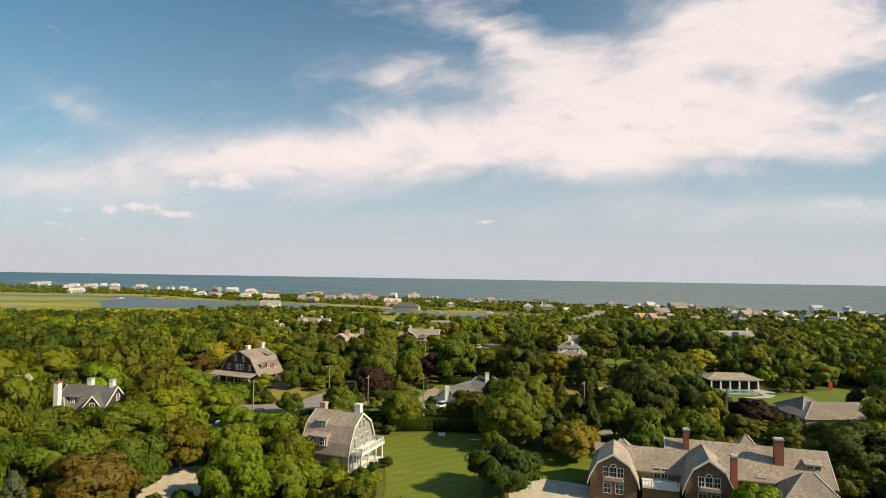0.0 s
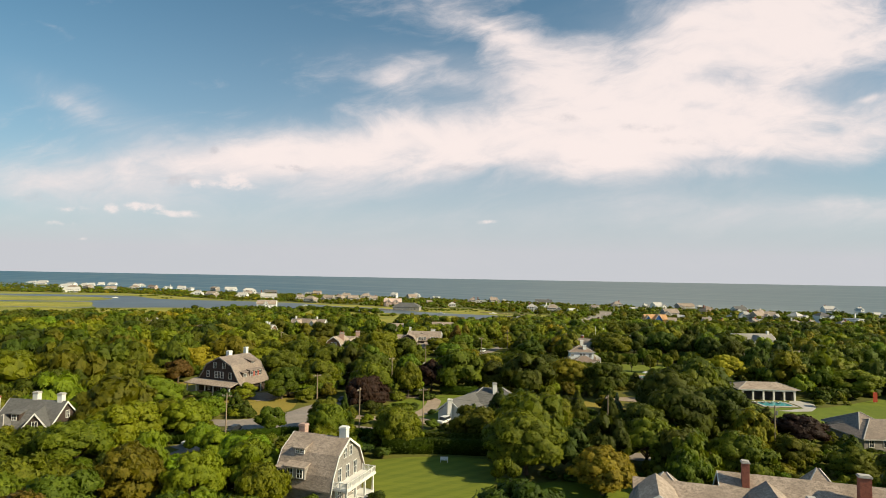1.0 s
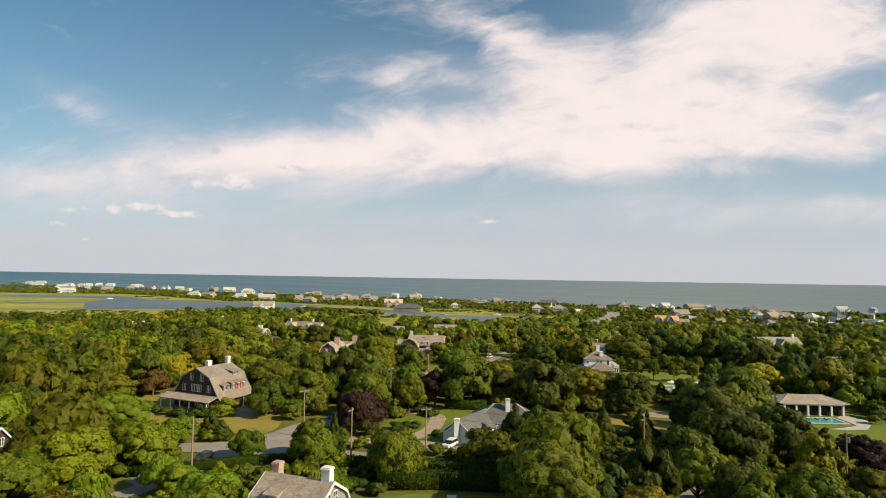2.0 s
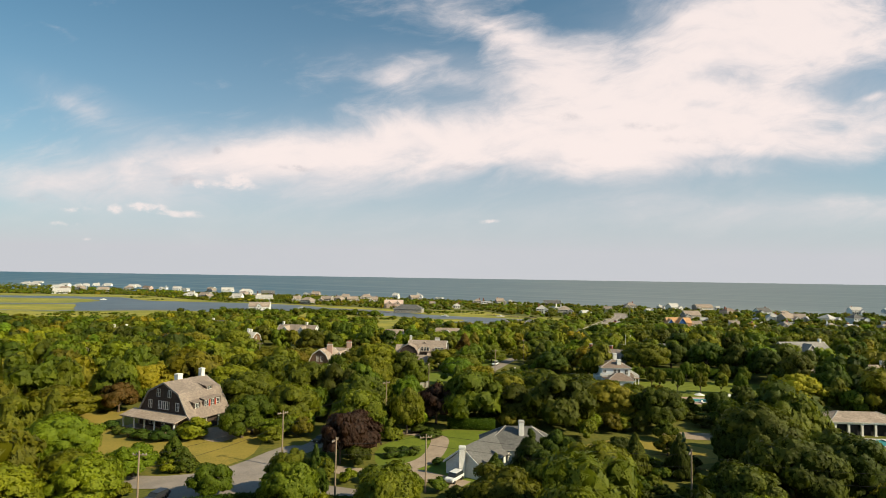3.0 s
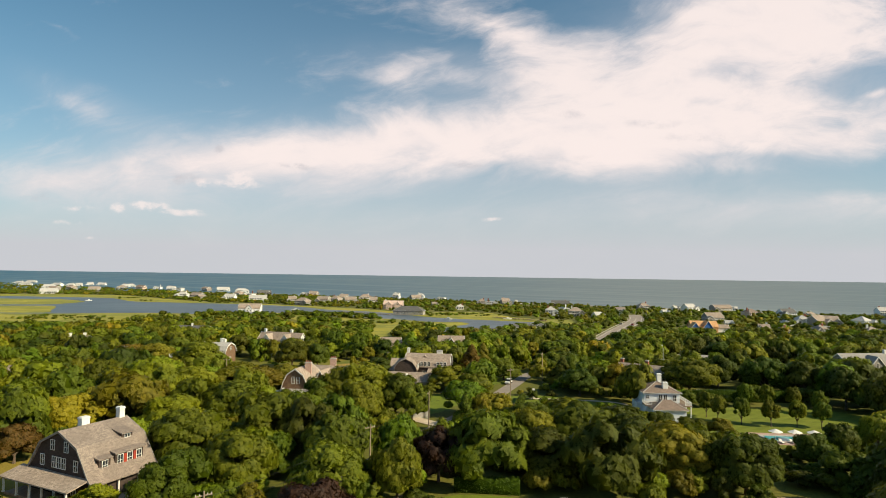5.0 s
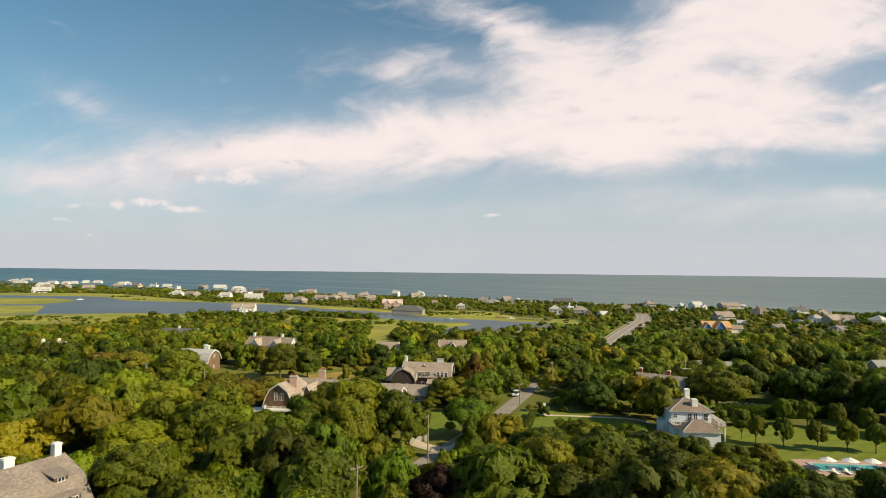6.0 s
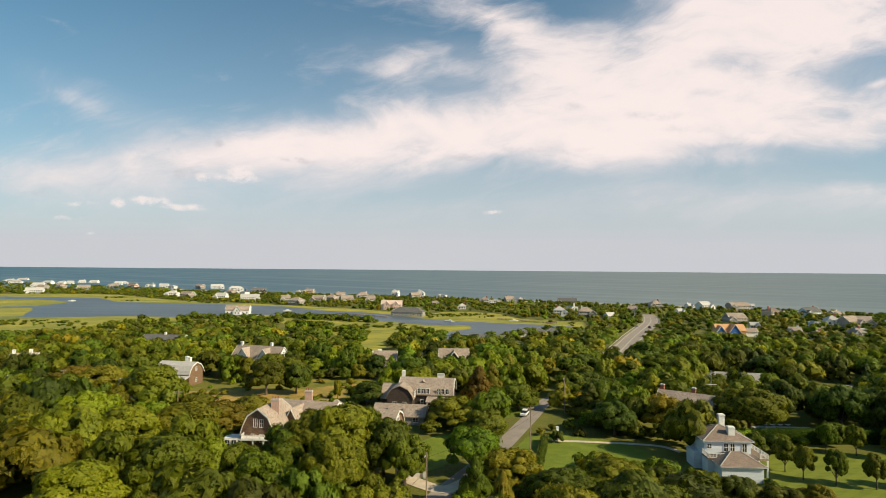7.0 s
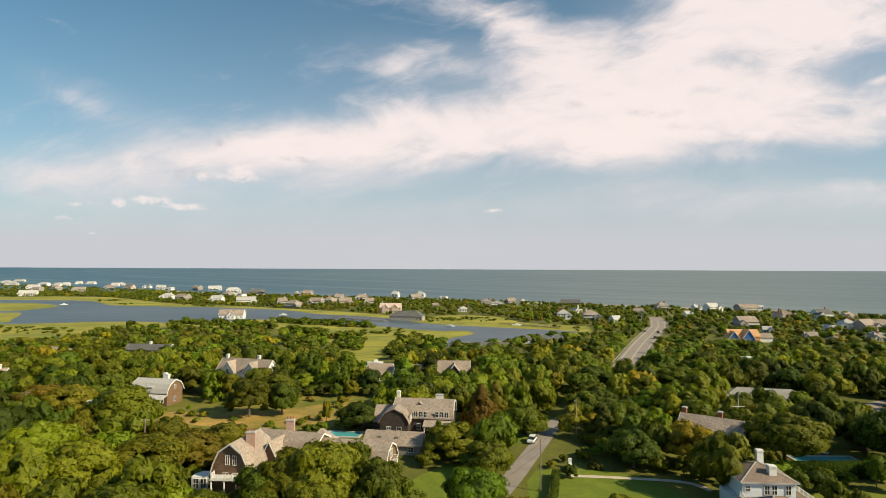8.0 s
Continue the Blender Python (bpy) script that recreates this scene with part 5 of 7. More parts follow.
def hip_villa():
    """The pale blue-white villa with brown hipped roofs and decks."""
    H = thing("house", "pale blue-white two-storey villa with brown hipped roof and white decks", "house", pose(59.4, 275.5, 0, 0, 0, -3))
    kw = dict(wall="blue_white_wall", roof="brown_roof")
    block(H, 0.0, 0, 10.0, 9.8, 6.7, 9.2, "hip", **kw)
    block(H, 0.2, -8.6, 8.6, 6.6, 3.4, 5.7, "hip", **kw)
    part("deck", boxes((-5.6, -8.2, 3.7, 5.6, -4.9, 4.0)), "brown_roof", H)
    part("deck_wall", boxes((-5.4, -7.8, 0, 5.4, -4.9, 3.69)), "blue_white_wall", H)
    railing(H, [(-5.5, -5.0), (-5.5, -8.1), (-2.0, -8.1)], 4.0)
    railing(H, [(5.5, -8.1), (7.2, -8.1), (7.2, 4.5)], 4.0)
    part("side_deck", boxes((5.6, -8.2, 3.7, 7.4, 4.6, 3.99)), "wood_deck", H)
    for y in (-8, -4, 0, 4.3):
        column(H, 7.1, y, 0, 3.7)
    windows(H, [(-4.0, -4.92)], 5.6, -90, 0.9, 0.9)
    windows(H, [(-0.4, -4.92), (1.0, -4.92), (3.6, -4.92)], 5.4, -90, 0.9, 1.7)
    windows(H, [(5.02, -3), (5.02, 0), (5.02, 3)], 5.4, 0, 1.1, 1.7)
    windows(H, [(4.52, -10.4), (4.52, -9.0)], 2.0, 0, 0.9, 1.5)
    chimney(H, 1.4, -3.0, 6.8, 9.6, 1.4, 1.2, "white_paint", cap="white_paint")
    chimney(H, 0.9, 1.0, 7.6, 11.4, 1.3, 1.0, "white_paint", cap="white_paint")
    part("side_porch", boxes((-6.6, -3, 0, -5.02, 2.0, 3.6)), "blue_white_wall", H)
    claim(57.5, 268, 12, 12)


def estate():
    """Shingled gambrel estate in three joined wings."""
    H = thing("house", "sprawling brown shingled gambrel estate with brick chimneys and white trim", "house", pose(-36, 291, 0, 0, 0, 0))
    kw = dict(wall="brown_shingle", roof="cedar_roof")
    block(H, -12.0, -5.5, 11, 8.2, 4.4, 10.6, "gambrel", turn=78, **kw)
    block(H, -4.0, 3.4, 16, 10, 4.4, 9.4, "gambrel", turn=-14, **kw)
    block(H, 10.6, 1.6, 19, 8.6, 3.6, 8.0, "gambrel", turn=-12, **kw)
    block(H, 2.2, 8.0, 6, 6, 5.0, 8.6, "hip", **kw)
    block(H, -6.2, -1.2, 6, 4.5, 5.0, 9.0, "gable", turn=-104, ends=(0, 1), **kw)
    windows(H, [(-13.8, -10.7), (-12.2, -11.05)], 7.0, -102, 0.9, 1.9)
    windows(H, [(-14.2, -10.6), (-12.0, -11.1)], 3.4, -102, 1.2, 1.8)
    part("balcony_floor", boxes((-16.6, -13.6, 3.6, -8.6, -10.9, 3.9)), "white_paint", H)
    railing(H, [(-16.4, -11.2), (-16.4, -13.5), (-8.8, -13.5), (-8.8, -11.2)], 3.9)
    for x in (-16.2, -13.5, -11, -9):
        column(H, x, -13.3, 0, 3.6)
    part("side_porch", boxes((-22.0, -9.5, 0, -16.8, -6.0, 3.0)), "white_paint", H)
    windows(H, [(-21, -9.52), (-19.4, -9.52), (-17.8, -9.52)], 1.6, -90, 1.1, 1.9)
    windows(H, [(19.95, -0.4)], 5.4, -12, 1.3, 1.9)
    part("hoist_balcony", boxes((19.95, -2.2, 3.3, 21.4, 1.6, 3.6)), "white_paint", H, at=pose(0, 0, 0))
    railing(H, [(20, -2.1), (21.3, -2.1), (21.3, 1.5), (20, 1.5)], 3.6)
    windows(H, [(19.95, -0.6)], 1.8, -12, 2.2, 2.0)
    dormer(H, 6.6, -1.6, 5.0, 3.4, 1.6, 2.0, -102, "brown_shingle", n=2)
    dormer(H, 12.8, -2.9, 5.0, 3.4, 1.6, 2.0, -102, "brown_shingle", n=2)
    chimney(H, -10.2, -6.6, 7.0, 12.0, 2.0, 1.2, "pale_brick", pots=3)
    chimney(H, -4.6, 4.4, 7.0, 11.8, 1.9, 1.2, "pale_brick", pots=3)
    claim(-46, 284, 9, 16)
    claim(-38, 294, 10)
    claim(-24, 293, 10, 6)
    G = thing("garage", "long low garage with weathered grey shingle roof", "garage", pose(-17, 310, 0, 0, 0, -8))
    block(G, 0, 0, 15, 7, 2.8, 5.2, "gable", wall="grey_shingle", roof="cedar_roof", rakes=False)
    for x in (-4, 0.5, 5):
        window(G, x, -3.5, 1.5, -90, 1.4, 1.2)
        part("skylight", boxes((x, -2.2, 3.75, x + 0.7, -1.9, 4.2)), "metal", G)
    claim(-17, 310, 9, 3)


def brown_house():
    H = thing("house", "brown shingled house with long weathered roof and white-framed windows", "house", pose(-10, 330, 0, 0, 0, -6))
    kw = dict(wall="dark_shingle", roof="cedar_roof")
    block(H, 0, 0, 17, 10, 4.8, 9.2, "gambrel", **kw)
    block(H, -7.5, -5.0, 9, 8, 4.2, 8.2, "gambrel", turn=90, ends=(0, 0), **kw)
    block(H, -11.5, 0, 6, 8, 3.4, 7.0, "gable", ends=(0, 0), **kw)
    windows(H, [(-2, -5.3), (-0.6, -5.3), (0.8, -5.3), (4.2, -5.3), (5.6, -5.3), (7.0, -5.3)], 5.8, -90, 0.9, 1.5)
    windows(H, [(-1, -5.3), (1, -5.3), (3, -5.3), (6, -5.3)], 2.2, -90, 1.0, 1.7)
    windows(H, [(8.52, -1.6), (8.52, 1.6)], 6.4, 0, 0.9, 1.6)
    windows(H, [(-3.2, -7.5), (-3.2, -5.9)], 5.2, 0, 0.9, 1.4)
    windows(H, [(-9, -9.52), (-6, -9.52)], 2.2, -90, 1.2, 1.6)
    dormer(H, -1.2, -3.0, 7.0, 1.8, 1.0, 2.0, -90, "dark_shingle", n=1, shed=False)
    skirt_roof(H, 0.5, -8.6, 8.6, -5.1, 4.2, 3.2, "-y", "cedar_roof")
    for x in (1, 3.4, 5.9, 8.3):
        column(H, x, -8.3, 0, 3.1)
    chimney(H, -8.2, 1, 7, 11.0, 1.0, 1.0, "white_paint", cap="white_paint")
    chimney(H, 4.2, 0.6, 8.2, 10.4, 2.2, 1.2, "white_paint", cap="stone_cap")
    claim(-10, 328, 12, 14)


def simple_house(x, y, turn, L, W, eave, ridge, style, wall, roof, label, front=6, gables=0, chims=(), wins=2, cm="white_paint"):
    """A plain village house: one wing, cross gables towards -y, rows of windows, chimneys at plan places."""
    H = thing("house", label, "house", pose(x, y, 0, 0, 0, turn))
    block(H, 0, 0, L, W, eave, ridge, style, wall=wall, roof=roof)
    for k in range(gables):
        gx = (k - (gables - 1) / 2) * L / max(gables, 1) * 0.9
        gw = min(L / max(gables, 1) * 0.62, 6.5)
        block(H, gx, -W / 2 + 1.0, 5, gw, eave * 0.95, ridge * 0.94, "gable", turn=-90, wall=wall, roof=roof, ends=(0, 1))
        windows(H, [(gx, -W / 2 - 1.5)], eave * 0.95, -90, 1.1, 1.5)
        windows(H, [(gx - gw * 0.22, -W / 2 - 1.5), (gx + gw * 0.22, -W / 2 - 1.5)], 1.9, -90, 1.0, 1.5)
    n = max(2, int(L / 3.2))
    for row in range(wins):
        z = 1.8 + row * 2.7
        if z + 0.8 > eave:
            break
        for k in range(n):
            wx = (k - (n - 1) / 2) * L / n
            if gables and any(abs(wx - (j - (gables - 1) / 2) * L / gables * 0.9) < 3.4 for j in range(gables)):
                continue
            window(H, wx, -W / 2, z, -90, 1.0, 1.5)
        for s in (-1, 1):
            window(H, s * L / 2, 0, z, 0 if s > 0 else 180, 1.0, 1.5)
    if style in ("gable", "gambrel"):
        for s in (-1, 1):
            window(H, s * L / 2, 0, eave + (ridge - eave) * 0.35, 0 if s > 0 else 180, 0.9, 1.3)
    for cx, cy in chims:
        chimney(H, cx, cy, eave * 0.6, ridge + 1.4, 1.1, 1.1, cm, cap=cm if cm == "white_paint" else "stone_cap")
    claim(x, y, max(L, W) * 0.55, front)
    return H


SITES = random.Random(5)


def far_house(x, y, w, style):
    """A beach house: two storeys, wing, porch, windows."""
    wall, roof, words = {"white": ("white_wall", "pale_roof", "white clapboard beach house with pale roof"), "grey": ("grey_shingle", "cedar_roof", "weathered grey shingled beach house"),
                         "pink": ("pink_wall", "brown_roof", "pinkish stucco beach house with brown roof"), "blue": ("blue_white_wall", "grey_roof", "pale blue beach house with white balconies"),
                         "dark": ("dark_shingle", "grey_roof", "dark shingled low beach house")}[style]
    w = max(8.0, min(w, 34.0))
    t = SITES.uniform(-25, 25)
    two = w > 12 and style != "dark"
    eave = 5.4 if two else 3.2
    d = min(11.0, w * 0.75)
    H = thing("beach_house", words, "house", pose(x, y, 0, 0, 0, t), group="beach houses")
    st = SITES.choice(("gable", "gable", "hip", "gambrel" if style == "grey" else "gable", "flat" if style == "white" else "hip"))
    block(H, 0, 0, w * 0.72, d, eave, eave + (0.5 if st == "flat" else d * 0.36), st, wall=wall, roof=roof)
    s = SITES.choice((-1, 1))
    block(H, s * w * 0.30, -d * 0.38, d * 0.8, min(6.5, w * 0.42), eave * 0.8, eave * 0.8 + 2.4, "gable", turn=-90, wall=wall, roof=roof, ends=(0, 1))
    n = max(2, int(w / 4.5))
    for k in range(n):
        wx = -s * w * 0.10 + (k - (n - 1) / 2) * w * 0.5 / n
        window(H, wx, -d / 2, 1.8, -90, 1.6, 1.7)
        if two:
            window(H, wx, -d / 2, 4.3, -90, 1.4, 1.4)
    window(H, s * w * 0.30, -d * 0.78, eave * 0.55, -90, 1.8, 1.8)
    if two:
        part("balcony", boxes((-w * 0.36, -d / 2 - 1.6, 2.8, w * 0.36, -d / 2 - 0.02, 3.0)), "white_paint", H)
        railing(H, [(-w * 0.36, -d / 2 - 1.5), (w * 0.36, -d / 2 - 1.5)], 3.0, posts=3)
    if SITES.random() < 0.5:
        chimney(H, -s * w * 0.2, 0.5, eave, eave + d * 0.36 + 1.4, 1.2, 1.0, SITES.choice(("white_paint", "brick")))
    claim(x, y, w * 0.5 + 1, 14)


gambrel_house()
balcony_house()
twin_gable_house()
white_trim_house()
white_cottage()
hip_villa()
estate()
brown_house()
sh = simple_house
sh(-32, 403, 0, 10, 9, 3.4, 7.4, "gable", "grey_shingle", "cedar_roof", "small grey shingled house with dormer by the cove", 20)
sh(-1, 404, 0, 13, 10, 4.2, 8.6, "gable", "dark_shingle", "cedar_roof", "dark shingled house with a steep front gable", 20, gables=1)
sh(-19, 412, 3, 9, 8, 3.0, 5.6, "gable", "grey_shingle", "cedar_roof", "low grey shingled outbuilding with weathered roof", 6)
sh(-88, 401, -18, 24, 9, 5.0, 9.4, "gable", "white_wall", "cedar_roof", "white house with weathered roof and twin front gables", 12, gables=2, chims=((-10, 0), (5, 1)))
PG = sh(-106, 361, -10, 14, 8.5, 4.6, 8.6, "gambrel", "brown_shingle", "pale_roof", "weathered pinkish gambrel house with porch and chimneys", 20, chims=((3.5, 1), (1.0, 3.0)))
skirt_roof(PG, -7.2, -7.6, 7.4, -4.2, 4.0, 3.0, "-y", "pale_roof")
for k in range(7):
    column(PG, -6.8 + k * 2.25, -7.3, 0, 2.9)
for k in (-3.5, 0.5):
    dormer(PG, k, -4.0, 5.0, 1.5, 1.2, 1.6, -90, "brown_shingle", "pale_roof", 1)
sh(-154, 339, -20, 17, 10, 3.2, 5.4, "hip", "white_wall", "slate_roof", "low white house with grey hipped roof and cupola", 10, chims=((-1, 0),))
sh(-110, 336, 10, 12, 8, 3.0, 5.2, "hip", "white_wall", "grey_roof", "low white bungalow with grey hipped roof", 6, chims=((-4, 0),))
sh(-147, 291, 14, 12, 9, 5.2, 8.4, "gable", "white_wall", "cedar_roof", "white clapboard house with weathered roof and end chimney", 10, chims=((-5, 0),), cm="brick")
sh(-180, 379, 20, 11, 8, 5.4, 8.4, "gable", "white_wall", "cedar_roof", "white gabled house with two white chimneys", 8, chims=((-3, 0), (3, 0)))
sh(67, 313, -35, 15, 9, 5.6, 8.8, "gable", "white_wall", "cedar_roof", "white house with weathered roof, brick chimneys and pergola", 12, chims=((2, 1), (-7, 1)), cm="brick")
sh(94, 377, -5, 10, 9, 5.0, 6.8, "hip", "dark_shingle", "slate_roof", "dark two-storey hipped house with grey roof", 6, chims=((4, 2),))
sh(109, 366, -12, 26, 9, 3.0, 5.6, "hip", "dark_shingle", "slate_roof", "long low house with grey hipped roof", 24)
sh(134, 437, -6, 17, 10, 3.2, 3.7, "flat", "white_wall", "grey_roof", "low modern house with flat white-edged roofs", 22)
sh(137, 438, -6, 11, 6, 5.2, 5.6, "flat", "white_paint", "white_paint", "white upper box of a modern flat-roofed house", 0)
sh(-167, 474, -4, 24, 10, 3.0, 5.4, "gable", "grey_shingle", "grey_roof", "long low house with dark grey roof", 14, chims=((0, 0),))
sh(-210, 461, -25, 22, 10, 3.0, 5.2, "hip", "grey_shingle", "cedar_roof", "low grey hipped house in the trees", 14)
sh(175, 353, 8, 24, 11, 5.0, 9.0, "gable", "grey_shingle", "slate_roof", "large grey house with tall gable and white chimney", 30, gables=1, chims=((10, 0),))
sh(158, 287, 3, 27, 10, 3.6, 7.2, "gable", "grey_shingle", "cedar_roof", "long shingled house with pale weathered roof", 26, chims=((9, 1),))
sh(136, 277, -20, 10, 8, 4.2, 7.4, "gable", "grey_shingle", "cedar_roof", "shingled wing with steep front gable", 8, gables=1)
sh(182, 262, 10, 18, 10, 3.2, 6.4, "hip", "white_wall", "grey_roof", "white house with grey hipped roof and tall chimney", 12, chims=((-7, 0), (6, 1)))
sh(110, 160, 2, 30, 12, 2.7, 6.0, "hip", "grey_shingle", "aged_roof", "low grey house with wide hipped roof", 4, chims=((13, 0),))
sh(101, 163, 2, 9, 12, 3.2, 6.8, "hip", "grey_shingle", "aged_roof", "hipped front wing of the low grey house", 0)
sh(-233, 312, 10, 18, 10, 5.0, 8.0, "gable", "grey_shingle", "cedar_roof", "grey shingled house with brick chimney", 14, chims=((3, 0),), cm="brick")
sh(-122, 163, 60, 12, 9, 4.6, 8.6, "gambrel", "brown_shingle", "cedar_roof", "brown shingled house with white porch", 8)
sh(-66, 771, 0, 22, 12, 6.0, 10.0, "gable", "pink_wall", "pink_wall", "pink-walled unfinished house with gables and turret", 24, gables=2, chims=((-9, 0),))
sh(-42, 684, -8, 30, 14, 4.0, 8.6, "hip", "grey_shingle", "grey_roof", "large grey waterside house with hipped roof on piles", 24)
sh(-203, 688, 8, 21, 12, 4.2, 8.6, "gambrel", "white_wall", "cedar_roof", "white waterside house with weathered gambrel roof and porch", 24, gables=1)
for k, (dx, dy) in enumerate(((45, 528), (57, 532), (66, 534))):
    sh(dx, dy, 5, 10, 9, 2.6, 5.2, "hip", "white_wall", "grey_roof", "small white dockside pavilion with grey hipped roof", 8)
sh(20, 500, -5, 22, 8, 2.4, 4.2, "gable", "grey_shingle", "grey_roof", "low dark dock shed beside the creek", 8)


def building_site():
    """House frame in blue and orange sheathing."""
    H = thing("house", "unfinished house with blue sheathing gables and bare orange roof boards", "house", pose(186, 541, 0, 0, 0, -4))
    block(H, 2, 0, 19, 10, 4.6, 8.4, "gable", wall="orange_sheathing", roof="orange_sheathing", trim="orange_sheathing")
    for x, g in ((-5.5, 7.6), (3.5, 8.8)):
        block(H, x, -3.5, 8, 7.6, 2.6 if x < 0 else 3.4, g, "gable", turn=-90, wall="blue_sheathing", roof="orange_sheathing", trim="white_paint", ends=(0, 1))
        window(H, x, -7.52, 2.2, -90, 1.4, 1.5)
        window(H, x - 2.2, -7.52, 2.0, -90, 0.9, 1.3)
    for x in (-1.2, 7.4):
        for k in range(4):
            part("rafter", boxes((x + k * 0.7, -5.3, 5.0, x + k * 0.7 + 0.08, -4.6, 5.2)), "wood_deck", H)
    block(H, 16, 4, 11, 8, 3.4, 5.6, "gable", wall="white_wall", roof="cedar_roof")
    claim(188, 541, 20, 30)


building_site()


def pool_house():
    H = thing("pool_house", "open white-columned pool house with shallow hipped roof", "pool house", pose(105, 214, 0, 0, 0, -2))
    # walls are a solid box; the shade behind the columns is its colour
    block(H, 0, 0, 17, 7.5, 3.3, 5.2, "hip", wall="dark_opening", roof="cedar_roof", over=1.2)
    for k in range(6):
        column(H, -8.2 + k * 3.28, -4.4, 0, 3.3, 0.5)
    part("beam", boxes((-8.6, -4.7, 2.9, 8.6, -4.2, 3.296)), "white_paint", H)
    claim(105, 212, 11, 8)


pool_house()
far_house(-1034, 1509, 53, "white")
far_house(-848, 1323, 29, "white")
far_house(-938, 1483, 39, "white")
far_house(-886, 1452, 18, "white")
far_house(-668, 1063, 36, "white")
far_house(-769, 1275, 27, "grey")
far_house(-681, 1208, 27, "grey")
far_house(-915, 1571, 19, "white")
far_house(-887, 1575, 25, "white")
far_house(-766, 1469, 21, "white")
far_house(-665, 1346, 28, "pink")
far_house(-703, 1341, 23, "grey")
far_house(-590, 1326, 23, "white")
far_house(-411, 991, 21, "white")
far_house(-377, 965, 27, "grey")
far_house(-507, 1307, 23, "grey")
far_house(-315, 931, 20, "white")
far_house(-474, 1311, 34, "white")
far_house(-401, 1216, 35, "white")
far_house(-265, 899, 32, "white")
far_house(-186, 833, 22, "grey")
far_house(-251, 1125, 25, "white")
far_house(-237, 1107, 20, "grey")
far_house(-171, 885, 21, "grey")
far_house(-159, 908, 19, "grey")
far_house(-136, 888, 21, "grey")
far_house(-130, 988, 24, "grey")
far_house(-105, 890, 14, "grey")
far_house(-91, 1086, 14, "white")
far_house(-54, 994, 21, "grey")
far_house(-51, 1090, 15, "white")
far_house(-13, 998, 13, "white")
far_house(42, 891, 13, "grey")
far_house(53, 871, 18, "white")
far_house(75, 905, 15, "grey")
far_house(94, 941, 11, "white")
far_house(152, 911, 37, "dark")
far_house(103, 704, 15, "white")
far_house(126, 693, 19, "grey")
far_house(143, 673, 11, "white")
far_house(239, 828, 17, "grey")
far_house(290, 815, 19, "white")
far_house(322, 801, 31, "grey")
far_house(311, 711, 19, "pink")
far_house(357, 726, 22, "blue")
far_house(238, 635, 21, "grey")
far_house(233, 594, 8, "white")
far_house(239, 551, 10, "grey")
far_house(242, 531, 9, "grey")
far_house(295, 617, 11, "white")
far_house(311, 622, 13, "white")
far_house(319, 614, 16, "grey")
far_house(279, 547, 11, "grey")
far_house(356, 611, 15, "white")
far_house(309, 535, 12, "grey")
far_house(387, 618, 16, "blue")
far_house(386, 571, 17, "white")
far_house(348, 530, 12, "grey")
far_house(510, 795, 19, "white")
far_house(504, 700, 11, "white")
far_house(438, 582, 9, "grey")
far_house(-1140, 1629, 32, "white")
far_house(-1180, 1729, 37, "white")
far_house(-892, 1490, 18, "white")
far_house(-752, 1200, 23, "grey")
far_house(-774, 1507, 19, "white")
far_house(-645, 1381, 17, "white")
far_house(-560, 1301, 18, "white")
far_house(-352, 1198, 51, "dark")
far_house(-350, 1060, 21, "grey")
far_house(-326, 1046, 19, "white")
far_house(-162, 985, 16, "grey")
far_house(-213, 881, 14, "grey")
far_house(-21, 845, 9, "grey")
far_house(11, 787, 11, "white")
far_house(133, 787, 12, "white")
far_house(194, 769, 12, "grey")
far_house(234, 743, 9, "white")
far_house(283, 840, 9, "white")
far_house(361, 846, 8, "white")
far_house(378, 721, 11, "grey")
far_house(352, 641, 9, "white")
far_house(331, 614, 14, "grey")
far_house(295, 567, 9, "white")
far_house(587, 845, 11, "white")
far_house(480, 647, 9, "grey")
far_house(327, 539, 7, "white")


# ---- pools, hedges, poles, cars, boats ----
def pool(x, y, turn, L, W, label):
    P = thing("swimming_pool", label, "swimming pool", pose(x, y, 0, 0, 0, turn))
    part("pool_water", boxes((-L / 2, -W / 2, 0.05, L / 2, W / 2, 0.14)), "pool_water", P)
    part("coping", boxes((-L / 2 - 0.8, -W / 2 - 0.8, 0.02, L / 2 + 0.8, -W / 2, 0.22), (-L / 2 - 0.8, W / 2, 0.02, L / 2 + 0.8, W / 2 + 0.8, 0.22), (-L / 2 - 0.8, -W / 2, 0.02, -L / 2, W / 2, 0.22), (L / 2, -W / 2, 0.02, L / 2 + 0.8, W / 2, 0.22)), "stone_cap", P)
    claim(x, y, max(L, W) * 0.6, 10)
    return P


def umbrella(x, y):
    U = thing("pool_umbrella", "white canvas pool umbrella standing by the pool", "umbrella", pose(x, y, 0), group="pool umbrellas")
    bm = bmesh.new()
    bmesh.ops.create_cone(bm, cap_ends=False, segments=8, radius1=1.7, radius2=0.05, depth=0.7, matrix=Matrix.Translation((0, 0, 2.5)))
    part("canopy", bm, "canvas", U)
    bm = bmesh.new()
    bmesh.ops.create_cone(bm, cap_ends=True, segments=8, radius1=0.04, radius2=0.03, depth=2.7, matrix=Matrix.Translation((0, 0, 1.35)))
    part("pole", bm, "white_paint", U)
    part("base", boxes((-0.3, -0.3, 0, 0.3, 0.3, 0.12)), "stone_cap", U)


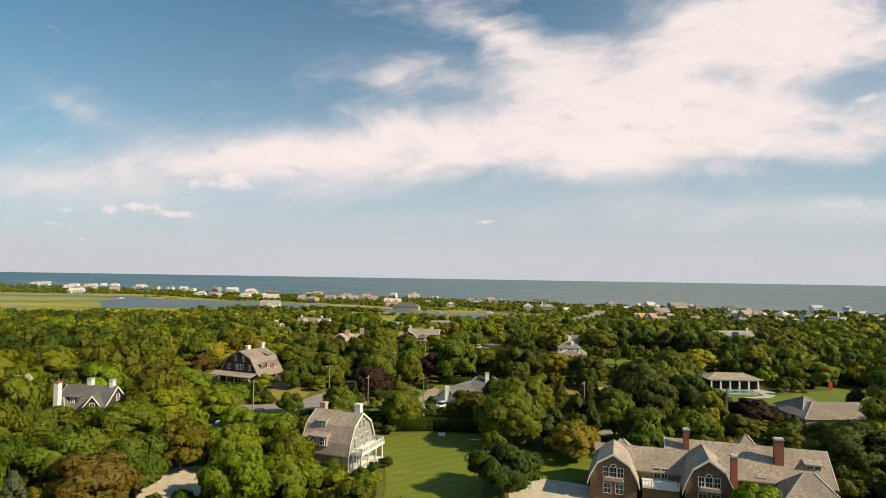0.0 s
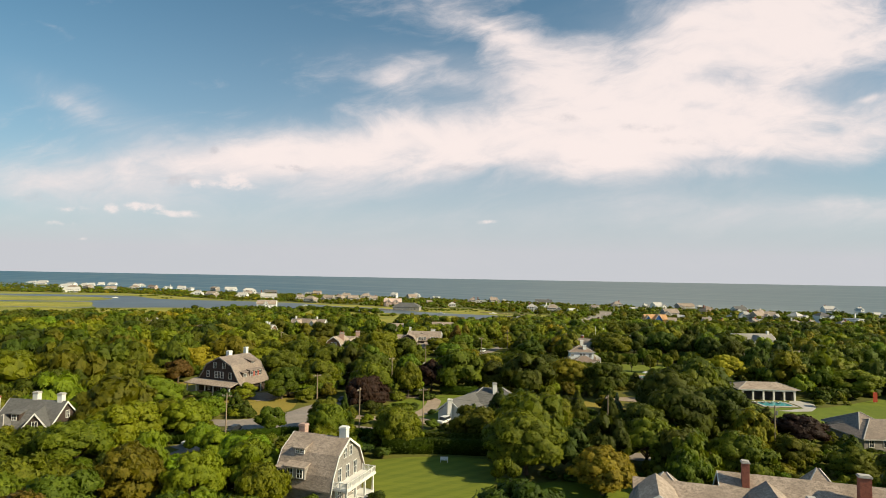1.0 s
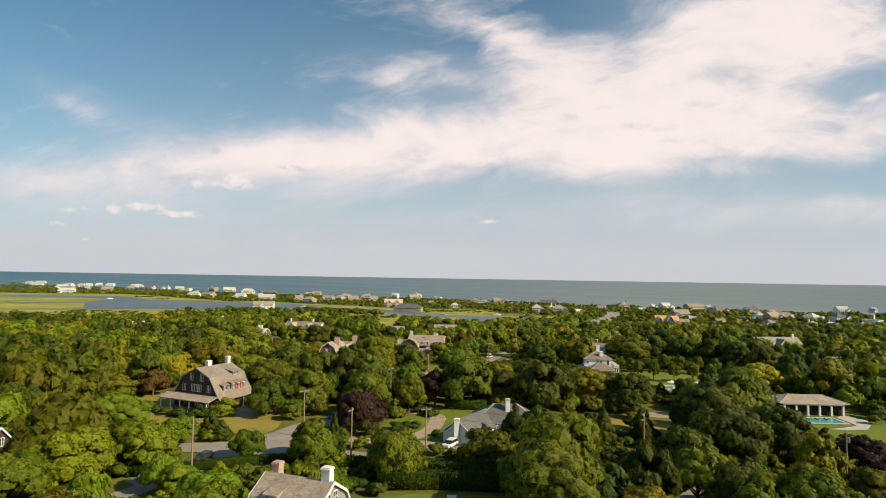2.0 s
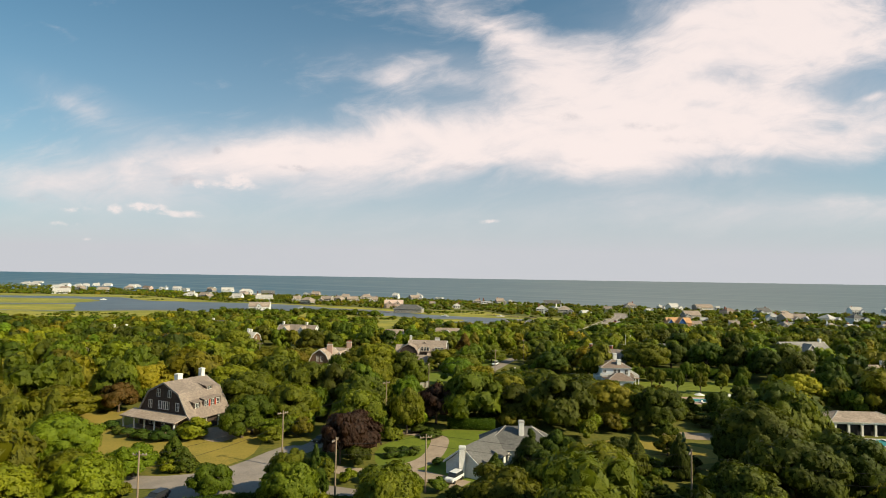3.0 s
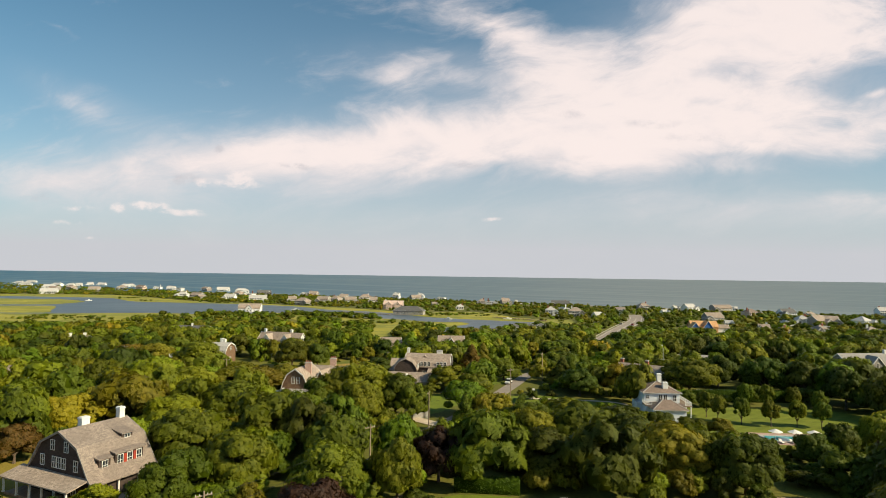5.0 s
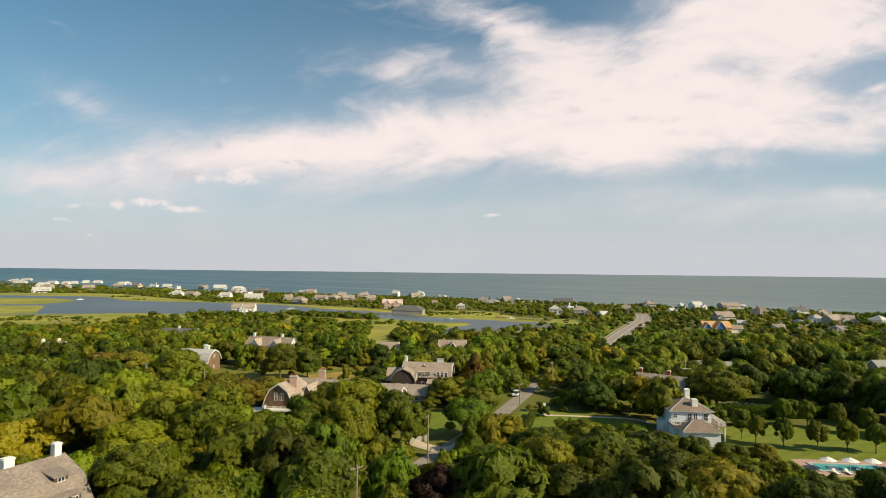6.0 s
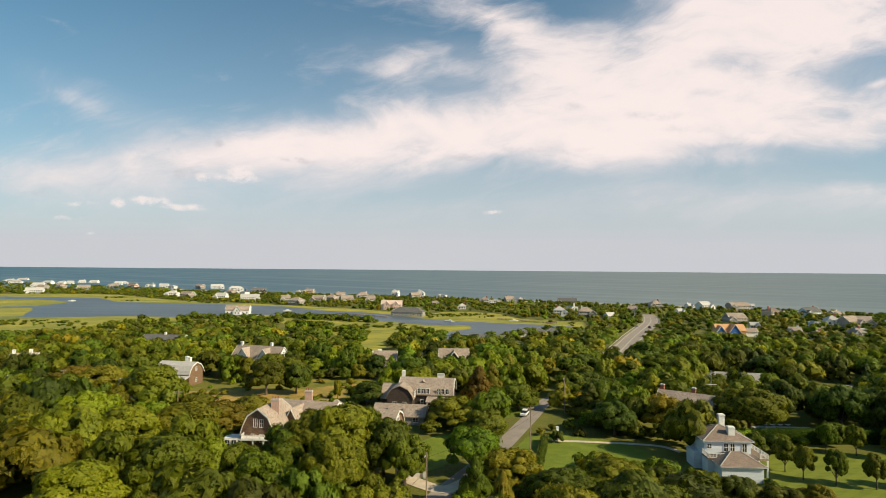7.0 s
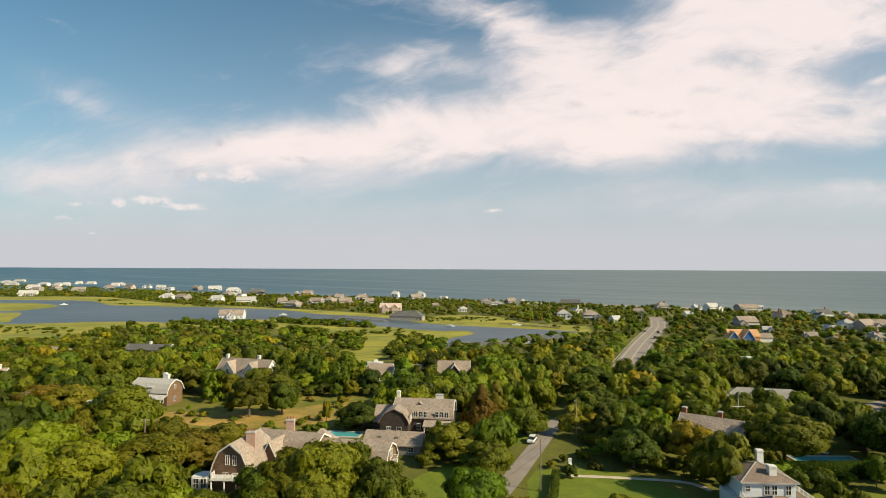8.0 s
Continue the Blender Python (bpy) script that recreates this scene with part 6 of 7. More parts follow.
def lounger(x, y, turn):
    S = thing("sun_lounger", "white poolside sun lounger with raised back", "lounger", pose(x, y, 0.02, 0, 0, turn), group="sun loungers")
    part("mattress", boxes((-0.35, -1.0, 0.32, 0.35, 0.4, 0.42, 0.03)), "canvas", S)
    part("backrest", boxes((-0.35, 0.0, 0, 0.35, 0.75, 0.1, 0.03)), "canvas", S, at=pose(0, 0.4, 0.34, 40, 0, 0))
    part("frame", boxes((-0.36, -1.0, 0.24, 0.36, 0.5, 0.31)), "wood_deck", S)
    for sx in (-0.3, 0.3):
        for sy in (-0.9, 0.4):
            part("leg", boxes((sx - 0.03, sy - 0.03, 0, sx + 0.03, sy + 0.03, 0.24)), "wood_deck", S)


pool(103, 203, 0, 9, 5.6, "turquoise swimming pool in front of the pool house")
pool(84, 249, -4, 13, 4.5, "long turquoise pool with white umbrellas on the lawn")
pool(92, 305.5, 0, 15, 4.2, "turquoise pool behind the hedge")
pool(-33, 324, -5, 9, 4.5, "small turquoise pool beside the garage")
sheet("pool_deck", [(74, 244), (96, 243), (97, 254), (75, 255)], 0.06, "pale_brick", "pinkish brick paving round the long pool", "paving", steps=1)
for ux, uy in ((79, 248), (83.5, 247.6), (88, 247.2), (94, 248)):
    umbrella(ux, uy)
for k in range(5):
    lounger(86 + k * 2.2, 309.5, 180)
for k in range(4):
    lounger(98 + k * 2.4, 204.4, 180)
for k in range(4):
    lounger(79 + k * 2.6, 245.4, 0)


def hedge(pts, width, height, leaf=HEDGE, label="clipped dense green hedge"):
    """A clipped hedge along a line: leaf sprays over a solid core."""
    line = [Vector((*p, 0)) for p in pts]
    V, F, K, base = [], [], [], 0
    for a, b in zip(line, line[1:]):
        d = b - a
        L = d.length
        d.normalize()
        nrm = np.array((-d.y, d.x, 0))
        dd = np.array(d[:])
        n = int(L * (width + 2 * height) * 12)
        s, q = rng.uniform(0, L, n), rng.uniform(0, width + 2 * height, n)
        side = np.where(q < height, -width / 2, np.where(q > height + width, width / 2, q - height - width / 2))
        z = np.where(q < height, q, np.where(q > height + width, q - height - width, height))
        p = np.array(a[:])[None] + s[:, None] * dd + side[:, None] * nrm + np.array((0, 0, 1))[None] * z[:, None] + rng.normal(0, 0.07, (n, 3))
        u1, u2 = unit(n) * 0.27, unit(n) * 0.27
        v = np.stack([p + u1, p + u2, p - u1], 1).reshape(-1, 3)
        V.append(v)
        F.append(np.arange(n * 3).reshape(-1, 3) + base)
        K.append(np.zeros(n))
        K.append(np.ones(12))
        base += n * 3
        w, h = width / 2 - 0.1, height - 0.08
        c = [np.array(e[:]) + nrm * k + np.array((0, 0, zz)) for e in (a, b) for k, zz in ((-w, 0), (w, 0), (w, h), (-w, h))]
        V.append(np.array(c))
        F.append(np.array([(0, 1, 5), (0, 5, 4), (1, 2, 6), (1, 6, 5), (2, 3, 7), (2, 7, 6), (3, 0, 4), (3, 4, 7), (0, 2, 1), (0, 3, 2), (4, 5, 6), (4, 6, 7)]) + base)
        base += 8
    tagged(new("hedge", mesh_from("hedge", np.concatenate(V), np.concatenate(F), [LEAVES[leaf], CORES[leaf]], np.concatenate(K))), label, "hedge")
    for a, b in zip(line, line[1:]):
        d = (b - a).normalized()
        nn = Vector((-d.y, d.x, 0)) * (width / 2 + 1.2)
        OPEN.append([((a + nn).x, (a + nn).y), ((b + nn).x, (b + nn).y), ((b - nn).x, (b - nn).y), ((a - nn).x, (a - nn).y)])


hedge([(-13, 146), (-2, 147), (11, 146)], 2.4, 3.0)
hedge([(-4, 151), (14, 150)], 2.0, 3.2)
hedge([(-22, 158), (2, 156)], 1.8, 2.0)
hedge([(-1, 210.5), (11, 209.5)], 2.0, 2.6, label="tall clipped hedge behind the lawn")
hedge([(66, 292), (112, 294)], 2.6, 3.6, label="clipped hedge along the orchard lawn")
hedge([(17, 270), (22, 292)], 1.6, 1.8, label="low clipped hedge beside the road")
hedge([(-2, 352), (20, 349)], 2.0, 2.4)
hedge([(2, 345), (22, 341)], 1.8, 2.6)
hedge([(-60, 150), (-38, 158), (-28, 160)], 1.8, 1.8)
for bx, by, bh, br in ((-8, 205, 2.2, 2.6), (-5, 201, 2.4, 2.8), (-13, 186, 2.0, 2.2), (-11, 187, 1.9, 2.1), (-8.5, 188, 1.9, 2.0), (-3, 181, 1.6, 1.5), (-83, 204, 2.2, 2.2), (-79, 200, 2.0, 2.0), (-75, 197, 2.2, 2.4), (-71, 195, 2.4, 2.6), (-66, 195, 3.4, 3.4),
                       (-13, 116, 1.6, 1.6), (-11, 119, 1.8, 1.8), (-15, 112, 2.0, 2.0), (-17, 144, 2.6, 3.0), (-12.5, 143, 2.2, 2.2), (64, 262, 1.6, 1.5), (65, 258, 1.4, 1.3), (20, 132, 1.6, 1.8), (24, 131, 1.6, 1.8), (28, 132, 1.6, 1.8), (33, 131, 1.8, 2.0), (37, 132, 1.6, 1.8)):
    tree(bx, by, bh, br, HEDGE, "bush", 0.0)


def utility_pole(x, y, h=11.0, turn=0.0, loaded=False):
    P = thing("utility_pole", "tall weathered wooden utility pole with crossarm", "utility pole", pose(x, y, 0, 0, 0, turn), group="utility poles along the road")
    bm = bmesh.new()
    bmesh.ops.create_cone(bm, cap_ends=True, segments=10, radius1=0.17, radius2=0.11, depth=h, matrix=Matrix.Translation((0, 0, h / 2)))
    part("pole", bm, "pole_wood", P)
    part("crossarm", boxes((-1.1, 0.12, h - 0.7, 1.1, 0.24, h - 0.56)), "pole_wood", P)
    for k in (-1.0, -0.5, 0.5, 1.0):
        part("insulator", boxes((k - 0.05, 0.13, h - 0.555, k + 0.05, 0.23, h - 0.36)), "stone_cap", P)
    if loaded:
        bm = bmesh.new()
        bmesh.ops.create_cone(bm, cap_ends=True, segments=10, radius1=0.26, radius2=0.26, depth=0.9, matrix=Matrix.Translation((0.42, 0, h - 1.7)))
        part("transformer", bm, "metal", P)


POLES = [(-48, 150), (-34, 178), (-19.9, 159.6), (-5, 166), (38, 156), (72, 148), (-17, 213), (-7, 246), (17, 283), (33, 322)]
for k, (px_, py_) in enumerate(POLES):
    utility_pole(px_, py_, 11.2 if k != 3 else 10.2, (k * 37) % 90, k == 5)


def wire(a, b, sag=0.8):
    cu = bpy.data.curves.new("wire", "CURVE")
    cu.dimensions, cu.bevel_depth, cu.bevel_resolution = "3D", 0.02, 1
    sp = cu.splines.new("POLY")
    sp.points.add(8)
    for i, p in enumerate(sp.points):
        s = i / 8
        q = Vector(a).lerp(Vector(b), s)
        p.co = (q.x, q.y, q.z - sag * 4 * s * (1 - s), 1)
    cu.materials.append(MATS["rubber"])
    tagged(new("power_line", cu), "thin black power line strung between poles", "power line", "power lines")


for a, b in ((0, 1), (1, 2), (2, 3), (3, 4), (4, 5), (1, 6), (6, 7), (7, 8), (8, 9)):
    for dz in (10.3, 8.4):
        wire((*POLES[a], dz), (*POLES[b], dz))


def car(x, y, turn, paint, label, suv=True):
    C = thing("car", label, "car", pose(x, y, 0.11, 0, 0, turn))
    L, W = 4.7, 1.85
    h1, h2 = (0.95, 1.7) if suv else (0.85, 1.4)
    bm = bmesh.new()
    prism(bm, [(-L / 2, 0.4), (-L / 2 + 0.1, h1), (-L / 2 + 1.2, h1 + 0.08), (L / 2 - 0.05, h1 + 0.05), (L / 2, 0.4)], "y", -W / 2, W / 2)
    bmesh.ops.bevel(bm, geom=bm.edges[:], offset=0.08, segments=2, affect="EDGES")
    body = part("body", bm, paint, C)
    bm = bmesh.new()
    prism(bm, [(-L / 2 + 1.1, h1 + 0.06), (-L / 2 + 1.8, h2 - 0.05), (L / 2 - 0.6, h2 - 0.05), (L / 2 - 0.15, h1 + 0.04)], "y", -W / 2 + 0.1, W / 2 - 0.1)
    part("cabin_glass", bm, "window_glass", C)
    bm = bmesh.new()
    box(bm, -L / 2 + 1.75, -W / 2 + 0.14, h2 - 0.045, L / 2 - 0.55, W / 2 - 0.14, h2 + 0.03, 0.03)
    part("roof", bm, paint, C)
    for s in (-1, 1):
        for wx in (-L / 2 + 0.9, L / 2 - 0.9):
            bm = bmesh.new()
            bmesh.ops.create_cone(bm, cap_ends=True, segments=14, radius1=0.34, radius2=0.34, depth=0.24, matrix=Matrix.Translation((wx, s * (W / 2 - 0.1), 0.34)) @ Matrix.Rotation(math.pi / 2, 4, "X"))
            part("wheel", bm, "rubber", C)
        part("headlight", boxes((-L / 2 - 0.01, s * 0.7 - 0.18, 0.62, -L / 2 + 0.06, s * 0.7 + 0.18, 0.78)), "white_paint", body)
        part("tail_light", boxes((L / 2 - 0.06, s * 0.75 - 0.12, 0.6, L / 2 + 0.012, s * 0.75 + 0.12, 0.88)), "red_panel", body)


car(0.2, 171.8, 60, "car_white", "white sport utility car parked on the cottage driveway")
car(-55, 149.5, 65, "car_white", "white sport utility car on the village road")
car(-50, 160, 75, "car_dark", "dark car on the village road", False)
car(-30, 196, 60, "car_dark", "dark car on the village road", False)
ROADCARS = ((85, 446, "car_dark"), (92, 440, "car_dark"), (137, 556, "car_dark"), (151, 590, "car_red"), (144, 598, "car_silver"), (148, 622, "car_dark"), (140, 540, "car_red"))
for cx_, cy_, cp in ROADCARS:
    car(cx_, cy_, 246, cp, {"car_dark": "dark car driving on the pale highway", "car_red": "red car on the pale highway", "car_silver": "silver car on the pale highway"}[cp], cp != "car_silver")
for k in range(5):
    car(-69 + k * 6.0, 379 + k * 0.6, 10, ("car_dark", "car_silver", "car_white")[k % 3], "car parked beside the field among trees")
car(20, 318, 70, "car_white", "white pickup parked at the roadside")

# road markings on the highway
for off, wd in ((-5.2, 0.25), (-0.2, 0.15), (0.2, 0.15), (5.2, 0.25)):
    pts = [(65, 404), (75, 423), (118, 525), (166, 633), (186, 690)]
    nx, ny = 0.92, -0.39
    strip("road_line", [(x + nx * off, y + ny * off) for x, y in pts], wd * 1.6, 0.075, "paint_line", "painted line on the highway", "road marking", keep_open=False)
for sgn in (-1, 1):
    G = thing("guard_rail", "pale low rail along the highway bridge", "guard rail", pose(0, 0, 0))
    ln = spline([(72, 416), (118, 525), (166, 633), (180, 672)], 8, closed=False)
    bm = bmesh.new()
    for a, b in zip(ln, ln[1:]):
        d = b - a
        n = Vector((d.y, -d.x, 0)).normalized() * sgn * 7.2
        q = d.to_track_quat("X", "Z").to_matrix().to_4x4()
        bmesh.ops.create_cube(bm, size=1, matrix=Matrix.Translation((a + b) / 2 + n + Vector((0, 0, 0.65))) @ q @ Matrix.Diagonal((d.length, 0.12, 0.35, 1)))
        bmesh.ops.create_cube(bm, size=1, matrix=Matrix.Translation(a + n + Vector((0, 0, 0.35))) @ q @ Matrix.Diagonal((0.2, 0.2, 0.8, 1)))
    part("rail", bm, "stone_cap", G)


def street_lamp(x, y):
    S = thing("street_lamp", "slim metal street lamp on the highway", "street lamp", pose(x, y, 0), group="street lamps on the highway")
    bm = bmesh.new()
    bmesh.ops.create_cone(bm, cap_ends=True, segments=8, radius1=0.14, radius2=0.08, depth=10, matrix=Matrix.Translation((0, 0, 5)))
    part("pole", bm, "metal", S)
    part("arm", boxes((-2.2, -0.05, 9.85, 0, 0.05, 9.97)), "metal", S)
    part("lamp_head", boxes((-2.7, -0.15, 9.75, -2.0, 0.15, 9.9)), "stone_cap", S)


for lx, ly in ((152, 630), (160, 655), (168, 676), (158, 645), (186, 660), (196, 690)):
    street_lamp(lx, ly)
for lx, ly in ((-78, 300), (58, 300), (-205, 380), (-130, 330)):
    utility_pole(lx, ly, 10.5)


def flagpole(x, y):
    P = thing("flagpole", "white ship-mast flagpole with yard beside the house", "flagpole", pose(x, y, 0))
    bm = bmesh.new()
    bmesh.ops.create_cone(bm, cap_ends=True, segments=8, radius1=0.13, radius2=0.06, depth=14, matrix=Matrix.Translation((0, 0, 7)))
    part("pole", bm, "white_paint", P)
    part("yard", boxes((-1.8, -0.05, 9.5, 1.8, 0.05, 9.62)), "white_paint", P)


flagpole(78, 321)


def boat(x, y, turn, L=8.0):
    B = thing("boat", "small white motorboat on the grey water", "boat", pose(x, y, 0.1, 0, 0, turn), group="boats on the pond")
    bm = bmesh.new()
    for z, k in ((0.0, 0.75), (0.9, 1.0)):
        for px_, py_ in ((-L / 2, -1.1), (L * 0.2, -1.2), (L / 2 * (1.0 + 0.1 * (k - 0.75)), 0), (L * 0.2, 1.2), (-L / 2, 1.1)):
            bm.verts.new((px_ * (0.94 if k < 1 else 1), py_ * k, z))
    v = bm.verts[:]
    bm.faces.new(v[:5][::-1])
    bm.faces.new(v[5:])
    for i in range(5):
        bm.faces.new((v[i], v[(i + 1) % 5], v[5 + (i + 1) % 5], v[5 + i]))
    part("hull", bm, "white_paint", B)
    part("cabin", boxes((-0.8, -0.7, 0.9, 1.4, 0.7, 1.9, 0.08)), "white_paint", B)
    part("windscreen", boxes((1.41, -0.65, 1.2, 1.46, 0.65, 1.8)), "window_glass", B)


for bx, by, bt in ((-475, 860, 40), (-168, 728, 10), (-3, 628, -20), (52, 640, 0), (-40, 446, 10)):
    boat(bx, by, bt)


def dock(x0, y0, x1, y1, w=2.2):
    a, b = Vector((x0, y0, 0)), Vector((x1, y1, 0))
    d = b - a
    D = thing("dock", "weathered wooden dock along the creek", "dock", pose(0, 0, 0))
    q = d.to_track_quat("X", "Z").to_matrix().to_4x4()
    bm = bmesh.new()
    bmesh.ops.create_cube(bm, size=1, matrix=Matrix.Translation((a + b) / 2 + Vector((0, 0, 0.9))) @ q @ Matrix.Diagonal((d.length, w, 0.25, 1)))
    part("planking", bm, "wood_deck", D)
    n = int(d.length / 4)
    n_ = Vector((-d.y, d.x, 0)).normalized() * w * 0.45
    for k in range(n + 1):
        for s in (-1, 1):
            c = a + d * (k / n) + n_ * s
            part("pile", boxes((c.x - 0.15, c.y - 0.15, 0, c.x + 0.15, c.y + 0.15, 1.6)), "pole_wood", D)


dock(-112, 700, -60, 668)
dock(40, 655, 84, 618)
dock(50, 521, 72, 530)


def bench(x, y):
    B = thing("garden_bench", "small white garden bench at the lawn's edge", "bench", pose(x, y, 0.05))
    part("seat", boxes((-0.8, -0.25, 0.42, 0.8, 0.25, 0.5)), "white_paint", B)
    part("backrest", boxes((-0.8, 0.22, 0.55, 0.8, 0.3, 1.0)), "white_paint", B)
    for s in (-0.7, 0.7):
        part("leg", boxes((s - 0.05, -0.22, 0, s + 0.05, 0.28, 0.42)), "white_paint", B)


bench(0.3, 140.5)


def gate_wall(x, y, turn, L, label):
    W = thing("garden_wall", label, "wall", pose(x, y, 0, 0, 0, turn))
    part("wall_body", boxes((-L / 2, -0.2, 0, L / 2, 0.2, 1.5)), "white_wall", W)
    for s in (-1, 1):
        part("pier", boxes((s * L / 2 - 0.4, -0.4, 0, s * L / 2 + 0.4, 0.4, 2.2)), "white_paint", W)


gate_wall(-11, 265, -8, 6, "white garden wall with piers at a driveway")
gate_wall(26, 296, 80, 4, "white gate pier at the front lawn")


def slide_board(x, y):
    S = thing("banner", "pinkish red upright banner on the lawn", "banner", pose(x, y, 0), group="red banners on the lawn")
    part("cloth", boxes((-0.7, -0.03, 0.3, 0.7, 0.03, 3.4)), "red_panel", S)
    part("post", boxes((-0.05, 0.035, 0, 0.05, 0.13, 3.5)), "white_paint", S)


slide_board(138, 208)
slide_board(150, 196)


# ---- woods ----
def free(x, y, r):
    for px, py, pr in PLACED:
        if (px - x) ** 2 + (py - y) ** 2 < (0.62 * (pr + r)) ** 2:
            return False
    return not any(inside(x, y, poly) for poly in OPEN)


def coast_y(x):
    for (ax, ay), (bx, by) in zip(COAST, COAST[1:]):
        if ax <= x <= bx:
            return ay + (by - ay) * (x - ax) / (bx - ax)
    return -5000


# plots with nothing taller than shrubs
LOW = [[(-22, 148), (16, 146), (18, 176), (-20, 178)], [(-66, 136), (-24, 128), (-24, 180), (-60, 184)], [(82, 162), (120, 162), (120, 205), (88, 205)],
       [(-80, 168), (-44, 162), (-44, 190), (-80, 196)], [(-80, 302), (-24, 302), (-24, 345), (-80, 345)], [(62, 222), (112, 222), (116, 250), (62, 246)],
       [(-4, 246), (34, 262), (36, 310), (8, 300)], [(-330, 500), (-240, 500), (-240, 560), (-330, 560)], [(12, 60), (72, 60), (72, 100), (12, 100)], [(22, 160), (66, 160), (66, 200), (22, 200)], [(52, 116), (100, 112), (100, 150), (52, 150)]]


# dry yard
sight_rise(-87, 209, 0, 5, 36, 0.27)
sight_rise(-75, 196, 0, 6, 35, 0.31)
sight_rise(-62, 197, 0, 5, 30, 0.32)
sight_rise(-51, 197, 0, 4, 25, 0.34)
sight_rise(-70, 190, 0, 6, 32, 0.30)
sight_rise(-73, 208, 3, 6, 20, 0.16)
sight_rise(-56, 201, 0, 3, 16, 0.19)
# gravel forecourt
sight_rise(-47, 106, 0, 4, 24, 0.32)
# striped lawn
sight_rise(0, 104, 0, 7, 0, 0.37)
sight_rise(7, 122, 0, 5, -4, 0.32)
# balcony house
sight_rise(-18, 116, 0, 4, 10, 0.35)
sight_rise(-26, 121, 3, 4, 13, 0.30)
# twin-gabled house
sight_rise(-86, 142, 6, 7, 32, 0.20)
# cross road
sight_rise(-51, 165, 0, 4, 18, 0.23)
sight_rise(-53, 149, 0, 4, 21, 0.25)
sight_rise(-39, 179, 0, 3, 13, 0.22)
# villa
sight_rise(56, 276, 3, 5, -17, 0.19)
sight_rise(66, 274, 0, 3, -20, 0.20)
sight_rise(61, 262, 0, 3, -26, 0.29)
sight_rise(54, 270, 2, 5, -22, 0.27)
# orchard lawn and pool
sight_rise(75, 279, 0, 5, -22, 0.19)
sight_rise(82, 261, 0, 6, -26, 0.21)
sight_rise(95, 261, 0, 6, -30, 0.20)
sight_rise(86, 251, 0, 6, -29, 0.22)
# glade
sight_rise(25, 203, 0, 4, -13, 0.34)
sight_rise(28, 200, 0, 5, -15, 0.35)
sight_rise(59, 205, 0, 4, -28, 0.30)
sight_rise(65, 204, 0, 4, -31, 0.30)
# pool house
sight_rise(105, 205, 0, 6, -28, 0.17)
sight_rise(103, 175, 0, 6, -32, 0.19)
# road and front lawn
sight_rise(19, 307, 0, 3, -7, 0.24)
sight_rise(16, 296, 0, 3, -7, 0.26)
sight_rise(28, 296, 0, 3, -10, 0.26)
sight_rise(40, 287, 0, 5, -15, 0.27)
sight_rise(23, 293, 0, 4, -9, 0.26)
# pools and drives
sight_rise(88, 307, 0, 6, -27, 0.22)
sight_rise(151, 375, 0, 4, -32, 0.15)
sight_rise(15, 290, 0, 4, -7, 0.36)
sight_rise(22, 310, 0, 4, -9, 0.31)
# estate
sight_rise(-53, 282, 1, 4, 19, 0.29)
sight_rise(-50, 283, 4, 4, 18, 0.27)
# meadow and the houses past it
sight_rise(-71, 338, 0, 5, 19, 0.21)
sight_rise(-51, 351, 0, 7, 13, 0.21)
sight_rise(-103, 360, 1, 6, 24, 0.18)
sight_rise(-93, 416, 4, 10, 18, 0.15)


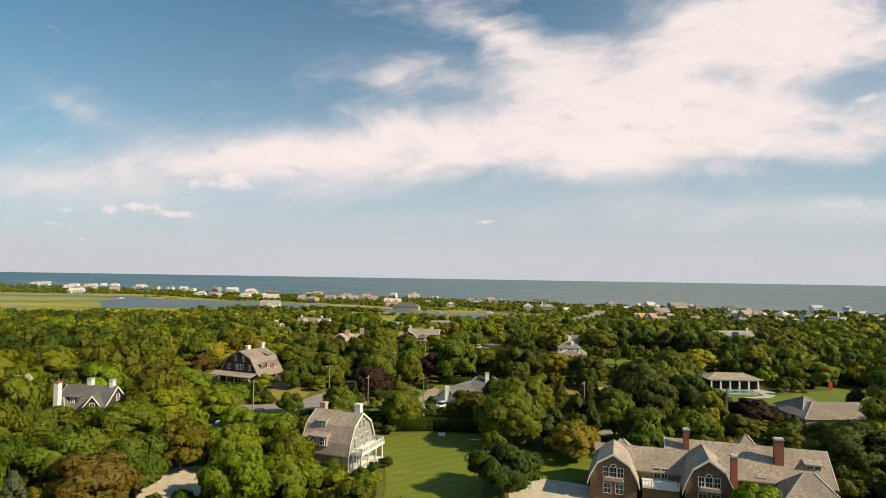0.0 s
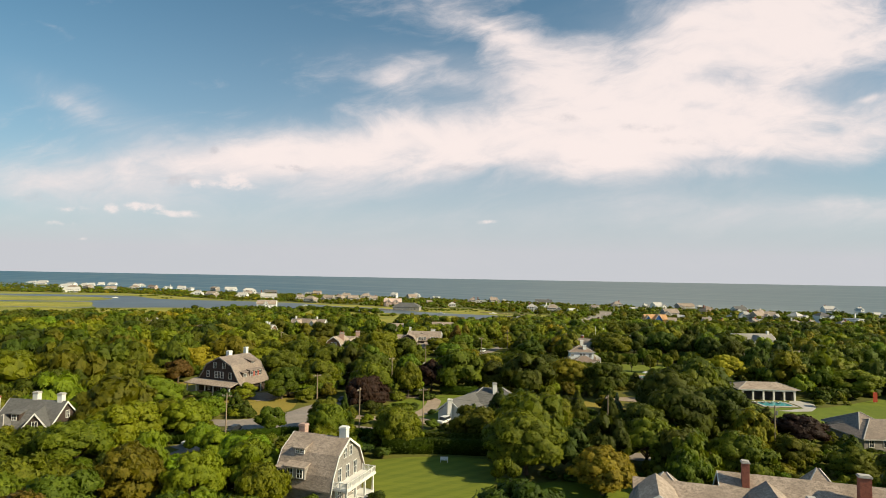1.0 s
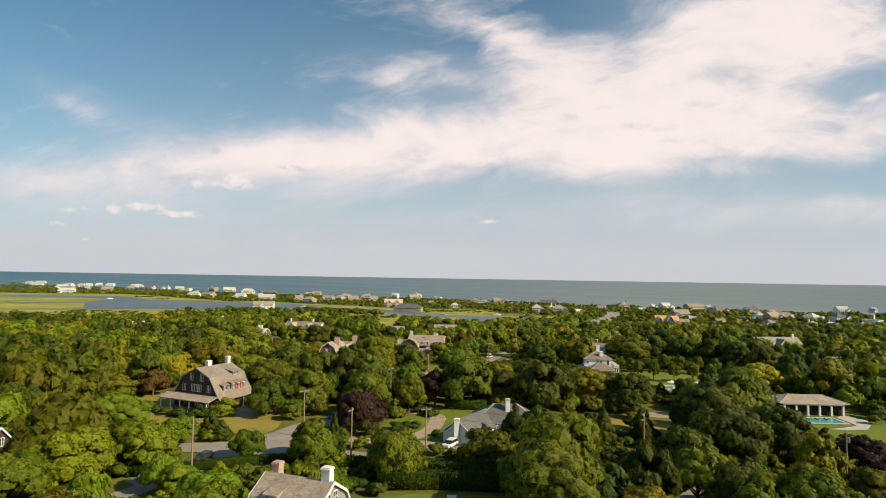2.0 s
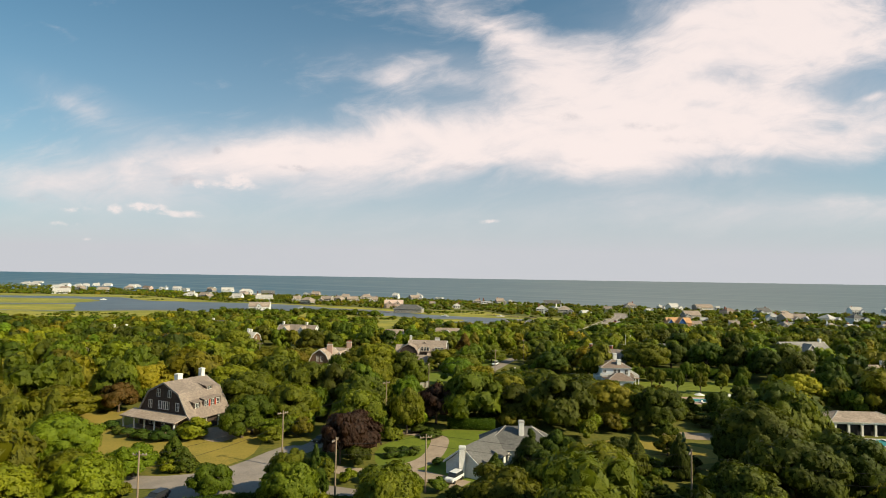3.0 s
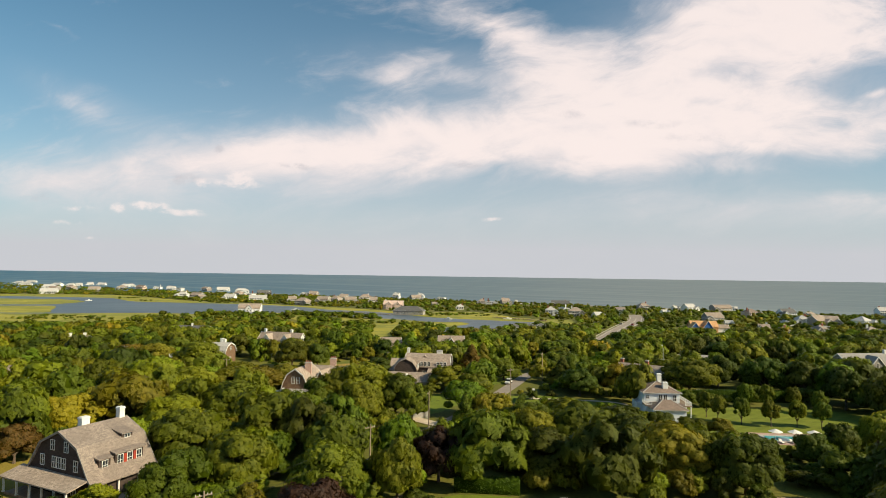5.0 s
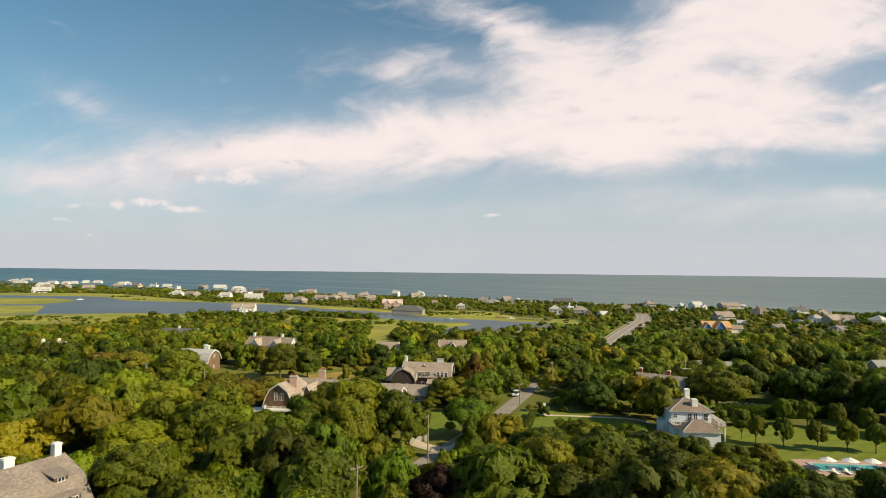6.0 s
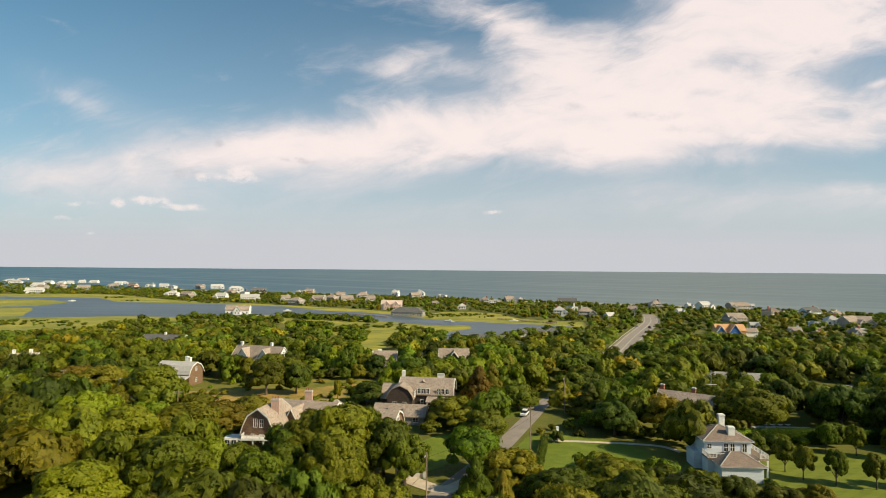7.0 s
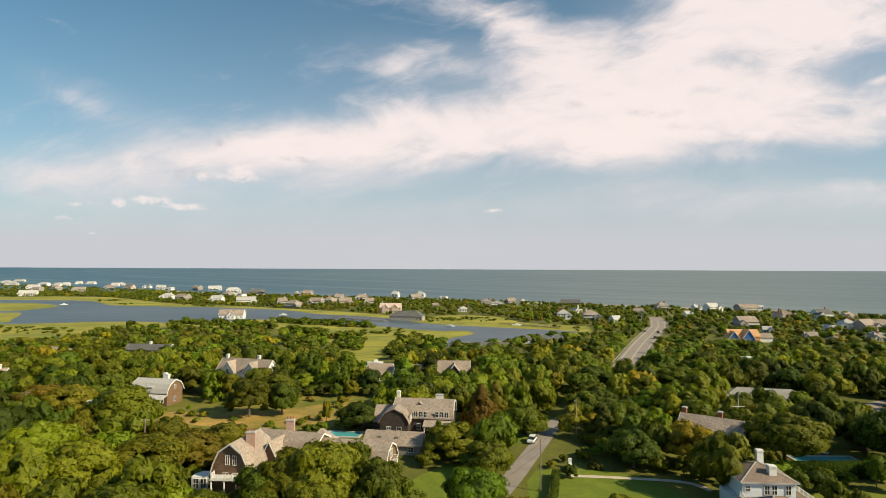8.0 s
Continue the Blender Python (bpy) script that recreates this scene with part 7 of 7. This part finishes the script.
def woods():
    """Trees that nobody could count, in three belts by distance from the path."""
    r0 = random.Random(11)
    belts = {"near": [], "middle": [], "far": []}
    cell = {}

    def clear(x, y, r):
        for i in range(int(x // 12) - 1, int(x // 12) + 2):
            for j in range(int(y // 12) - 1, int(y // 12) + 2):
                for px, py, pr in cell.get((i, j), ()):
                    if (px - x) ** 2 + (py - y) ** 2 < (0.53 * (pr + r)) ** 2:
                        return False
        return True

    for p in PLACED:
        cell.setdefault((int(p[0] // 12), int(p[1] // 12)), []).append(p)
    polys = [(min(q[0] for q in o), max(q[0] for q in o), min(q[1] for q in o), max(q[1] for q in o), o) for o in OPEN]
    tries = 28500
    for k in range(tries):
        near = k < 10000
        y = r0.uniform(45, 430) if near else r0.uniform(400, 1150) if k < 22500 else r0.uniform(850, 1900)
        x = r0.uniform(-0.84, 0.84 if k < 22500 else 0.0) * (y + 18)
        if y > coast_y(x) - 35:
            continue
        far = y > 430
        r = r0.uniform(2.0, 4.6) if far else r0.uniform(6.6, 9.6) if k < 1500 else r0.uniform(3.0, 6.4) if y < 200 else r0.uniform(4.0, 7.2)
        h = r0.uniform(2.4, 5.4) if far else min(r * r0.uniform(1.35, 2.0) + 1, 14.0)
        if not far and y > 300:
            r, h = r * 0.94, min(h * 0.9, 11.0)
        if y < 135:
            r, h = min(r, 4.8), min(h, 9.5)
        if far and y < 720 and r0.random() < 0.28:
            r, h = r0.uniform(4.4, 6.4), r0.uniform(4.8, 7.2)
        if far and y < 520 and r0.random() < 0.5:
            r, h = r0.uniform(4.6, 6.8), r0.uniform(5.2, 7.8)
        if not far:
            # smaller growth on the near side of a large crown
            for tx, ty, tr, th in TALL:
                if y < ty and ty - y < 20 and abs(x - tx) < 20:
                    d = Vector((tx, 110)).normalized()
                    q = Vector((tx - x, ty - y))
                    if abs(q.x * d.y - q.y * d.x) < tr * 0.9 and 0 < q.dot(d) < tr + 12:
                        r, h = min(r, 3.0), min(h, th * 0.45)
        if any(inside(x, y, o) for o in LOW):
            r, h = min(r, 2.0), min(h, 2.4)
        most = growth_limit(x, y, r)
        if most < h:
            if most < 1.6:
                continue
            r, h = min(r, max(most * 0.7, 1.4)), most
        if not clear(x, y, r) or any(a - r < x < b + r and c - r < y < d + r and (inside(x, y, o) or inside(x + r * 0.6, y, o) or inside(x - r * 0.6, y, o)) for a, b, c, d, o in polys):
            continue
        cell.setdefault((int(x // 12), int(y // 12)), []).append((x, y, r))
        # side light put into leaf choice: darker leaves on the right, lighter elsewhere
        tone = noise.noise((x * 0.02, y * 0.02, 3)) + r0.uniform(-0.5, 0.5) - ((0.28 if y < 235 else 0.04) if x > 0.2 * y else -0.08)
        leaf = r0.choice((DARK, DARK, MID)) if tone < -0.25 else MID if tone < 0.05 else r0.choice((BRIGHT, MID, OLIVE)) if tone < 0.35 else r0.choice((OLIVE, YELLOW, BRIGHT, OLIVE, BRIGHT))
        if leaf == YELLOW and y < 310:
            leaf = OLIVE if y > 150 else MID
        if far and leaf == DARK:
            leaf = MID
        closest = max(75, abs(x) / 0.767)
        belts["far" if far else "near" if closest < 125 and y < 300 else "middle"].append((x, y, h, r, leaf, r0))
    for name, items in belts.items():
        Vs, Fs, Is, Ns, Ts, base = [], [], [], [], [], 0
        for x, y, h, r, leaf, _ in items:
            if name == "near":
                V, F, I, N = r0.choice(BELT["round"] if r0.random() < 0.88 else BELT["cone"])
            elif name == "middle":
                V, F, I, N = r0.choice(MIDDLE["round"] if r0.random() < 0.86 else MIDDLE["cone"])
            else:
                V, F, I, N = r0.choice(FAR)
            a = r0.uniform(0, 6.28)
            ca, sa = math.cos(a), math.sin(a)
            W = V * np.array([r, r, h], np.float32)
            W = np.stack([W[:, 0] * ca - W[:, 1] * sa + x, W[:, 0] * sa + W[:, 1] * ca + y, W[:, 2] + 0.05], 1)
            Vs.append(W)
            Ns.append(np.stack([N[:, 0] * ca - N[:, 1] * sa, N[:, 0] * sa + N[:, 1] * ca, N[:, 2] * 0.75], 1))
            Ts.append(np.full(len(V), r0.random()))
            Fs.append(F + base)
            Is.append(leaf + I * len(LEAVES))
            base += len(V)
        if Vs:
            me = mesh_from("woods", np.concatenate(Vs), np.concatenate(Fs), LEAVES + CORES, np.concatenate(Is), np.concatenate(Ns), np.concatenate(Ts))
            label = {"near": "mixed green deciduous trees growing close together", "middle": "mixed green wooded gardens between houses", "far": "low green coastal scrub and far trees"}[name]
            tagged(new("woods", me), label, "trees", kind="stuff")
        print("belt", name, len(items), sum(len(f) for f in Fs))


woods()


# thickets along the creek: from, to, half width, how many
CREEK_SHRUBS = [(-160, 664, -84, 626, 6, 70), (-84, 626, -66, 618, 4, 10), (-230, 640, -150, 620, 9, 60), (-120, 590, -80, 545, 9, 50), (-70, 560, -62, 480, 8, 40), (20, 505, 70, 545, 7, 50), (-34, 520, -22, 552, 3, 8)]


def marsh_shrubs():
    """Clumps of low shrubs in the salt marsh."""
    r1 = random.Random(23)
    Vs, Fs, Is, Ns, base, n = [], [], [], [], 0, 0
    spots = []
    for ax, ay, bx, by, wide, many in CREEK_SHRUBS:
        for _ in range(many):
            q = r1.random()
            spots.append((ax + (bx - ax) * q + r1.uniform(-wide, wide), ay + (by - ay) * q + r1.uniform(-wide, wide), r1.uniform(2.6, 5.0), r1.uniform(0.8, 1.25)))
    for x, y, r, k in spots:
        V, F, I, N = r1.choice(FAR)
        Ns.append(N)
        Vs.append(V * np.array([r, r, r * k], np.float32) + np.array([x, y, 0.05], np.float32))
        Fs.append(F + base)
        Is.append(r1.choice((MID, OLIVE, MID, BRIGHT)) + I * len(LEAVES))
        base += len(V)
    for _ in range(6000):
        x, y = r1.uniform(-560, 100), r1.uniform(440, 960)
        if n > 320 or not inside(x, y, MARSH) or inside(x, y, POND):
            continue
        if noise.noise((x * 0.018, y * 0.018, 7.0)) < 0.22 or any(inside(x + dx, y + dy, POND) for dx, dy in ((8, 0), (-8, 0), (0, 10), (0, -10))):
            continue
        n += 1
        V, F, I, N = r1.choice(FAR)
        Ns.append(N)
        r = r1.uniform(1.2, 3.4)
        Vs.append(V * np.array([r, r, r * r1.uniform(0.55, 0.9)], np.float32) + np.array([x, y, 0.05], np.float32))
        Fs.append(F + base)
        Is.append(r1.choice((MID, OLIVE, BRIGHT, OLIVE)) + I * len(LEAVES))
        base += len(V)
    tagged(new("marsh_shrubs", mesh_from("marsh_shrubs", np.concatenate(Vs), np.concatenate(Fs), LEAVES + CORES, np.concatenate(Is), np.concatenate(Ns))), "low olive shrubs in clumps on the salt marsh", "shrubs", kind="stuff")


marsh_shrubs()
